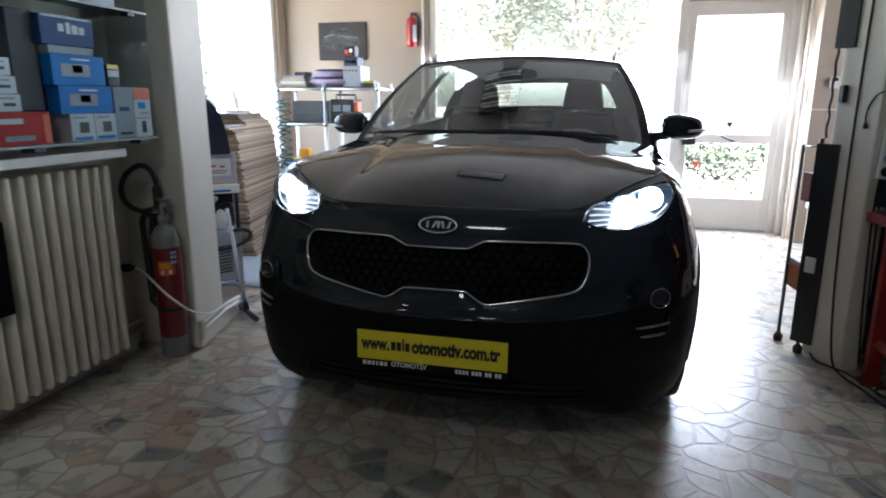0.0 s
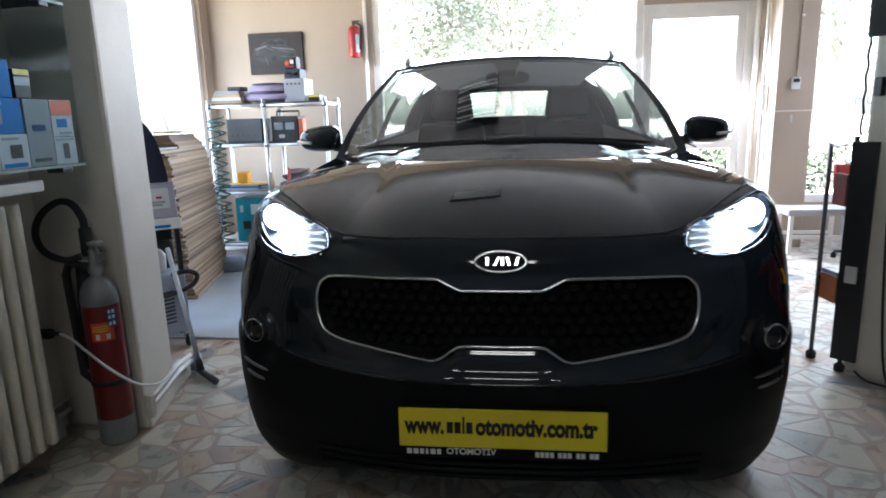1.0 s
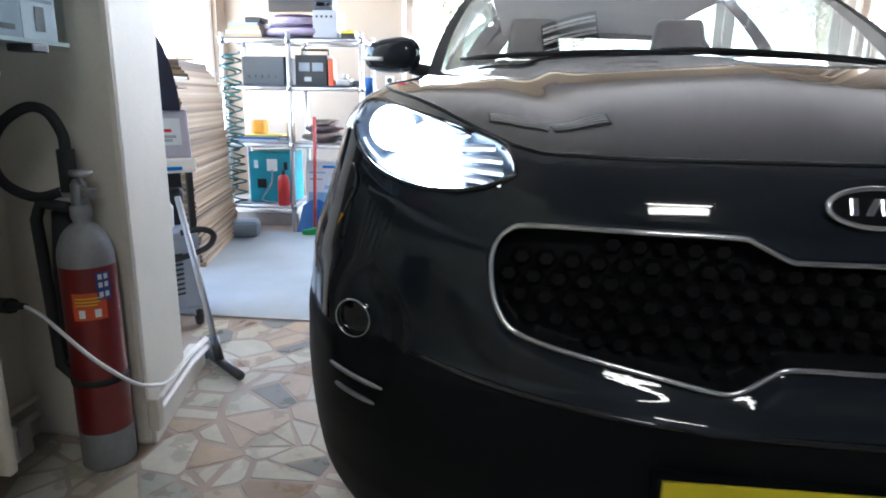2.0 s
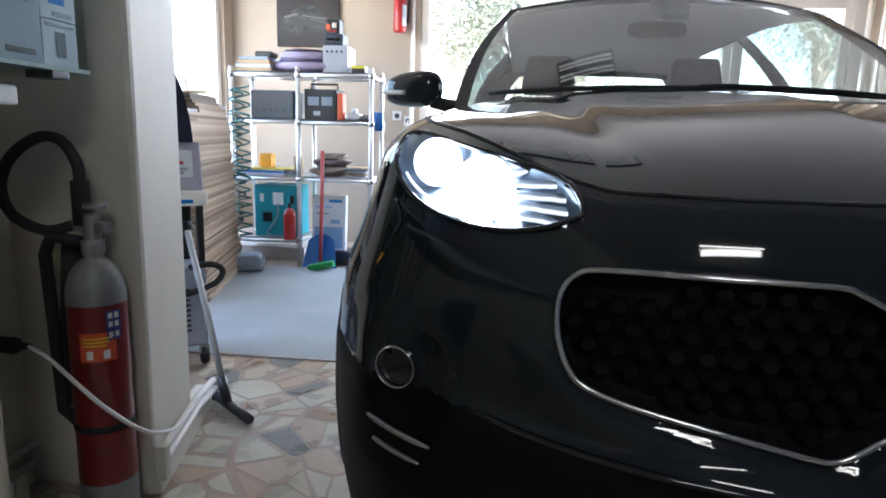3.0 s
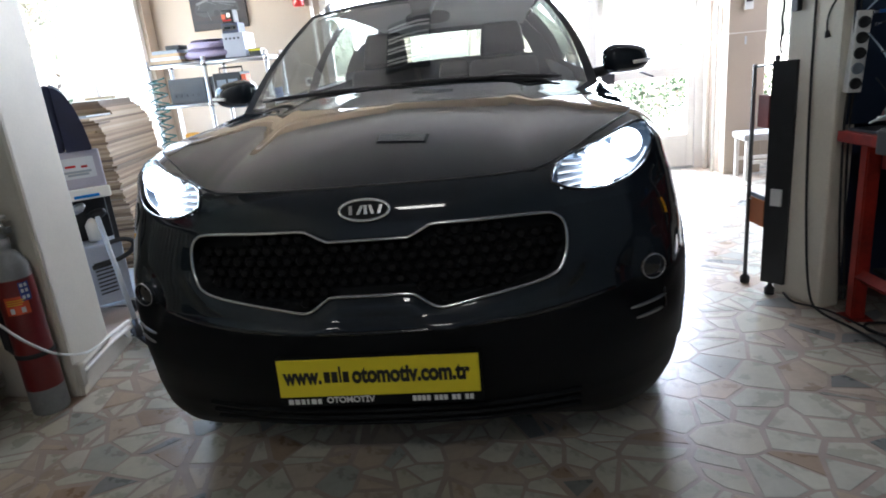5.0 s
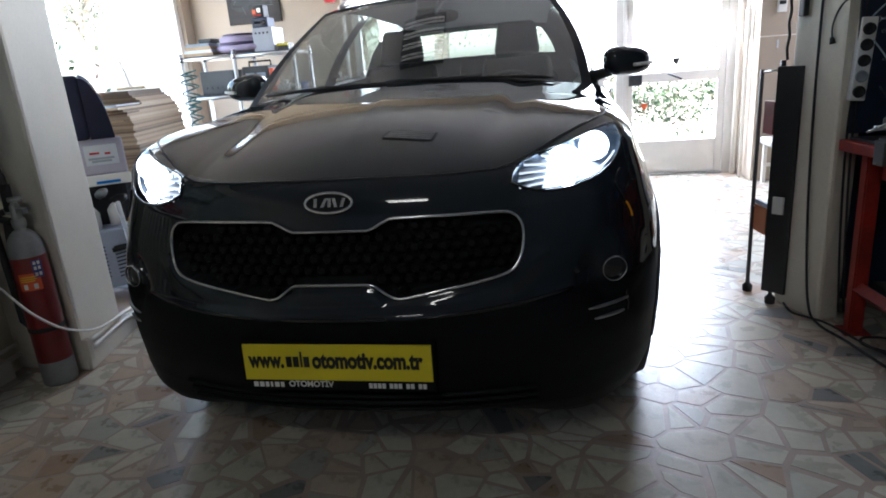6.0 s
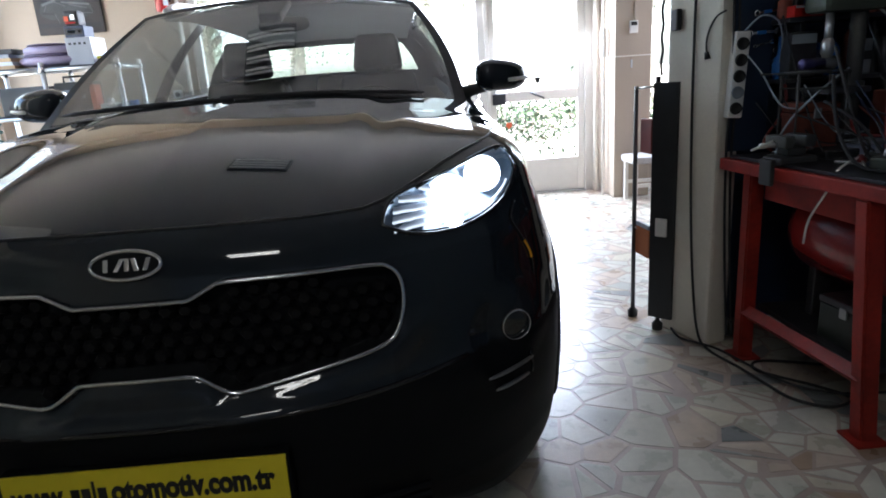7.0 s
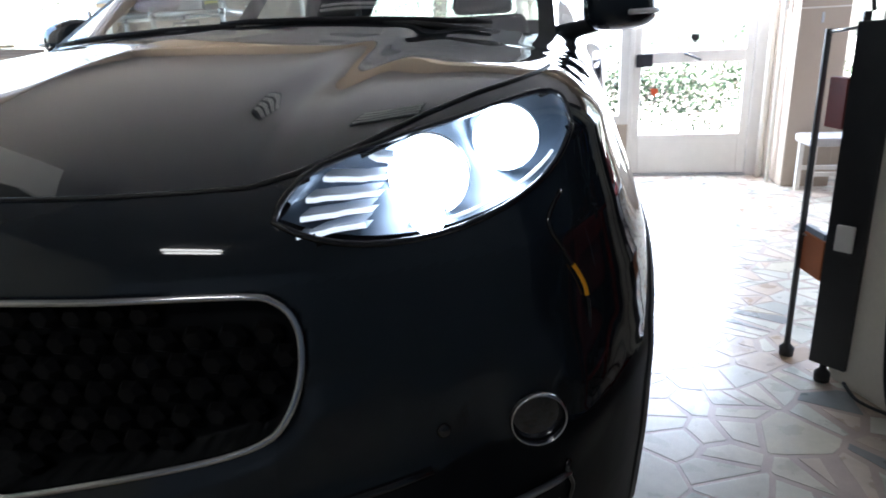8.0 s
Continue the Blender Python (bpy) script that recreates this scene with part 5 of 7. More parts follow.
plug = part("plug", joined(tube([(-1.858, 0.738, 0.433), (-1.80, 0.70, 0.447), (-1.765, 0.675, 0.457)], 0.021, 10), tube([(-1.768, 0.677, 0.457), (-1.69, 0.635, 0.474)], 0.011, 8, taper=[1.2, 0.7])), RUBBER)
tagged(plug, "black mains plug in the wall beside the radiator", "plug")
line = smooth_loop([(-1.695, 0.637, 0.473), (-1.625, 0.61, 0.458), (-1.557, 0.585, 0.426), (-1.467, 0.572, 0.364), (-1.408, 0.62, 0.288), (-1.425, 0.74, 0.222), (-1.455, 0.86, 0.178), (-1.50, 1.02, 0.15), (-1.55, 1.203, 0.123), (-1.60, 1.33, 0.03), (-1.66, 1.48, 0.008)], False, 6)
tagged(part("power_cable", tube([tuple(p) for p in line], 0.0052, 8), WHITE_PLASTIC, None, "", True), "thin white power cable hanging round the pillar foot", "cable")
for z, d in ((0.105, 0.0), (0.135, 0.004)):
    pts = [(-1.462 - d, 0.80, z), (-1.472 - d, 0.84, z), (-1.535 - d, 1.13, z), (-1.575 - d, 1.33, z - 0.02)]
    tagged(part("conduit", tube(pts, 0.011, 8), WHITE_FRAME, None, "", True), "painted conduit pipe along the pillar foot", "pipe", "conduits")
tagged(part("outlet", box(-1.475, -1.445, 0.77, 0.80, 0.06, 0.16, 0.005), WALL_GREY), "grey junction box on the pillar corner", "junction box")
tagged(part("door_stop", box(-1.66, -1.60, 1.40, 1.44, 0.0, 0.035, 0.008), RUBBER), "small black rubber block on the floor", "door stop")

for z, r in ((0.075, 0.011), (0.125, 0.009)):
    tagged(part("pipe", tube([(-1.835, 0.42, z), (-1.838, 0.60, z), (-1.84, 0.805, z)], r, 10), WHITE_FRAME, None, "", True), "cream painted heating pipe along the wall foot", "pipe", "pipes")

# ---- squeegee, trolley, board stack ----
sq = thing("floor_squeegee", Matrix.Translation((-1.53, 1.33, 0)), "grey floor squeegee leaning behind the pillar", "squeegee")
part("blade", tube([(-0.13, 0.12, 0.022), (0.125, -0.10, 0.022)], 0.017, 8), DARK_METAL, sq, "dark rubber blade", True)
part("socket", tube([(0.0, 0.0, 0.03), (-0.035, 0.036, 0.11)], 0.018, 10), DARK_METAL, sq, "", True)
part("pole", tube([(0.0, 0.0, 0.03), (-0.13, 0.135, 0.32), (-0.27, 0.28, 0.60)], 0.0125, 10), mat("grey_pole_paint", (0.30, 0.31, 0.32), 0.45, vary=0.15), sq, "grey metal pole", True)

tr = thing("service_trolley", pose(-2.03, 1.775, 0, 0, 0, 38), "lilac grey service machine on castors under a dark blue cover", "trolley")
LILAC = mat("lilac_grey_enamel", (0.36, 0.35, 0.43), 0.45, vary=0.1, scale=5)
BLUE_GREY = mat("blue_grey_enamel", (0.30, 0.33, 0.40), 0.45, vary=0.12, scale=5)
part("cabinet", box(-0.17, 0.17, -0.15, 0.15, 0.085, 0.43, 0.015), BLUE_GREY, tr, "blue grey metal cabinet")
for x in (-0.10, 0.035):
    for k in range(9):
        part("louvre", moved(box(-0.045, 0.045, -0.004, 0.003, -0.004, 0.004, 0.0015), pose(x + 0.02, -0.152, 0.155 + 0.022 * k, 0, -6, 0)), INK, tr)
for k in range(9):
    part("louvre", box(0.168, 0.1735, -0.10, 0.07, 0.155 + 0.022 * k, 0.163 + 0.022 * k, 0.002), INK, tr)
part("back_column", box(-0.15, 0.15, 0.02, 0.15, 0.43, 0.70, 0.01), RUBBER, tr, "black back column")
for x in (-0.155, 0.155):
    part("post", box(x - 0.013, x + 0.013, -0.145, -0.11, 0.43, 0.69, 0.004), DARK_METAL, tr, "dark steel post")
for k, (x, z, r) in enumerate(((-0.08, 0.60, 0.03), (0.01, 0.63, 0.024), (0.09, 0.58, 0.028))):
    part("fitting", moved(lathe([(0.0, -0.05), (r, -0.05), (r * 1.1, 0.0), (r * 0.7, 0.05), (0.0, 0.055)], 14), pose(x, -0.05, z, 70, 10 * k, 20 * k)), (DARK_METAL, STEEL, RUBBER)[k], tr, "", True)
for x, z in ((-0.06, 0.49), (0.055, 0.50)):
    part("bottle", moved(lathe([(0.0, -0.06), (0.035, -0.06), (0.038, 0.03), (0.018, 0.06), (0.0, 0.07)], 16), pose(x, -0.06, z)), WHITE_PLASTIC, tr, "pale oil bottle", True)
part("ledge", moved(box(-0.178, 0.178, -0.04, 0.30, -0.03, 0.03, 0.010), pose(0, -0.15, 0.715, -7, 0, 0)), WHITE_PLASTIC, tr, "white front ledge")
part("panel", moved(box(-0.17, 0.17, 0.0, 0.26, 0.0, 0.205, 0.012), pose(0, -0.155, 0.745, -12, 0, 0)), LILAC, tr, "lilac grey control panel")
part("panel_label", moved(box(-0.03, 0.135, -0.004, 0.0005, 0.055, 0.165, 0.001), pose(0, -0.155, 0.745, -12, 0, 0)), WHITE_CARD, tr, "white printed label")
for x, z, w, m in ((0.02, 0.12, 0.05, RED_CARD), (0.085, 0.115, 0.03, RED_CARD), (0.05, 0.09, 0.13, GREY_CARD), (0.05, 0.075, 0.10, GREY_CARD)):
    part("panel_print", moved(box(x - w / 2, x + w / 2, -0.006, -0.0042, z - 0.006, z + 0.006, 0.0005), pose(0, -0.155, 0.745, -12, 0, 0)), m, tr)
for k in range(8):
    part("louvre", moved(box(-0.125, -0.045, -0.003, 0.002, 0.02 + 0.021 * k, 0.031 + 0.021 * k, 0.0015), pose(0, -0.155, 0.745, -12, 0, 0)), INK, tr)
part("ledge_print", box(0.0, 0.12, -0.197, -0.192, 0.70, 0.715, 0.001), BLUE_CARD, tr)
hump = [(0.02 + 0.12 * math.sin(k / 10 * 1.35) / math.sin(1.35), 0.955 + 0.335 * math.cos(k / 10 * 1.5)) for k in range(11)]
cover = grid([[(x * (1.0 if k else 1.0), y, z - 0.02 * abs(y) / 0.14) for k, (x, z) in enumerate(hump)] for y in (-0.135, -0.12, -0.06, 0.0, 0.06, 0.12, 0.135)])
grid([[(x, -0.135, z - 0.02) for x, z in hump], [(x, -0.135, 0.94) for x, z in hump]], cover)
grid([[(x, 0.135, z - 0.02) for x, z in hump], [(x, 0.135, 0.94) for x, z in hump]], cover, True)
box(-0.16, 0.02, -0.135, 0.135, 0.94, 1.285, 0.02, cover)
part("cover", cover, mat("navy_cloth", (0.010, 0.012, 0.035), 0.9, vary=0.3, scale=10, bump=0.4), tr, "dark blue sloping cover", True)
part("handle", tube([tuple(p) for p in smooth_loop([(0.10, -0.16, 0.43), (0.17, -0.19, 0.445), (0.215, -0.20, 0.43), (0.222, -0.20, 0.40), (0.19, -0.19, 0.36), (0.10, -0.17, 0.325), (0.0, -0.16, 0.31)], False, 5)], 0.013, 8), RUBBER, tr, "curved black handle", True)
for x in (-0.13, 0.15):
    for y in (-0.14, 0.12):
        part("castor", moved(lathe([(0.0, -0.014), (0.036, -0.014), (0.042, 0.0), (0.036, 0.014), (0.0, 0.014)], 16), pose(x, y, 0.042, 90, 0, 90)), RUBBER, tr, "", True)
        part("castor_fork", box(x - 0.02, x + 0.02, y - 0.016, y + 0.016, 0.05, 0.09, 0.004), STEEL, tr)

rnd = random.Random(5)
stack = thing("board_stack", pose(-2.294, 2.87, 0, 0, 0, 12), "tall stack of tan wooden boards with torn pale far ends", "board stack")
TIMBER = picked(mat("laminate_board", (0.9, 0.9, 0.9), 0.55, vary=0.14, scale=2.0, fine=30, stretch=(1, 1, 12)), [(0.31, 0.215, 0.130), (0.24, 0.155, 0.088), (0.40, 0.29, 0.185), (0.28, 0.19, 0.113), (0.46, 0.35, 0.24), (0.16, 0.10, 0.056), (0.35, 0.245, 0.155), (0.12, 0.075, 0.045)])
FAR = [(0.0, 0.72), (0.4, 0.62), (0.8, 0.52), (1.0, 0.47), (1.10, 0.30), (1.19, 0.08)]
shapes = [part("board", box(-0.40, 0.0, -0.475, 0.475, 0, 0.0158, 0.0012), TIMBER, stack), part("board", box(-0.40, 0.0, -0.28, 0.28, 0, 0.0158, 0.0012), TIMBER, stack)]
z, k = 0.0062, 0
while z < 1.165:
    short = z > 1.07
    ob = shapes[short]
    if k and not (short and not shapes[1].location.z):
        ob = shapes[short].copy()
        scene.collection.objects.link(ob)
    ob.location = (rnd.uniform(-0.010, 0.010), along(FAR, z) - (0.28 if short else 0.475) + rnd.uniform(-0.015, 0.015), z)
    ob.rotation_euler = (0, 0, radians(rnd.uniform(-1.0, 1.0)))
    z += 0.0163
    k += 1
frag = bmesh.new()
z = 0.12
while z < 1.15:
    for _ in range(1 if z < 0.5 else 3):
        own = prism([(-0.05, 0.0), (0.0, 0.0), (rnd.uniform(0.0, 0.03), rnd.uniform(0.03, 0.13 if z > 0.7 else 0.06)), (-0.03, rnd.uniform(0.02, 0.05))], 0, 0.005)
        joined(frag, moved(own, pose(rnd.uniform(-0.12, -0.01), along(FAR, z) - 0.012, z, rnd.uniform(-10, 28), rnd.uniform(-10, 10), rnd.uniform(-25, 15))))
    z += 0.026
tagged(part("torn_wrapping", frag, WHITE_CARD, stack, "torn pale wrapping at the board ends"), kind="stuff")
for k, (x, y, turn, m) in enumerate(((-0.02, -0.36, -4, BROWN_CARD), (0.01, -0.40, 5, TIMBER), (-0.03, -0.38, -8, WHITE_CARD))):
    part("loose_board", moved(box(-0.30, 0.0, -0.14, 0.14, 0, 0.012, 0.002), pose(x, y, 0.985 + 0.05 * k, 0, -3, turn)), m, stack, "loose board end")
lst = thing("picture_frame", Matrix.Translation((-2.36, 2.70, 1.185)), "small bare wooden frame lying on the board stack", "frame")
part("slat", box(-0.09, 0.12, -0.012, 0.012, 0.0, 0.016, 0.002), BROWN_CARD, lst)
part("slat", moved(box(-0.009, 0.009, -0.009, 0.009, 0.0, 0.19, 0.002), pose(0.02, 0, 0.012, 8, -10, 0)), WHITE_FRAME, lst)

# ---- grey mat and its edge strip ----
tagged(part("floor_mat", box(-3.0, -0.98, 1.885, 3.70, 0.0005, 0.006, 0.002), MAT_GREY), "smooth grey rubber floor mat beside the car", "mat")
tagged(part("edge_strip", box(-3.0, -0.98, 1.862, 1.884, 0.0005, 0.008, 0.002), STEEL), "dark metal strip along the mat edge", "edge strip")
tagged(part("floor_step", box(-3.03, -2.10, 3.95, 4.87, 0.0, 0.10, 0.008), CONCRETE), "low concrete ledge under the rack", "step", "", "structure")
tagged(part("crumpled_sheet", moved(box(-0.16, 0.16, -0.10, 0.10, 0, 0.12, 0.05, segments=3), pose(-2.42, 3.52, 0.001, 0, 0, 20)), GREY_CARD), "crumpled grey plastic bundle on the floor", "bundle")

# ---- metal rack and what stands on it ----
RX = [-2.555, -2.065, -1.535]
RZ = [1.385, 1.055, 0.645, 0.185]
rack = thing("metal_rack", Matrix.Identity(4), "chrome tube storage rack with dark shelf boards, crowded with things", "rack")
for x in RX:
    for y in (3.74, 4.12):
        part("post", tube([(x, y, 0.0), (x, y, 1.44)], 0.0165, 12), ALU, rack, "", True)
        for z in RZ:
            part("joint", lathe([(0.0, -0.022), (0.022, -0.02), (0.024, 0.0), (0.022, 0.02), (0.0, 0.022)], 12), CHROME, rack, "", True).location = (x, y, z)
for z in RZ:
    for x0, x1 in zip(RX, RX[1:]):
        if z < 0.2 and x0 > -2.1:
            continue
        for y in (3.74, 4.12):
            part("rail", tube([(x0, y, z), (x1, y, z)], 0.0125, 10), ALU, rack, "", True)
        part("shelf_board", box(x0 + 0.02, x1 - 0.02, 3.755, 4.105, z + 0.013, z + 0.024, 0.002), DARK_METAL if z > 0.7 else STEEL, rack, "dark shelf board")
    for x in (RX[0], RX[1], RX[2]):
        part("cross_rail", tube([(x, 3.74, z), (x, 4.12, z)], 0.011, 8), ALU, rack, "", True)


def block(name, x0, x1, y0, y1, z0, z1, m, label, category, bevel=0.008, extra=()):
    o = thing(name, Matrix.Translation(((x0 + x1) / 2, (y0 + y1) / 2, z0)), label, category, "things on the rack")
    w, d = (x1 - x0) / 2, (y1 - y0) / 2
    part("body", box(-w, w, -d, d, 0, z1 - z0, bevel), m, o)
    for n, bx, mm in extra:
        part(n, box(bx[0], bx[1], -d - 0.006, -d, bx[2], bx[3], 0.001), mm, o)
    return o


PALE_BLUE = mat("pale_blue_print", (0.25, 0.42, 0.62), 0.5)
T = RZ[0] + 0.0245
for k in range(4):
    block("paper_stack", -2.55 + 0.012 * k, -2.27 - 0.008 * k, 3.78, 4.05, T + 0.026 * k, T + 0.026 * k + 0.025, (BROWN_CARD, WHITE_CARD, BROWN_CARD, GREY_CARD)[k], "flat stack of brown and pale folders", "folders", 0.003)
block("small_box", -2.40, -2.28, 3.80, 3.95, T + 0.105, T + 0.14, INK, "small dark box on the folders", "box")
cu = thing("cushion", Matrix.Translation((-2.06, 3.90, T)), "mauve padded cover with a dark violet band", "cushion", "things on the rack")
for name, rx, z, h, m in (("lower_pad", 0.23, 0.045, 0.045, PURPLE), ("upper_pad", 0.185, 0.115, 0.045, PURPLE), ("band", 0.192, 0.082, 0.022, VIOLET), ("top_band", 0.15, 0.153, 0.012, VIOLET)):
    own = bmesh.new()
    bmesh.ops.create_uvsphere(own, u_segments=24, v_segments=12, radius=1.0)
    for v in own.verts:
        v.co = (v.co.x * rx, v.co.y * 0.13, z + math.copysign(abs(v.co.z) ** 0.7, v.co.z) * h)
    part(name, own, m, cu, "", True)
block("power_amplifier", -1.905, -1.725, 3.82, 4.05, T, T + 0.19, mat("grey_white_case", (0.34, 0.36, 0.40), 0.5, vary=0.1), "pale grey boxed power supply with a row of dots", "amplifier", 0.004, [("socket", (-0.065 + 0.035 * k, -0.050 + 0.035 * k, 0.14, 0.155), INK) for k in range(4)])
block("blue_device", -1.90, -1.76, 3.83, 3.98, T + 0.191, T + 0.27, NAVY, "dark blue electronic device", "device", 0.006, [("front_panel", (-0.06, 0.06, 0.02, 0.06), INK), ("display", (-0.045, 0.01, 0.03, 0.05), PALE_BLUE), ("knob", (0.03, 0.048, 0.03, 0.048), CHROME)])
block("gauge", -1.895, -1.785, 3.84, 3.95, T + 0.271, T + 0.375, INK, "small black gauge with an orange face", "gauge", 0.02, [("gauge_face", (-0.045, -0.015, 0.03, 0.065), ORANGE), ("dial", (0.0, 0.03, 0.04, 0.075), CHROME), ("name_bar", (-0.04, 0.03, 0.015, 0.024), RED_CARD)])
block("tin", -1.70, -1.60, 3.82, 3.94, T, T + 0.055, INK, "black tin with a yellow lid", "tin", 0.006, [("lid_band", (-0.05, 0.05, 0.035, 0.05), YELLOW)])

T = RZ[1] + 0.0245
block("dark_amplifier", -2.44, -2.12, 3.80, 4.05, T, T + 0.20, mat("charcoal_case", (0.05, 0.055, 0.06), 0.5), "charcoal grey amplifier with small knobs", "amplifier", 0.008, [("knob", (-0.12 + 0.05 * k, -0.105 + 0.05 * k, 0.05, 0.07), DARK_METAL) for k in range(5)])
ch = block("battery_charger", -2.04, -1.80, 3.80, 4.02, T, T + 0.215, mat("black_cage", (0.02, 0.02, 0.02), 0.5), "black caged battery charger with a carry handle", "charger", 0.008, [("meter", (-0.09, -0.01, 0.10, 0.16), GREY_CARD), ("meter", (0.01, 0.09, 0.10, 0.16), GREY_CARD), ("switch", (-0.05, 0.0, 0.03, 0.06), STEEL)])
part("handle", tube([(-0.10, 0, 0.21), (-0.10, 0, 0.255), (0.10, 0, 0.255), (0.10, 0, 0.21)], 0.008, 8), RUBBER, ch, "", True)
block("orange_tool", -1.795, -1.755, 3.80, 3.90, T, T + 0.19, ORANGE, "bright orange spirit level standing upright", "tool", 0.008)
block("caliper", -1.74, -1.63, 3.80, 3.92, T, T + 0.05, STEEL, "small steel machine part", "machine part", 0.012)
block("caliper", -1.70, -1.66, 3.83, 3.88, T + 0.051, T + 0.085, STEEL, "small round steel knob part", "machine part", 0.012)
block("dark_part", -1.62, -1.56, 3.80, 3.90, T, T + 0.04, DARK_METAL, "dark metal part on the shelf", "machine part", 0.01)

T = RZ[2] + 0.0245
for k in range(3):
    block("folder", -2.53 + 0.02 * k, -2.18, 3.77, 4.0, T + 0.017 * k, T + 0.017 * k + 0.016, (WHITE_CARD, BLUE_PLASTIC, mat("yellow_folder", (0.6, 0.5, 0.12), 0.5))[k], "flat plastic folder on the shelf", "folder", 0.003)
block("yellow_tape", -2.40, -2.30, 3.82, 3.92, T + 0.052, T + 0.155, mat("orange_yellow", (0.75, 0.33, 0.02), 0.5), "orange and yellow tape dispenser", "tape dispenser", 0.02)
block("wood_block", -2.13, -2.09, 3.82, 3.92, T, T + 0.14, BROWN_CARD, "upright piece of brown board", "board", 0.003)
def crumpled(name, x, y, z, wide, deep, high, m, label, category, seed):
    """A heap with soft folds, on z."""
    r = random.Random(seed)
    waves = [(r.uniform(14, 34), r.uniform(0, math.tau), r.uniform(0, math.tau)) for _ in range(5)]
    bm = bmesh.new()
    bmesh.ops.create_icosphere(bm, subdivisions=4, radius=1.0)
    for v in bm.verts:
        c = v.co.copy()
        f = 1 + 0.16 * sum(math.sin(w * (c.x * math.cos(t) * wide + c.y * math.sin(t) * deep) + 3 * c.z + q) for w, t, q in waves) / 2.2
        v.co = (math.copysign(abs(c.x) ** 0.7, c.x) * wide / 2 * f, math.copysign(abs(c.y) ** 0.7, c.y) * deep / 2 * f, max(0.0, high / 2 + math.copysign(abs(c.z) ** 0.8, c.z) * high / 2 * (f if c.z > 0 else 1)))
    o = part(name, bm, m, None, "", True)
    o.location = (x, y, z)
    tagged(o, label, category, "things on the rack")


MAUVE = mat("mauve_work_cloth", (0.16, 0.115, 0.12), 0.95, vary=0.3, scale=16, fine=160, bump=0.5)
crumpled("cloth", -1.86, 3.90, T, 0.27, 0.20, 0.075, RAG, "crumpled brown work cloth on the shelf", "cloth", 1)
crumpled("cloth", -1.87, 3.90, T + 0.070, 0.25, 0.18, 0.06, MAUVE, "crumpled mauve work cloth on the heap", "cloth", 2)
crumpled("cloth", -1.85, 3.91, T + 0.122, 0.20, 0.15, 0.05, RAG, "crumpled brown work cloth on the heap", "cloth", 3)
paper_rnd = random.Random(4)
for k in range(9):
    w = paper_rnd.uniform(0.055, 0.085)
    o = thing("paper", pose(-1.655 + paper_rnd.uniform(-0.012, 0.012), 3.89, T + 0.0085 * k + 0.001, 0, paper_rnd.uniform(-2.5, 2.5), paper_rnd.uniform(-10, 10)), "loose printed papers piled on the shelf", "paper", "papers on the rack")
    part("sheet", box(-w, w, -0.10, 0.07, 0, 0.0045, 0.001), (WHITE_CARD, RAG, BROWN_CARD, INK, WHITE_CARD, GREY_CARD, RAG, WHITE_CARD, BROWN_CARD)[k], o)
for k in range(4):
    w = paper_rnd.uniform(0.04, 0.055)
    o = thing("paper", pose(-2.15 + paper_rnd.uniform(-0.01, 0.01), 3.87, T + 0.0105 * k + 0.001, 0, paper_rnd.uniform(-2, 2), paper_rnd.uniform(-8, 8)), "loose pale papers beside the folders", "paper", "papers on the rack")
    part("sheet", box(-w, w, -0.09, 0.07, 0, 0.006, 0.001), (WHITE_CARD, GREY_CARD, WHITE_CARD, RAG)[k], o)

T = RZ[3] + 0.0245
cp = block("teal_compressor", -2.43, -2.10, 3.80, 4.08, T, T + 0.385, TEAL, "teal painted machine case with sockets and a cable", "machine", 0.012, [("socket_plate", (-0.02, 0.06, 0.24, 0.33), WHITE_PLASTIC), ("socket_plate", (-0.12, -0.09, 0.26, 0.32), WHITE_PLASTIC), ("socket", (-0.10, -0.03, 0.11, 0.18), INK), ("dial", (0.11, 0.14, 0.25, 0.31), INK)])
part("lead", tube([tuple(p) for p in smooth_loop([(0.02, -0.15, 0.25), (0.03, -0.19, 0.16), (-0.02, -0.19, 0.08), (-0.05, -0.19, 0.03), (0.0, -0.20, 0.012), (0.06, -0.19, 0.012)], False, 5)], 0.006, 8), GREY_CARD, cp, "", True)
small = thing("fire_extinguisher", Matrix.Translation((-2.125, 3.70, RZ[3] + 0.025)), "small bright red fire extinguisher standing on the rack", "fire extinguisher")
BRIGHT_RED = mat("bright_red_enamel", (0.42, 0.02, 0.02), 0.3, vary=0.2, coat=0.3)
part("cylinder", lathe([(0.0, 0.0), (0.042, 0.0), (0.045, 0.01), (0.045, 0.18), (0.035, 0.215), (0.014, 0.23), (0.0, 0.23)], 20), BRIGHT_RED, small, "", True)
part("valve", lathe([(0.0, 0.23), (0.012, 0.23), (0.012, 0.265), (0.0, 0.27)], 12), DARK_METAL, small, "", True)
coil = [(-2.452 + (0.05 + 0.006 * math.sin(k * 0.07)) * math.cos(k * 0.45), 3.675 + 0.035 * math.sin(k * 0.45), 1.30 - 1.08 * k / 230 + 0.012 * math.sin(k * 0.11)) for k in range(231)]
tagged(part("air_hose", tube(coil, 0.0068, 6), mat("green_hose", (0.012, 0.10, 0.095), 0.4), None, "", True), "dark green coiled air hose hanging on the rack", "hose")
coil = [(-2.49 + (0.042 + 0.014 * math.sin(k * 0.05)) * math.cos(k * 0.39 + 1), 3.665 + 0.03 * math.sin(k * 0.39 + 1), 1.28 - 0.98 * k / 230 + 0.02 * math.sin(k * 0.09)) for k in range(231)]
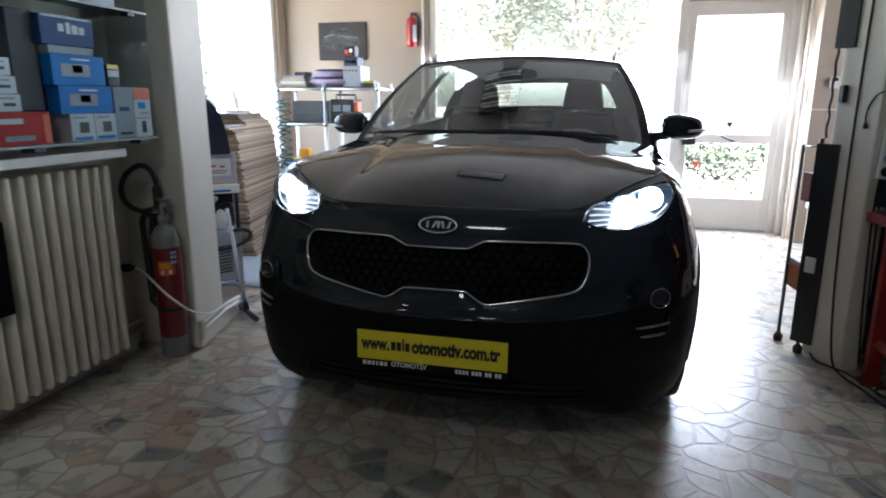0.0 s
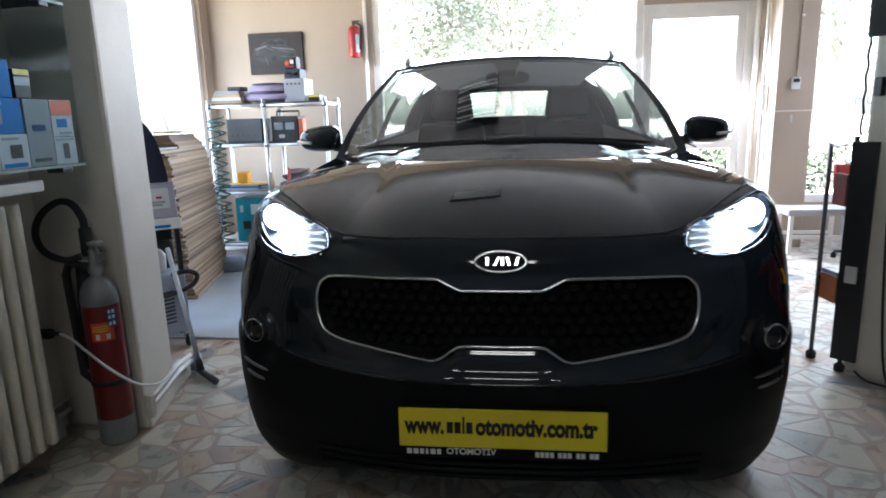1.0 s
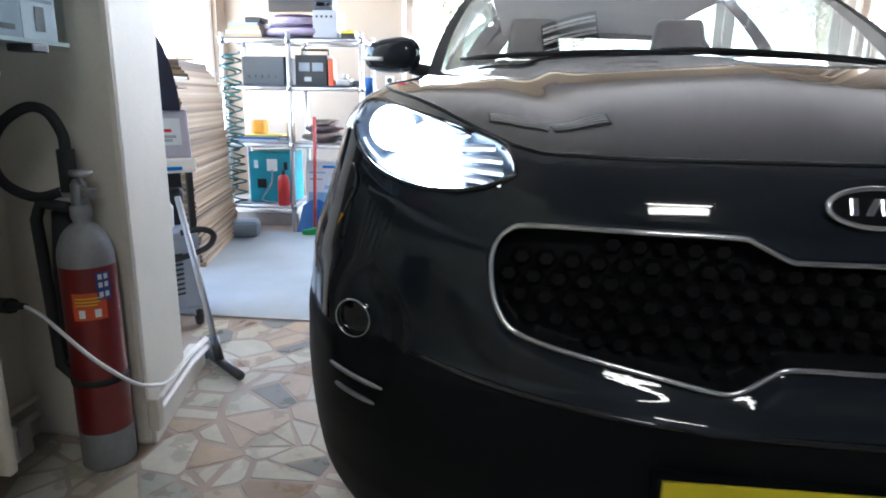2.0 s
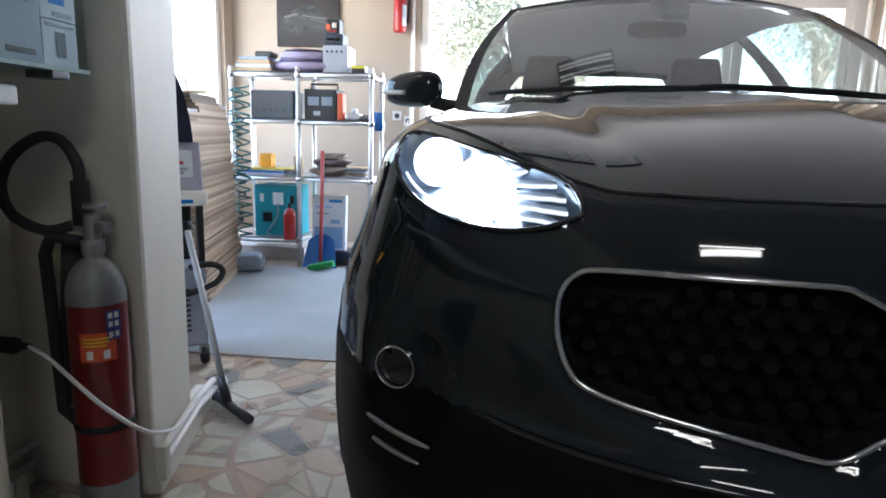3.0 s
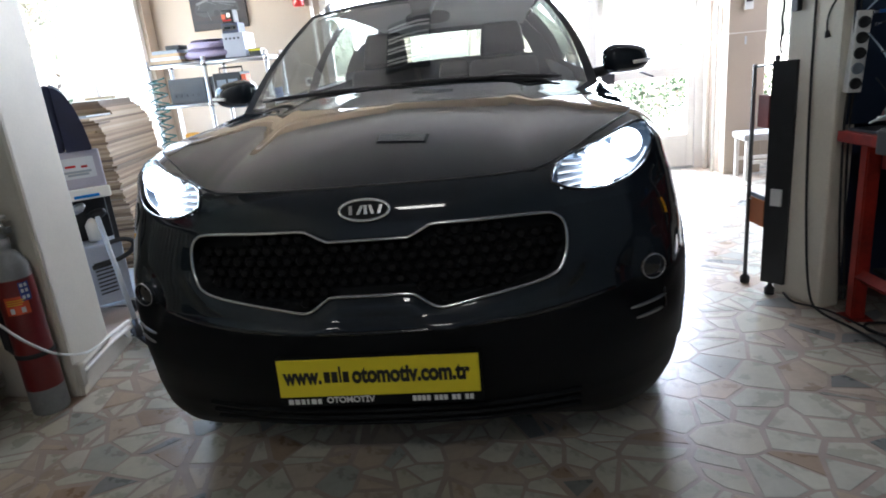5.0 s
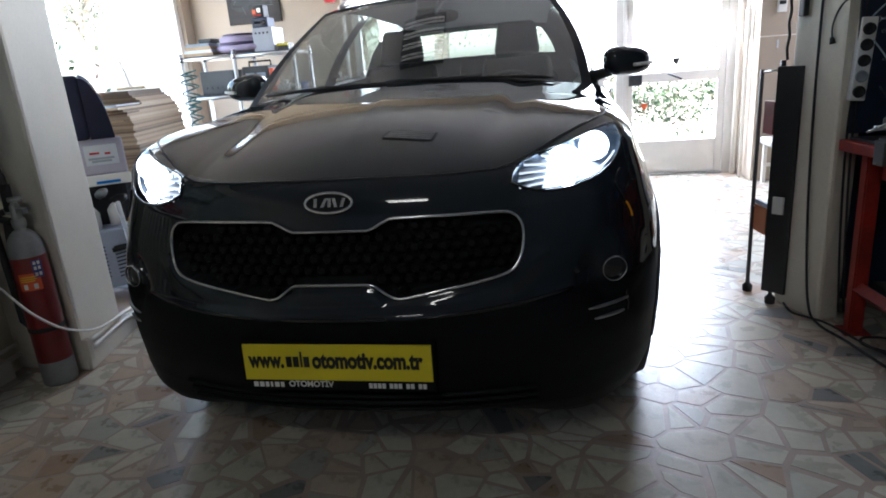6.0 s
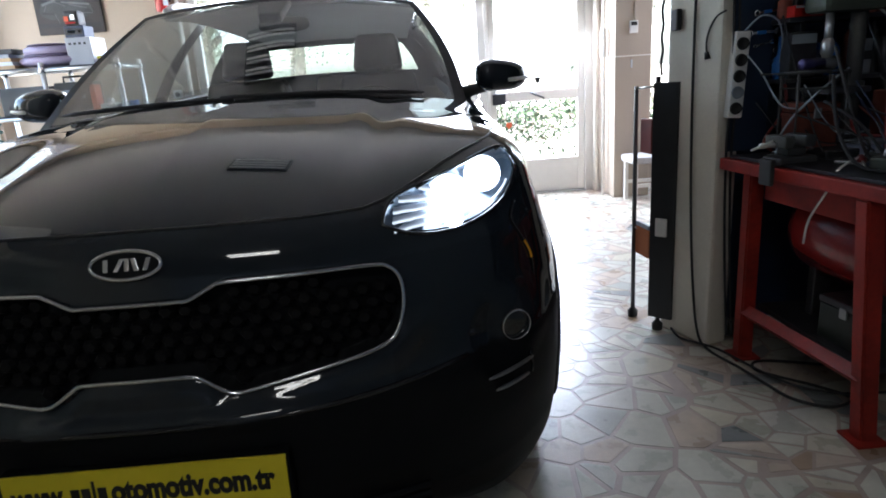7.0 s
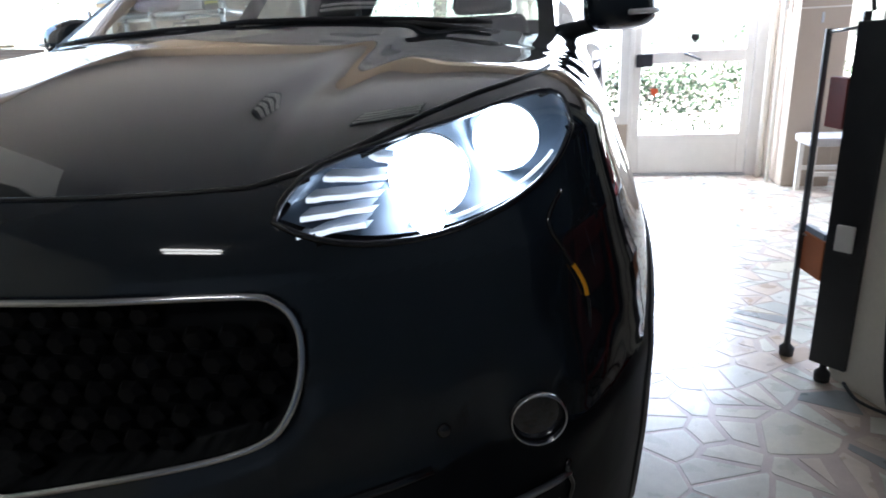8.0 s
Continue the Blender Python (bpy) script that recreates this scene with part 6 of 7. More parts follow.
tagged(part("air_hose", tube(coil, 0.006, 6), mat("dark_green_hose", (0.010, 0.06, 0.055), 0.4), None, "", True), "looser dark green coiled hose hanging beside it", "hose")
tagged(part("blue_cup", moved(lathe([(0.0, 0.0), (0.03, 0.0), (0.035, 0.13), (0.0, 0.13)], 16), pose(-1.49, 3.80, 1.01)), BLUE_PLASTIC, None, "", True), "blue plastic bottle hooked on the rack", "bottle")
pb = thing("poster_box", pose(-1.885, 3.90, 0.105, -4, 0, 0), "white carton with pale blue print standing on the crate", "box")
part("box", box(-0.13, 0.13, -0.03, 0.03, 0, 0.42, 0.006), mat("white_poster_card", (0.70, 0.74, 0.78), 0.5, vary=0.06), pb)
for x, z, w, h, m in ((0.05, 0.375, 0.10, 0.02, BLUE_CARD), (-0.04, 0.33, 0.13, 0.012, PALE_BLUE), (0.0, 0.10, 0.22, 0.16, PALE_BLUE), (-0.05, 0.28, 0.10, 0.010, GREY_CARD), (0.05, 0.22, 0.07, 0.03, PALE_BLUE)):
    part("print", box(x - w / 2, x + w / 2, -0.032, -0.0302, z - h / 2, z + h / 2, 0.0004), m, pb)
tagged(part("crate", box(-2.0, -1.60, 3.84, 4.05, 0.0, 0.104, 0.01), DARK_METAL), "low dark plastic crate on the floor", "crate")
dp = thing("dustpan", Matrix.Translation((-1.90, 3.66, 0)), "blue dustpan with a long red handle and green brush", "dustpan")
pan = grid([[(x * (1 - 0.25 * j / 6), 0.02 + 0.06 * (j / 6) + 0.03 * (1 - (x / 0.13) ** 2), 0.01 + 0.24 * j / 6 - 0.05 * (x / 0.13) ** 2 * (j / 6)) for x in (-0.13 + 0.26 * k / 12 for k in range(13))] for j in range(7)])
part("pan", pan, BLUE_PLASTIC, dp, "blue plastic pan", True)
part("handle", tube([(0.0, 0.05, 0.05), (0.01, 0.06, 0.45), (0.015, 0.07, 0.86)], 0.013, 10), mat("red_handle", (0.50, 0.07, 0.06), 0.4), dp, "long red handle", True)
part("brush", moved(box(-0.10, 0.10, -0.02, 0.02, 0, 0.05, 0.012), pose(0.035, -0.03, 0.012, 0, -14, 0)), mat("green_brush", (0.03, 0.30, 0.09), 0.8, bump=0.4), dp, "green brush")

# ---- back wall ----
pic = thing("wall_picture", Matrix.Translation((-2.34, 4.88, 1.92)), "dark canvas print of a pale car hung on the wall", "picture")
part("canvas", box(-0.28, 0.28, -0.028, -0.001, -0.20, 0.20, 0.004), mat("dark_canvas", (0.031, 0.024, 0.022), 0.7, vary=0.4, scale=5, bump=0.05), pic)
GREYS = [mat("print_grey_%s" % w, (c, c, c), 0.7, vary=0.3, scale=14) for w, c in (("pale", 0.15), ("mid", 0.045), ("deep", 0.022))]
for pts, m, d in (([(-0.17, -0.03), (-0.15, 0.02), (-0.06, 0.045), (0.10, 0.035), (0.17, 0.0), (0.18, -0.05), (0.12, -0.075), (-0.10, -0.085), (-0.16, -0.06)], 1, 0.0),
                  ([(-0.07, 0.046), (-0.03, 0.085), (0.05, 0.09), (0.11, 0.06), (0.10, 0.036)], 1, 0.0),
                  ([(-0.055, 0.049), (-0.022, 0.077), (0.025, 0.080), (0.03, 0.046)], 2, 0.001), ([(0.04, 0.045), (0.036, 0.079), (0.085, 0.056), (0.085, 0.041)], 2, 0.001),
                  ([(-0.15, 0.017), (-0.06, 0.041), (-0.05, 0.030), (-0.145, 0.002)], 0, 0.001), ([(-0.02, 0.028), (0.16, 0.006), (0.16, -0.004), (-0.02, 0.018)], 0, 0.001),
                  ([(-0.155, -0.035), (-0.07, -0.045), (-0.07, -0.055), (-0.152, -0.047)], 2, 0.001), ([(-0.19, -0.13), (0.21, -0.14), (0.21, -0.115), (-0.19, -0.105)], 2, 0.0)):
    part("print", moved(prism([(1.3 * x - 0.02, 1.3 * z + 0.03) for x, z in pts], 0, 0.002), pose(0, -0.0285 - d, 0, 90, 0, 0)), GREYS[m], pic)
for x, z, w, turn in ((-0.06, 0.045, 0.10, -24), (0.09, 0.020, 0.15, -14), (-0.12, 0.10, 0.06, 30), (0.02, 0.125, 0.07, 8), (-0.10, -0.07, 0.09, -70), (0.13, -0.035, 0.16, -4), (-0.19, 0.01, 0.05, 60)):
    part("print", moved(box(-w / 2, w / 2, -0.001, 0.001, -0.0022, 0.0022), pose(x, -0.0325, z, 0, -turn, 0)), GREYS[0], pic)
for x, z in ((-0.02, -0.05), (0.165, -0.03)):
    part("print", moved(lathe([(0.0, 0.0015), (0.028, 0.0015), (0.028, 0.0)], 20), pose(x, -0.0310, z, 90, 0, 0)), INK, pic)
wx = thing("fire_extinguisher", Matrix.Translation((-1.52, 4.80, 1.84)), "red powder fire extinguisher hung on the wall", "fire extinguisher")
part("cylinder", lathe([(0.0, 0.0), (0.05, 0.004), (0.056, 0.02), (0.056, 0.25), (0.045, 0.29), (0.016, 0.305), (0.0, 0.305)], 24), BRIGHT_RED, wx, "", True)
part("label", moved(grid([[(0.0572 * math.sin(a), -0.0572 * math.cos(a), z) for a in (0.5 + 0.9 * k / 8 for k in range(9))] for z in (0.05, 0.22)]), Matrix.Identity(4)), WHITE_CARD, wx, "pale printed label", True)
part("valve", joined(lathe([(0.0, 0.305), (0.014, 0.305), (0.014, 0.345), (0.0, 0.35)], 12), box(-0.01, 0.06, -0.008, 0.008, 0.335, 0.35, 0.002)), DARK_METAL, wx)
part("hose", tube([tuple(p) for p in smooth_loop([(0.01, 0, 0.33), (0.07, 0, 0.30), (0.075, 0, 0.20), (0.066, 0, 0.08)], False, 5)], 0.009, 8), RUBBER, wx, "", True)
part("bracket", box(-0.02, 0.02, 0.05, 0.079, 0.1, 0.25, 0.003), DARK_METAL, wx)
tagged(part("pipe", tube([(-1.415, 4.85, 0), (-1.415, 4.85, 2.62)], 0.018, 12), WHITE_FRAME, None, "", True), "cream painted upright pipe beside the window", "pipe", "pipes")
tm = thing("thermostat", Matrix.Translation((2.455, 4.43, 1.42)), "small white wall thermostat with a dark display", "thermostat")
part("case", box(-0.035, 0.035, -0.022, -0.001, -0.02, 0.08, 0.004), WHITE_PLASTIC, tm)
part("display", box(-0.026, 0.026, -0.026, -0.0225, 0.04, 0.07, 0.001), INK, tm)

cd = thing("conduit", Matrix.Translation((2.472, 4.43, 0)), "cream cable conduit on the pier above the thermostat", "conduit")
part("channel", box(-0.010, 0.010, -0.010, -0.001, 1.51, 2.94, 0.002), WALL, cd)
part("clip", box(-0.013, 0.013, -0.0115, -0.0105, 2.0, 2.02, 0.0004), WHITE_FRAME, cd)
tagged(part("trim", box(2.301, 2.619, 4.4255, 4.4295, 1.214, 1.222, 0.001), WHITE_FRAME), "thin joint strip across the wall pier", "trim", "", "structure")
tagged(part("tag", box(2.437, 2.452, 4.426, 4.4295, 1.12, 1.185, 0.001), WHITE_CARD), "small white paper tag on the pier", "tag")
cover = thing("pipe_cover", Matrix.Translation((2.262, 4.62, 1.22)), "white sleeve round the upright heating pipe", "pipe cover")
part("sleeve", lathe([(0.0175, 0.0), (0.024, 0.002), (0.025, 0.012), (0.025, 0.23), (0.024, 0.24), (0.0175, 0.242)], 16), WHITE_PLASTIC, cover, "", True)
# faint letters on the annex window, too pale to read, and the tree behind it
for k in range(5):
    sign = thing("window_lettering", Matrix.Translation((3.09 + 0.105 * k, 4.915, 1.26)), "pale worn letter stroke stuck on the annex window", "lettering", "window lettering")
    part("bar", box(0, 0.014, 0.0, 0.002, 0, 0.10, 0.0004), GREY_CARD, sign)
    part("bar", box(0.016, 0.062, 0.0, 0.002, (0.086, 0.043, 0.0)[k % 3], (0.10, 0.057, 0.014)[k % 3], 0.0004), GREY_CARD, sign)

# ---- the folding panel by the pillar, stool, chair and box in the annex ----
gp = thing("folding_gate", Matrix.Identity(4), "black and grey steel folding gate leaf on small castors", "gate")
part("grey_post", box(1.514, 1.530, 1.708, 1.726, 0.045, 1.07, 0.003), mat("grey_steel_post", (0.045, 0.045, 0.048), 0.45, metal=0.4, vary=0.2), gp, "dark grey steel post")
part("black_board", prism([(1.537, 1.565), (1.612, 1.490), (1.625, 1.500), (1.560, 1.585)], 0.06, 1.085, 0.004), BLACK_PLASTIC, gp, "wide black steel board")
for z in (1.06, 0.44):
    part("link_bar", tube([(1.524, 1.715, z), (1.556, 1.575, z + 0.01)], 0.005, 8), STEEL, gp, "", True)
part("latch", moved(box(-0.025, 0.025, -0.014, 0.0, 0.44, 0.52, 0.005), pose(1.575, 1.527, 0, 0, 0, -45)), WHITE_PLASTIC, gp, "pale latch box")
for x, y in ((1.523, 1.717), (1.575, 1.545)):
    part("castor", lathe([(0.0, 0.0), (0.022, 0.002), (0.024, 0.03), (0.010, 0.045), (0.010, 0.065), (0.0, 0.065)], 14), RUBBER, gp, "", True).location = (x, y, 0)
part("red_plate", prism([(1.527, 1.672), (1.539, 1.578), (1.566, 1.582), (1.554, 1.676)], 0.79, 0.935, 0.003), mat("dull_red_plate", (0.20, 0.028, 0.022), 0.55, vary=0.2), gp, "dull red box between post and board")
part("orange_plate", prism([(1.524, 1.702), (1.539, 1.578), (1.566, 1.582), (1.551, 1.706)], 0.325, 0.452, 0.003), mat("orange_cardboard", (0.40, 0.12, 0.035), 0.8, vary=0.15), gp, "orange-brown carton between post and board")
part("pale_plate", prism([(1.525, 1.70), (1.538, 1.582), (1.552, 1.585), (1.539, 1.703)], 0.455, 0.475, 0.002), GREY_CARD, gp, "pale ledge between post and board")
part("upper_board", prism([(1.555, 1.568), (1.618, 1.497), (1.628, 1.503), (1.575, 1.592)], 1.53, 2.94, 0.004), BLACK_PLASTIC, gp, "black steel board of the upper leaf")
part("top_hook", box(1.55, 1.57, 1.562, 1.580, 1.06, 1.11, 0.004), DARK_METAL, gp)

st = thing("stool", Matrix.Translation((2.60, 4.22, 0)), "low white stool with a grey padded seat", "stool")
part("seat", box(-0.26, 0.26, -0.15, 0.15, 0.34, 0.40, 0.02), mat("grey_vinyl", (0.42, 0.41, 0.40), 0.5), st, "grey padded seat")
for x in (-0.22, 0.22):
    for y in (-0.12, 0.12):
        part("leg", box(x - 0.016, x + 0.016, y - 0.016, y + 0.016, 0, 0.34, 0.004), WHITE_FRAME, st)
for y in (-0.12, 0.12):
    part("stretcher", box(-0.21, 0.21, y - 0.01, y + 0.01, 0.14, 0.17, 0.003), WHITE_FRAME, st)
chair = thing("office_chair", Matrix.Translation((2.91, 3.85, 0)), "red upholstered office chair on a steel foot", "chair")
RED_CLOTH = mat("red_upholstery", (0.24, 0.026, 0.022), 0.85, vary=0.15, bump=0.3)
part("seat", box(-0.24, 0.24, -0.23, 0.23, 0.46, 0.53, 0.03), RED_CLOTH, chair)
part("backrest", moved(box(-0.22, 0.22, -0.03, 0.03, 0, 0.215, 0.025), pose(0, 0.24, 0.56, -8, 0, 0)), RED_CLOTH, chair)
part("back_bar", box(-0.025, 0.025, 0.235, 0.25, 0.48, 0.66, 0.004), DARK_METAL, chair)
part("column", tube([(0, 0, 0.08), (0, 0, 0.46)], 0.025, 12), STEEL, chair, "", True)
for k in range(5):
    a = k * math.tau / 5
    part("foot_arm", tube([(0, 0, 0.09), (0.26 * math.cos(a), 0.26 * math.sin(a), 0.055)], 0.018, 8, taper=[1, 0.7]), DARK_METAL, chair, "", True)
    part("castor", lathe([(0.0, 0.0), (0.02, 0.002), (0.022, 0.025), (0.012, 0.05), (0.0, 0.05)], 10), RUBBER, chair, "", True).location = (0.26 * math.cos(a), 0.26 * math.sin(a), 0)
cab = thing("cabinet", Matrix.Translation((3.35, 4.45, 0)), "grey metal cabinet below the annex window", "cabinet")
part("body", box(-0.30, 0.30, -0.2, 0.2, 0.05, 0.75, 0.01), GREY_ENAMEL, cab)
for x in (-0.15, 0.15):
    d = part("door", box(x - 0.135, x + 0.135, -0.216, -0.2, 0.08, 0.72, 0.003), GREY_ENAMEL, cab)
    part("handle", box(x * 0.2 - 0.01, x * 0.2 + 0.01, -0.235, -0.216, 0.36, 0.46, 0.004), STEEL, d)
part("plinth", box(-0.28, 0.28, -0.18, 0.18, 0, 0.05), DARK_METAL, cab)

# ---- workbench and its clutter ----
def bench_edge(f):
    return Vector((1.70 + 0.14 * f, 1.30 - 0.95 * f, 0))


wb = thing("workbench", Matrix.Identity(4), "sturdy worn red steel workbench with a lower shelf", "workbench")
top = prism([tuple(bench_edge(0)[:2]), tuple(bench_edge(1)[:2]), (2.42, 0.44), (2.42, 1.32)], 0.755, 0.80, 0.006)
part("tabletop", top, RED_BENCH, wb, "red steel top frame")
part("top_plate", prism([(1.725, 1.27), (1.855, 0.38), (2.40, 0.46), (2.40, 1.30)], 0.801, 0.812, 0.002), DARK_METAL, wb, "dark worn top plate")
for (bx, by), (tx, ty) in (((1.86, 0.61), (1.83, 0.66)), ((1.80, 1.225), (1.785, 1.20)), ((2.38, 0.61), (2.36, 0.64)), ((2.38, 1.25), (2.36, 1.2))):
    leg = bmesh.new()
    lo = [(-0.028, -0.028), (0.028, -0.028), (0.028, 0.028), (-0.028, 0.028)]
    a = [leg.verts.new((bx + x, by + y, 0.006)) for x, y in lo]
    b = [leg.verts.new((tx + x, ty + y, 0.755)) for x, y in lo]
    leg.faces.new(a[::-1])
    leg.faces.new(b)
    for k in range(4):
        leg.faces.new((a[k], a[(k + 1) % 4], b[(k + 1) % 4], b[k]))
    bmesh.ops.bevel(leg, geom=leg.edges[:], offset=0.006, segments=2, affect="EDGES")
    part("leg", leg, RED_BENCH, wb)
    part("foot_plate", box(bx - 0.05, bx + 0.05, by - 0.05, by + 0.05, 0, 0.008, 0.002), RED_BENCH, wb)
part("shelf_rail", tube([(1.85, 0.62, 0.20), (1.795, 1.22, 0.20)], 0.030, 4), RED_BENCH, wb)
part("shelf_rail", tube([(2.37, 0.62, 0.20), (2.37, 1.24, 0.20)], 0.030, 4), RED_BENCH, wb)
part("lower_shelf", box(1.85, 2.36, 0.64, 1.22, 0.205, 0.225, 0.003), DARK_METAL, wb, "dark lower shelf plate")
part("apron", prism([(1.80, 1.15), (1.845, 0.70), (1.86, 0.70), (1.815, 1.15)], 0.66, 0.755, 0.003), RED_BENCH, wb)
tank = thing("air_tank", pose(2.06, 0.93, 0.545), "red lacquered steel tank under the bench top", "tank")
part("shell", moved(lathe([(0.0, -0.28), (0.10, -0.265), (0.15, -0.225), (0.165, -0.18), (0.165, 0.18), (0.15, 0.225), (0.10, 0.265), (0.0, 0.28)], 28), pose(0, 0, 0, 90, 0, 4)), mat("dark_red_lacquer", (0.28, 0.02, 0.02), 0.25, vary=0.2, coat=0.4), tank, "", True)
for y in (-0.15, 0.15):
    part("cradle", box(-0.10, 0.10, y - 0.02, y + 0.02, -0.319, -0.10, 0.006), DARK_METAL, tank)
crate = thing("equipment_case", pose(1.96, 0.80, 0.2255, 0, 0, 6), "dark green metal equipment case on the lower shelf", "case")
part("body", box(-0.07, 0.07, -0.11, 0.11, 0, 0.125, 0.006), mat("dark_green_enamel", (0.014, 0.022, 0.016), 0.4, vary=0.3), crate)
part("lid", box(-0.073, 0.073, -0.113, 0.113, 0.126, 0.15, 0.006), DARK_METAL, crate)
part("handle", tube([(-0.0, -0.04, 0.15), (0.0, -0.04, 0.172), (0.0, 0.04, 0.172), (0.0, 0.04, 0.15)], 0.006, 8), RUBBER, crate, "", True)
part("latch", box(-0.078, -0.0705, -0.015, 0.015, 0.10, 0.135, 0.002), STEEL, crate)
tagged(part("tool_case", box(2.24, 2.35, 0.70, 1.15, 0.226, 0.46, 0.012), BLACK_PLASTIC), "black plastic tool case on the lower shelf", "tool case")
tagged(part("panel_board", box(1.86, 2.05, 1.42, 1.445, 0.815, 2.2, 0.004), mat("blue_board", (0.007, 0.013, 0.030), 0.5, vary=0.25, scale=6)), "dark blue painted tool board behind the bench", "tool board")
tagged(part("panel_board", box(1.735, 1.90, 1.345, 1.375, 0.813, 1.55, 0.004), mat("blue_board_near", (0.008, 0.020, 0.048), 0.5, vary=0.25, scale=6)), "dark blue painted board beside the pillar", "tool board")
ps = thing("power_strip", pose(1.752, 1.335, 0.945, 0, 3, 0), "white power strip with round sockets screwed upright to the board", "power strip")
part("case", box(-0.028, 0.028, -0.03, 0.008, 0, 0.31, 0.006), WHITE_PLASTIC, ps)
for k in range(5):
    part("socket", moved(lathe([(0.0, 0.004), (0.016, 0.004), (0.021, 0.009), (0.023, 0.0)], 18), pose(0, -0.030, 0.035 + 0.058 * k, 90, 0, 0)), INK if k != 1 else GREY_CARD, ps, "", True)
RUST = mat("rusty_red_metal", (0.16, 0.035, 0.018), 0.6, vary=0.4, scale=14, bump=0.2)
OLIVE = mat("olive_enamel", (0.055, 0.065, 0.05), 0.45, vary=0.25)
CAST = mat("grey_cast_iron", (0.055, 0.055, 0.053), 0.55, metal=0.3, vary=0.25, scale=16, bump=0.2)

vs = thing("vise", pose(1.775, 1.02, 0.8005, 0, 0, 8), "grey cast iron vise clamped on the bench edge", "vise")
part("base", box(-0.04, 0.10, -0.045, 0.045, 0.012, 0.035, 0.006), CAST, vs)
part("clamp", box(-0.062, -0.045, -0.03, 0.03, -0.06, 0.03, 0.006), CAST, vs)
part("neck", box(0.0, 0.07, -0.028, 0.028, 0.035, 0.065, 0.008), CAST, vs)
part("jaw", box(0.045, 0.085, -0.05, 0.05, 0.065, 0.105, 0.006), CAST, vs)
part("jaw", box(-0.03, 0.005, -0.05, 0.05, 0.065, 0.105, 0.006), CAST, vs)
part("screw", tube([(-0.085, 0, 0.075), (0.05, 0, 0.075)], 0.009, 10), STEEL, vs, "", True)
part("handle", tube([(-0.078, -0.05, 0.095), (-0.078, 0.05, 0.055)], 0.0045, 8), STEEL, vs, "", True)

dr = thing("drill_press", Matrix.Translation((2.05, 1.10, 0.812)), "bench drill press with olive head and steel column", "drill press")
part("base", box(-0.12, 0.08, -0.08, 0.08, 0, 0.03, 0.008), DARK_METAL, dr)
part("column", tube([(0, 0, 0.03), (0, 0, 0.70)], 0.025, 14), CAST, dr, "", True)
part("table", box(-0.13, 0.02, -0.07, 0.07, 0.215, 0.235, 0.005), DARK_METAL, dr)
part("collar", lathe([(0.026, 0.19), (0.036, 0.192), (0.036, 0.25), (0.026, 0.252)], 16), CAST, dr, "", True)
part("head", box(-0.16, 0.06, -0.06, 0.06, 0.475, 0.62, 0.02), OLIVE, dr, "olive enamelled head")
part("motor", moved(lathe([(0.0, -0.07), (0.045, -0.068), (0.05, -0.05), (0.05, 0.05), (0.045, 0.068), (0.0, 0.07)], 18), pose(0.08, 0.0, 0.56)), DARK_METAL, dr, "", True)
part("spindle", tube([(-0.10, 0, 0.36), (-0.10, 0, 0.48)], 0.014, 10), STEEL, dr, "", True)
part("chuck", lathe([(0.0, 0.33), (0.012, 0.33), (0.021, 0.35), (0.021, 0.38), (0.014, 0.395), (0.0, 0.395)], 14), STEEL, dr, "", True).location = (-0.10, 0, 0)
ringpts = [(0.066 + 0.02 * math.cos(k * math.tau / 16), -0.07, 0.44 + 0.02 * math.sin(k * math.tau / 16)) for k in range(16)]
part("feed_ring", tube(ringpts, 0.005, 6, True), STEEL, dr, "", True)
part("feed_shaft", tube([(0.066, -0.07, 0.44), (0.04, 0.0, 0.50)], 0.006, 8), STEEL, dr, "", True)

tb = thing("toolbox", pose(1.955, 1.17, 0.812, 0, 0, -6), "rusty red metal toolbox on the bench", "toolbox")
part("body", box(-0.075, 0.075, -0.05, 0.05, 0, 0.15, 0.008), RUST, tb)
part("lid", box(-0.078, 0.078, -0.053, 0.053, 0.151, 0.185, 0.01), RUST, tb)
part("handle", tube([(-0.03, 0, 0.185), (-0.03, 0, 0.205), (0.03, 0, 0.205), (0.03, 0, 0.185)], 0.005, 8), DARK_METAL, tb, "", True)
part("latch", box(-0.012, 0.012, -0.058, -0.05, 0.13, 0.165, 0.002), STEEL, tb)

rk = thing("wire_rack", pose(1.90, 1.09, 0.812), "small steel wire rack standing on the bench", "rack")
for y in (-0.05, 0.05):
    for z, x0, x1 in ((0.290, -0.15, 0.10), (0.238, -0.08, 0.12)):
        part("rail", tube([(x0, y, z), (x1, y, z - 0.006)], 0.004, 6), CAST, rk, "", True)
    for x in (-0.075, 0.095):
        part("post", tube([(x, y, 0), (x, y, 0.292)], 0.004, 6), CAST, rk, "", True)
for k in range(7):
    part("rung", tube([(-0.07 + 0.026 * k, -0.05, 0.292), (-0.07 + 0.026 * k, 0.05, 0.292)], 0.0025, 6), CAST, rk, "", True)
tc = thing("torch", pose(1.905, 1.09, 1.1275, 0, 90, 12), "violet and silver hand torch lying on the wire rack", "torch")
part("barrel", lathe([(0.0, -0.055), (0.016, -0.055), (0.018, -0.05), (0.018, 0.03), (0.0, 0.03)], 16), mat("violet_anodised", (0.06, 0.05, 0.16), 0.3, metal=0.5), tc, "", True)
part("head", lathe([(0.018, 0.03), (0.0225, 0.045), (0.0225, 0.075), (0.018, 0.08), (0.0, 0.08)], 16), STEEL, tc, "", True)

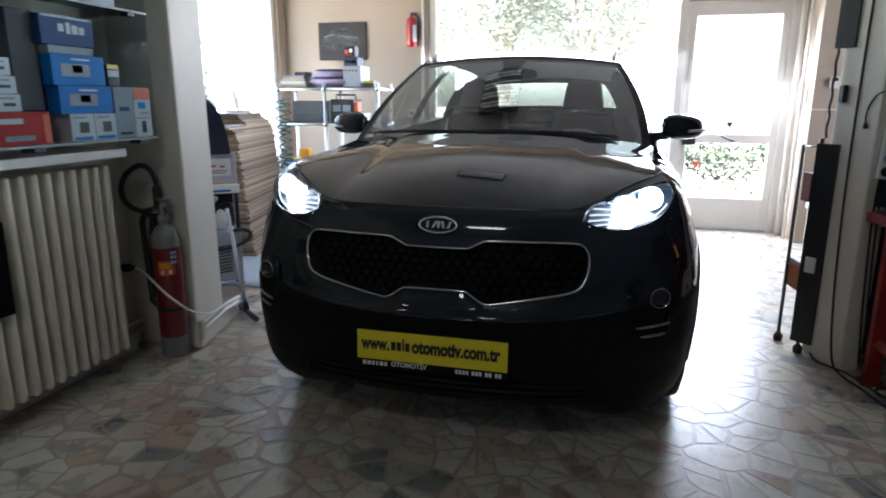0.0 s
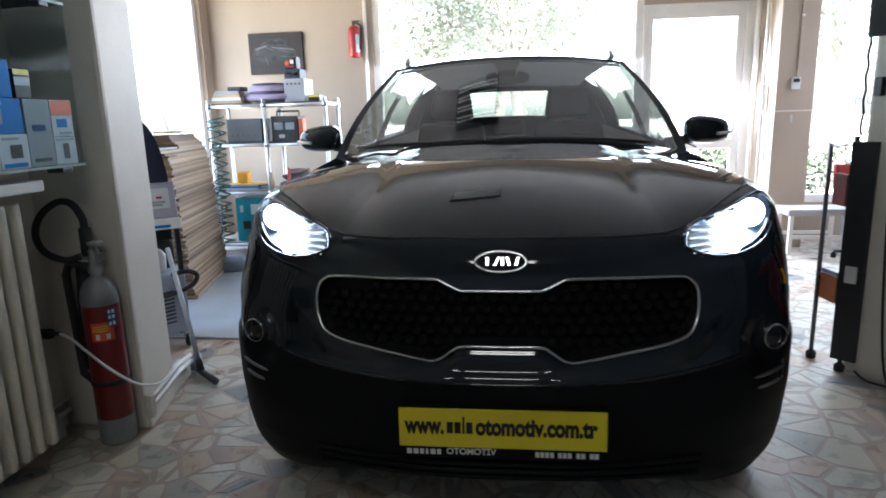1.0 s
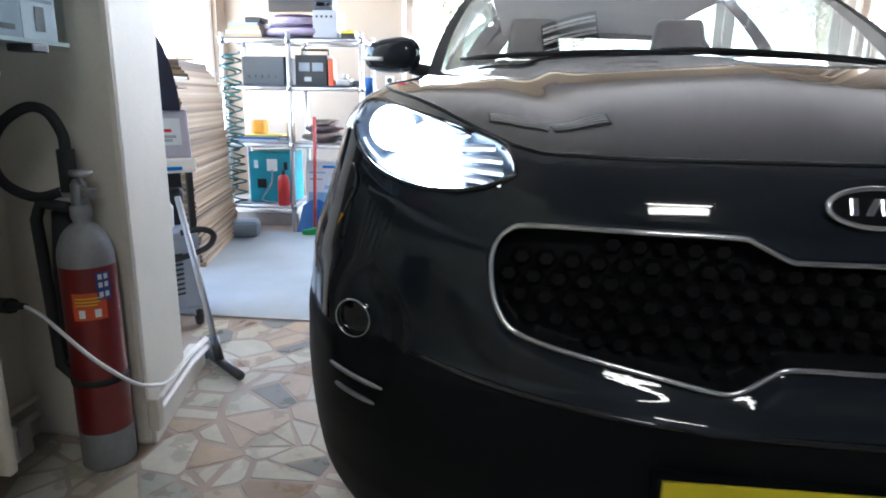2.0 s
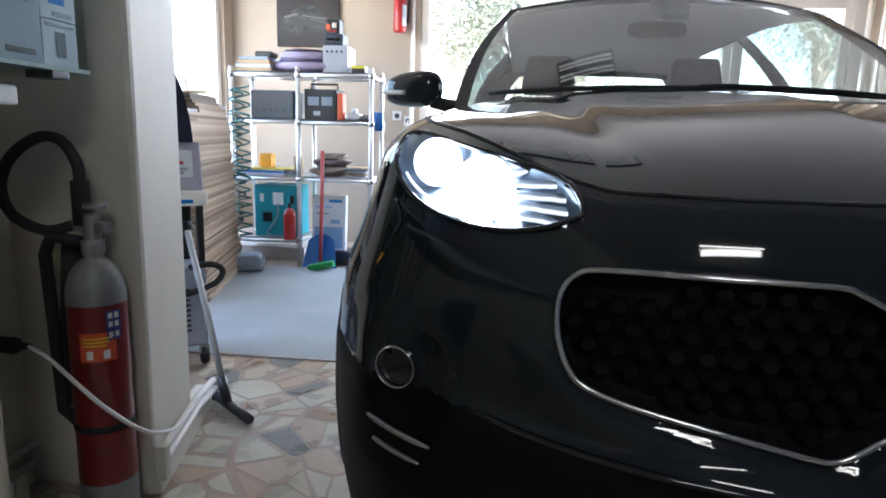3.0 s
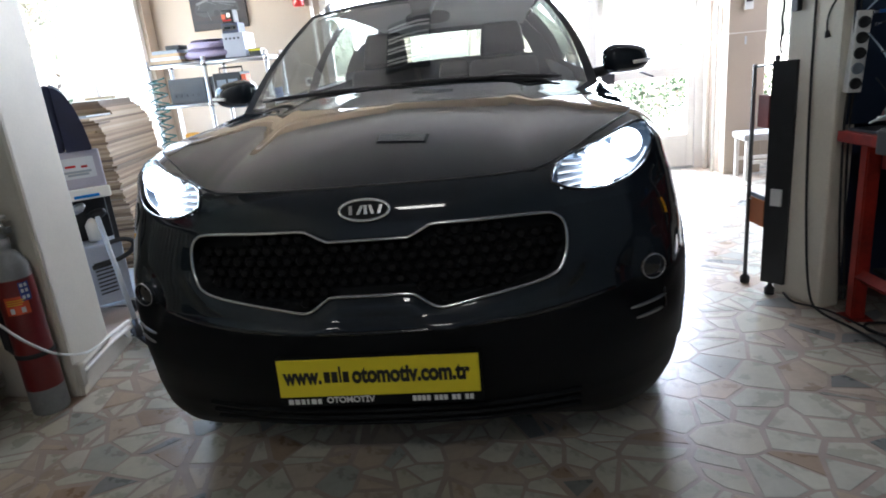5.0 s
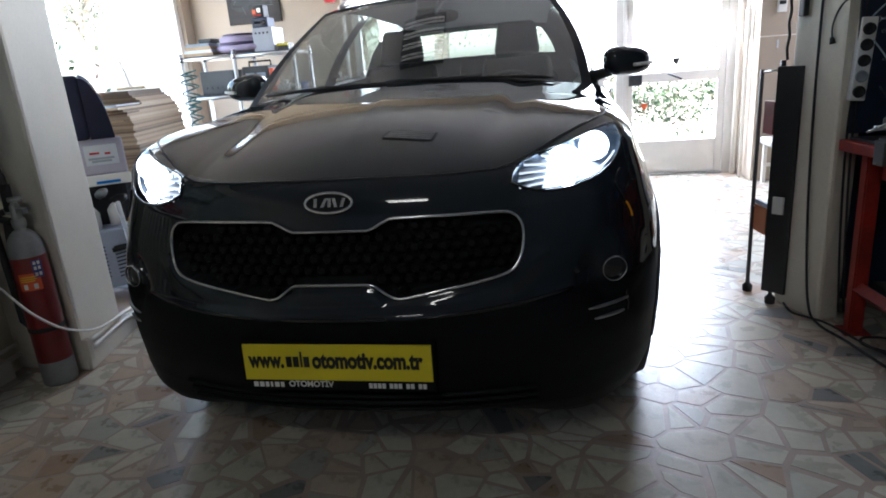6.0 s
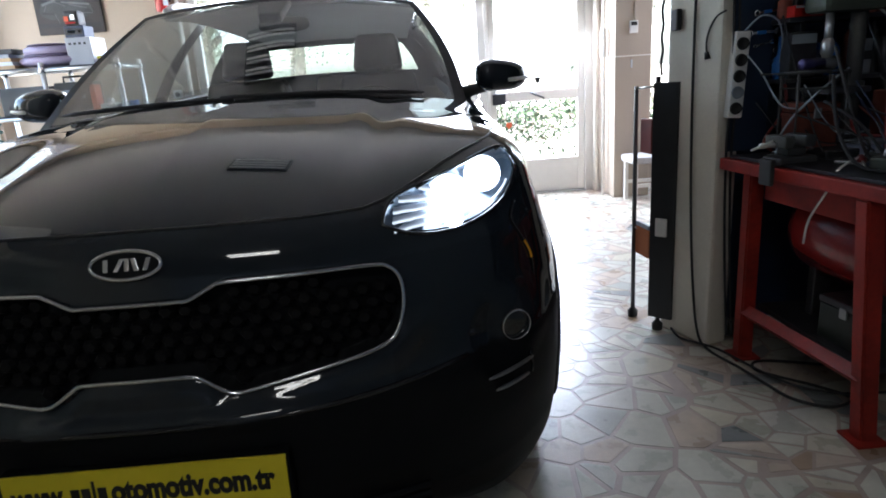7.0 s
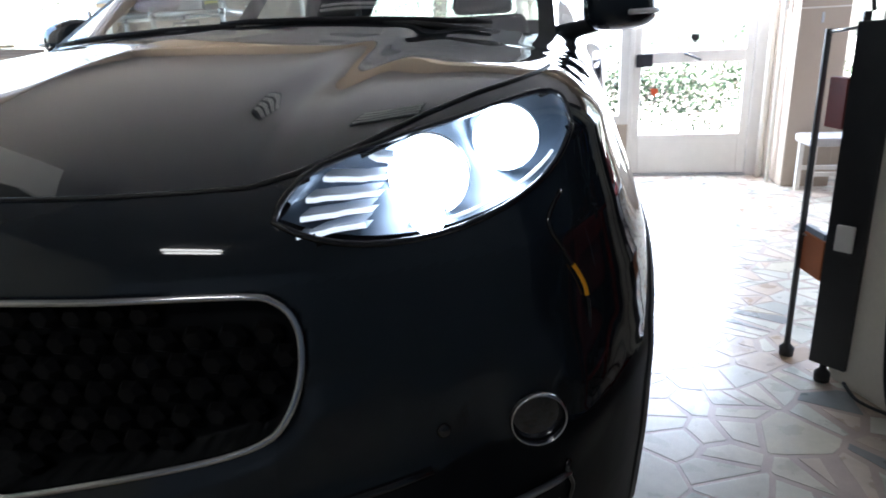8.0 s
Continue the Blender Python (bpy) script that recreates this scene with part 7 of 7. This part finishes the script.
ring_rnd = random.Random(31)
cw = thing("wire_coil", pose(1.845, 1.10, 0.8125), "loose coil of bright steel wire lying on the bench", "wire")
for k in range(6):
    cx, cy, r, h = ring_rnd.uniform(-0.03, 0.03), ring_rnd.uniform(-0.02, 0.02), ring_rnd.uniform(0.035, 0.055), 0.004 + 0.006 * k
    loop = [(cx + r * 1.3 * math.cos(q * math.tau / 20), cy + r * 0.7 * math.sin(q * math.tau / 20), h + 0.003 * math.sin(q * math.tau / 10)) for q in range(20)]
    part("turn", tube(loop, 0.0022, 6, True), STEEL, cw, "", True)
sq2 = thing("spray_can", pose(2.13, 0.98, 0.812), "dark spray can with an orange cap on the bench", "spray can")
part("can", lathe([(0.0, 0.0), (0.026, 0.0), (0.027, 0.004), (0.027, 0.11), (0.02, 0.12), (0.0, 0.12)], 18), NAVY, sq2, "", True)
part("cap", lathe([(0.0, 0.12), (0.019, 0.12), (0.019, 0.15), (0.0, 0.152)], 14), ORANGE, sq2, "orange cap", True)
gr = thing("angle_grinder", pose(2.17, 0.84, 0.85, 0, 84, 25), "dark blue angle grinder lying on the bench", "grinder")
part("body", lathe([(0.0, -0.12), (0.026, -0.118), (0.03, -0.08), (0.028, 0.02), (0.034, 0.06), (0.032, 0.11), (0.0, 0.115)], 18), NAVY, gr, "", True)
part("gear_head", box(-0.03, 0.035, -0.028, 0.028, 0.11, 0.16, 0.01), STEEL, gr)
part("disc", moved(lathe([(0.0, 0.0), (0.055, 0.0), (0.055, 0.003), (0.0, 0.003)], 24), pose(0.036, 0, 0.137, 0, 90, 0)), DARK_METAL, gr)
tagged(part("drawer_unit", box(2.20, 2.38, 0.98, 1.20, 0.8125, 1.02, 0.006), RUST), "low rusty drawer unit at the back of the bench", "drawers")

def loose_wire(pts, r, m, label="loose electric wire hanging over the bench"):
    tagged(part("wire", tube([tuple(p) for p in smooth_loop(pts, False, 7)], r, 6), m, None, "", True), label, "wire", "loose wires")


loose_wire([(2.005, 1.06, 1.108), (1.95, 1.05, 1.075), (1.887, 1.04, 1.030), (1.825, 1.05, 0.965), (1.795, 1.07, 0.90), (1.80, 1.10, 0.83)], 0.0038, GREY_CARD)
loose_wire([(1.782, 1.298, 1.17), (1.80, 1.22, 1.10), (1.79, 1.12, 1.03), (1.80, 1.08, 0.995), (1.84, 1.07, 0.985)], 0.003, GREY_CARD)
loose_wire([(2.10, 1.0, 0.83), (1.95, 0.89, 0.835), (1.83, 0.81, 0.815), (1.80, 0.81, 0.75), (1.785, 0.86, 0.65), (1.80, 0.90, 0.56)], 0.0038, WHITE_PLASTIC, "thin pale wire hanging from the bench top")
loose_wire([(1.77, 1.30, 1.255), (1.80, 1.25, 1.30), (1.86, 1.25, 1.28), (1.90, 1.28, 1.20), (1.90, 1.30, 1.09)], 0.003, GREY_CARD)
loose_wire([(1.706, 1.322, 1.33), (1.69, 1.355, 1.315), (1.676, 1.375, 1.28), (1.668, 1.386, 1.23), (1.670, 1.384, 1.185)], 0.0035, RUBBER, "thin black lead hanging down the pillar edge")
tagged(part("plug", tube([(1.669, 1.384, 1.19), (1.672, 1.380, 1.165)], 0.010, 8, taper=[0.8, 1.2]), RUBBER, None, "", True), "small black plug hanging at the pillar edge", "plug")
wire_rnd = random.Random(9)
for k in range(6):
    p0 = Vector((1.80 + 0.05 * k, 1.25 - 0.06 * k, 1.0 + 0.03 * (k % 3)))
    p3 = p0 + Vector((0.18, -0.26 + 0.08 * (k % 3), -0.16))
    mid = (p0 + p3) / 2 + Vector((0, 0, -0.08))
    p3.z = max(p3.z, 0.83)
    loose_wire([p0, mid, p3], 0.003, (RUBBER, RUBBER, GREY_CARD, RUBBER, NAVY, RUBBER)[k])
DULL_RED = mat("dull_red_insulation", (0.16, 0.012, 0.010), 0.5, vary=0.2)
for k in range(22):
    p0 = Vector((wire_rnd.uniform(1.80, 2.25), wire_rnd.uniform(0.75, 1.28), wire_rnd.uniform(0.93, 1.30)))
    p3 = p0 + Vector((wire_rnd.uniform(-0.16, 0.20), wire_rnd.uniform(-0.22, 0.10), 0))
    p3.x = max(p3.x, 1.80)
    p3.z = wire_rnd.uniform(0.822, 0.90)
    mid = p0.lerp(p3, 0.5) + Vector((wire_rnd.uniform(-0.03, 0.05), wire_rnd.uniform(-0.05, 0.05), wire_rnd.uniform(-0.10, 0.03)))
    mid.z = max(mid.z, 0.83)
    end = p3 + Vector((wire_rnd.uniform(-0.04, 0.08), wire_rnd.uniform(-0.08, 0.04), 0))
    end.z = 0.820
    loose_wire([p0, mid, p3, end], wire_rnd.uniform(0.0028, 0.0055), (RUBBER, DULL_RED, RUBBER, NAVY, DARK_METAL, RUBBER, RUST, RUBBER)[k % 8], "tangled dark electric wire lying over the bench")


def hand_tool(x, y, z, turn, m, grip):
    """Pliers or a driver, lying on the bench: a steel end and a coloured grip."""
    o = thing("hand_tool", pose(x, y, z, 0, 90, turn), "worn steel hand tool with a coloured grip", "hand tool", "hand tools on the bench")
    part("blade", lathe([(0.0, 0.0), (0.004, 0.002), (0.005, 0.09), (0.0, 0.092)], 10), m, o, "", True)
    part("grip", lathe([(0.0, -0.085), (0.012, -0.08), (0.014, -0.04), (0.010, -0.01), (0.006, 0.0), (0.0, 0.001)], 12), grip, o, "coloured grip", True)


for k in range(9):
    hand_tool(wire_rnd.uniform(1.86, 2.25), wire_rnd.uniform(0.48, 1.0), 0.8275, wire_rnd.uniform(0, 360), STEEL, (DULL_RED, NAVY, ORANGE, RUBBER)[k % 4])
for z in (1.06, 1.27, 1.50):
    sh = thing("tool_shelf", Matrix.Translation((2.16, 1.34, z)), "dark wall shelf crowded with tools above the bench", "shelf", "tool shelves")
    part("board", box(-0.27, 0.27, -0.11, 0.075, 0, 0.016, 0.003), DARK_METAL, sh)
    for k in (-0.2, 0.2):
        part("bracket", box(k - 0.01, k + 0.01, -0.08, 0.07, -0.06, 0.0, 0.003), DARK_METAL, sh)
tool_mats = [NAVY, mat("violet_plastic", (0.05, 0.04, 0.16), 0.35), STEEL, RUST, DARK_METAL, BLACK_PLASTIC, RUBBER, DARK_METAL, BLUE_PLASTIC, CAST, OLIVE]
TOOL_LABELS = ["boxed hand tool on the shelf", "short metal tool on the shelf", "worn plastic canister on the shelf"]
for k in range(30):
    row = k % 3
    x = 1.91 + 0.052 * (k // 3)
    h = 0.06 + 0.11 * wire_rnd.random()
    kind = wire_rnd.randrange(3)
    o = thing("tool", pose(x, 1.30 + 0.04 * wire_rnd.random(), (1.06, 1.27, 1.50)[row] + 0.0165, 0, 0, wire_rnd.uniform(-25, 25)), TOOL_LABELS[kind], "tool", "tools on the shelf")
    m = tool_mats[wire_rnd.randrange(11)]
    if kind == 0:
        part("body", box(-0.022, 0.022, -0.05, 0.05, 0, h, 0.006), m, o)
        part("stripe", box(-0.0225, 0.0225, -0.052, -0.0505, h * 0.4, h * 0.65, 0.0005), tool_mats[wire_rnd.randrange(11)], o)
    elif kind == 1:
        part("body", lathe([(0.0, 0.0), (0.02, 0.0), (0.02, h * 0.6), (0.009, h * 0.7), (0.007, h + 0.03), (0.0, h + 0.03)], 12), m, o, "", True)
        part("grip", lathe([(0.021, h * 0.1), (0.024, h * 0.2), (0.024, h * 0.45), (0.021, h * 0.5)], 12), tool_mats[wire_rnd.randrange(11)], o, "", True)
    else:
        part("body", lathe([(0.0, 0.0), (0.022, 0.0), (0.024, 0.006), (0.024, h * 0.85), (0.012, h), (0.0, h)], 14), m, o, "", True)
        part("cap", lathe([(0.0, h), (0.012, h), (0.012, h + 0.022), (0.0, h + 0.024)], 10), tool_mats[wire_rnd.randrange(11)], o, "", True)
for k in range(12):
    x, y = 1.90 + 0.45 * wire_rnd.random(), 0.52 + 0.40 * wire_rnd.random()
    h, w = 0.02 + 0.05 * wire_rnd.random(), 0.018 + 0.025 * wire_rnd.random()
    o = thing("machine_part", pose(x, y, 0.8125, 0, 0, wire_rnd.uniform(0, 90)), "small greasy machine part lying on the bench", "machine part", "parts on the bench")
    part("body", box(-w, w, -w * 0.7, w * 0.7, 0, h, 0.008), tool_mats[wire_rnd.randrange(11)], o)
    part("stub", tube([(0, 0, h), (w * 0.5, 0, h + 0.03)], 0.008, 8), STEEL, o, "", True)
for name, x, z, w, h, m, label in (("white_case", 1.95, 1.0765, 0.05, 0.16, DARK_METAL, "dark upright battery charger on the tool shelf"), ("red_case", 1.96, 1.2865, 0.055, 0.04, RED_CARD, "flat red plastic case on the tool shelf")):
    o = thing("charger" if m is DARK_METAL else "case", pose(x, 1.262, z), label, "charger" if m is DARK_METAL else "case", "tools on the shelf")
    part("body", box(-w, w, -0.03, 0.03, 0, h, 0.006), m, o)
    part("top_panel", box(-w * 0.9, w * 0.9, -0.033, -0.0302, h * 0.75, h * 0.95, 0.001), GREY_CARD, o, "pale glossy panel")

# bright tools hung on the boards and pale things at the back of the bench
def hung_tool(x, y, z, tilt, size, grip):
    """A wrench hung on a hook: an open jaw, a shank and a ring."""
    o = thing("wrench", pose(x, y, z, 0, tilt, 0), "bright chromed wrench hung on the tool board", "wrench", "hung wrenches")
    part("shank", box(-0.006 * size, 0.006 * size, -0.003, 0.003, 0, 0.10 * size, 0.0015), CHROME, o)
    ring = [(0.012 * size * math.cos(q * math.tau / 14), 0, -0.011 * size + 0.012 * size * math.sin(q * math.tau / 14)) for q in range(14)]
    part("ring", tube(ring, 0.004 * size, 6, True), CHROME, o, "", True)
    jaw = prism([(-0.013 * size, 0.0), (0.013 * size, 0.0), (0.017 * size, 0.03 * size), (0.007 * size, 0.03 * size), (0.005 * size, 0.014 * size), (-0.005 * size, 0.014 * size), (-0.007 * size, 0.03 * size), (-0.017 * size, 0.03 * size)], -0.003, 0.003, 0.001)
    part("jaw", moved(jaw, pose(0, 0, 0.097 * size, 90, 0, 0)), CHROME, o)
    part("sleeve", box(-0.0075 * size, 0.0075 * size, -0.0045, 0.0045, 0.02 * size, 0.06 * size, 0.002), grip, o, "coloured sleeve")


for x, y, z, tilt, size, grip in ((1.835, 1.330, 1.315, 84, 0.75, BLUE_PLASTIC), (1.815, 1.333, 1.245, 88, 0.85, BLUE_PLASTIC), (1.835, 1.334, 1.200, 78, 0.5, DARK_METAL), (1.93, 1.415, 1.14, 80, 1.0, NAVY), (1.96, 1.414, 1.19, 15, 1.0, DULL_RED), (2.02, 1.413, 1.22, -12, 0.9, DULL_RED), (1.885, 1.333, 1.43, 70, 0.8, DULL_RED)):
    hung_tool(x, y, z, tilt, size, grip)
bx = thing("parts_box", pose(2.11, 1.05, 0.8125, 0, 0, 12), "pale blue plastic parts box on the bench", "box")
part("tub", box(-0.07, 0.07, -0.05, 0.05, 0, 0.045, 0.006), mat("pale_blue_plastic", (0.22, 0.26, 0.36), 0.35, vary=0.15), bx)
part("lid", box(-0.073, 0.073, -0.053, 0.053, 0.0455, 0.056, 0.004), mat("clouded_plastic", (0.38, 0.41, 0.46), 0.3, vary=0.1), bx, "clouded lid")
part("catch", box(-0.012, 0.012, -0.057, -0.0535, 0.03, 0.053, 0.002), WHITE_PLASTIC, bx)
paper = thing("paper_sheet", pose(2.0, 0.90, 0.8126, 0, 0, 20), "curled pale paper sheet lying on the bench", "paper")
part("sheet", grid([[(-0.06 + 0.12 * i / 8, -0.045 + 0.09 * j / 6, 0.001 + 0.010 * (i / 8) ** 3 + 0.004 * (j / 6) ** 4) for i in range(9)] for j in range(7)]), GREY_CARD, paper, "", True)

# ---- cables down the pillar and over the floor ----
hang = smooth_loop([(1.655, 1.425, 2.9), (1.648, 1.44, 2.0), (1.645, 1.44, 1.2), (1.65, 1.43, 0.7), (1.66, 1.40, 0.3), (1.672, 1.355, 0.06), (1.69, 1.28, 0.008), (1.73, 1.12, 0.008), (1.76, 0.97, 0.008), (1.79, 0.86, 0.008), (1.88, 0.79, 0.008), (1.98, 0.83, 0.008), (1.92, 0.93, 0.008), (1.83, 1.02, 0.008), (1.78, 1.09, 0.008), (1.82, 1.15, 0.008), (1.95, 1.12, 0.008), (2.2, 1.0, 0.008)], False, 7)
tagged(part("power_cable", tube([tuple(p) for p in hang], 0.0055, 8), RUBBER, None, "", True), "black power cable running down the pillar and coiled on the floor", "cable")
low = smooth_loop([(1.62, 1.50, 0.02), (1.63, 1.42, 0.007), (1.67, 1.33, 0.018), (1.72, 1.25, 0.02), (1.79, 1.02, 0.02), (1.86, 0.90, 0.02), (2.0, 0.86, 0.008), (2.2, 0.85, 0.008)], False, 7)
tagged(part("power_cable", tube([tuple(p) for p in low], 0.005, 8), RUBBER, None, "", True), "black power cable lying on the floor by the bench", "cable")
for dx in (0.0, 0.02):
    pts = smooth_loop([(1.735 + dx, 1.325, 2.4), (1.73 + dx, 1.322, 1.6), (1.742 + dx, 1.32, 1.1), (1.735 + dx, 1.32, 0.8), (1.75 + dx, 1.315, 0.4), (1.77 + dx, 1.30, 0.06)], False, 7)
    tagged(part("power_cable", tube([tuple(p) for p in pts], 0.005, 8), RUBBER, None, "", True), "black cable clipped to the pillar edge", "cable")
edge_line = smooth_loop([(1.575 + 0.006 * (k % 2), 1.585, 1.56 - 0.05 * k) for k in range(10)], False, 4)
tagged(part("strap", tube([tuple(p) for p in edge_line], 0.006, 6), RUBBER, None, "", True), "wavy black strap hanging between the gate leaves", "strap")
sheet = thing("blue_sheet", pose(1.735, 1.341, 1.415), "pale blue plastic sheet pinned above the power strip", "sheet")
part("sheet", grid([[(0.115 * i / 8, -0.003 - 0.002 * math.sin(i * 1.3 + j), 0.36 * j / 8) for i in range(9)] for j in range(9)]), mat("pale_blue_sheet", (0.10, 0.24, 0.34), 0.4, vary=0.15), sheet, "", True)
for k in range(2):
    part("pin", moved(lathe([(0.0, 0.0), (0.005, 0.0), (0.004, 0.003), (0.0, 0.004)], 10), pose(0.015 + 0.085 * k, -0.006, 0.345, 90, 0, 0)), STEEL, sheet)
tagged(part("wall_switch", box(1.598, 1.62, 1.50, 1.56, 1.28, 1.36, 0.006), RUBBER), "small black box fixed on the pillar", "switch box")

# ---- the broken-marble paving ----
def clipped(poly, m, n):
    """The part of a polygon on the near side of the line through m across n."""
    res = []
    for p, q in zip(poly, poly[1:] + poly[:1]):
        a, b = (p - m).dot(n), (q - m).dot(n)
        if a <= 0:
            res.append(p)
        if (a < 0 < b) or (b < 0 < a):
            res.append(p + (q - p) * (a / (a - b)))
    return res


rnd = random.Random(11)
STEP = 0.122
X0, X1, Y0, Y1 = -1.80, 3.0, -5.15, 4.86
seeds = {}
for i in range(-2, int((X1 - X0) / STEP) + 3):
    for j in range(-2, int((Y1 - Y0) / STEP) + 3):
        if rnd.random() < 0.16:
            continue
        seeds.setdefault((i, j), []).append(Vector((X0 + (i + rnd.uniform(-0.48, 0.48)) * STEP, Y0 + (j + rnd.uniform(-0.48, 0.48)) * STEP)))
        if rnd.random() < 0.16:
            seeds[(i, j)].append(Vector((X0 + (i + rnd.uniform(-0.5, 0.5)) * STEP, Y0 + (j + rnd.uniform(-0.5, 0.5)) * STEP)))
tiles = []
for (i, j), here in seeds.items():
    for s in here:
        if not (X0 < s.x < X1 and Y0 < s.y < Y1):
            continue
        poly = [s + Vector(d) for d in ((-0.5, -0.5), (0.5, -0.5), (0.5, 0.5), (-0.5, 0.5))]
        gap = rnd.choice((0.004, 0.005, 0.007, 0.010, 0.014))
        for di in range(-4, 5):
            for dj in range(-4, 5):
                for o in seeds.get((i + di, j + dj), ()):
                    if o is s:
                        continue
                    n = (o - s).normalized()
                    poly = clipped(poly, (o + s) / 2 - n * gap, n)
                    if len(poly) < 3:
                        break
                if len(poly) < 3:
                    break
            if len(poly) < 3:
                break
        if len(poly) < 3:
            continue
        for m, n in ((Vector((X0, 0)), Vector((-1, 0))), (Vector((X1, 0)), Vector((1, 0))), (Vector((0, Y0)), Vector((0, -1))), (Vector((0, Y1)), Vector((0, 1)))):
            poly = clipped(poly, m, n)
        if len(poly) < 3:
            continue
        mid = sum(poly, Vector((0, 0))) / len(poly)
        pieces = [poly]
        if rnd.random() < 0.34:
            a = rnd.uniform(0, math.tau)
            n = Vector((math.cos(a), math.sin(a)))
            m = mid + n * rnd.uniform(-0.015, 0.015)
            pieces = [clipped(poly, m - n * gap, n), clipped(poly, m + n * gap, -n)]
        for piece in pieces:
            keep = [p for k, p in enumerate(piece) if (p - piece[k - 1]).length > 0.010]
            if len(keep) >= 3:
                c = sum(keep, Vector((0, 0))) / len(keep)
                if max((p - c).length for p in keep) > 0.022:
                    tiles.append((c, keep))


def tile_faces(poly, s, base):
    """Corners and faces of one thin slab with eased edges."""
    n = len(poly)
    mid = sum(poly, Vector((0, 0))) / n
    verts = [(p.x - s.x, p.y - s.y, -0.002) for p in poly] + [(p.x - s.x, p.y - s.y, -0.00012) for p in poly]
    for p in poly:
        q = mid + (p - mid) * (1 - 0.0018 / max(0.02, (p - mid).length))
        verts.append((q.x - s.x, q.y - s.y, 0.0))
    faces = [tuple(base + 2 * n + k for k in range(n))]
    for r in (0, 1):
        faces += [(base + r * n + k, base + r * n + (k + 1) % n, base + (r + 1) * n + (k + 1) % n, base + (r + 1) * n + k) for k in range(n)]
    return verts, faces


def near(s):
    return (s.x + 0.0) ** 2 * 0.55 + (s.y - 0.35) ** 2


tiles.sort(key=lambda q: near(q[0]))
for s, poly in tiles[:295]:
    v, f = tile_faces(poly, s, 0)
    me = bpy.data.meshes.new("tile")
    me.from_pydata(v, [], f)
    me.materials.append(MARBLE)
    ob = new("tile", me)
    ob.location = (s.x, s.y, 0)
    ob.parent = floor
verts, faces = [], []
for s, poly in tiles[295:]:
    v, f = tile_faces(poly, Vector((0, 0)), len(verts))
    verts += v
    faces += f
me = bpy.data.meshes.new("tiles")
me.from_pydata(verts, [], faces)
me.materials.append(MARBLE_REST)
rest = new("tiles", me)
rest.parent = floor
tagged(rest, "polished broken marble slabs", kind="stuff")
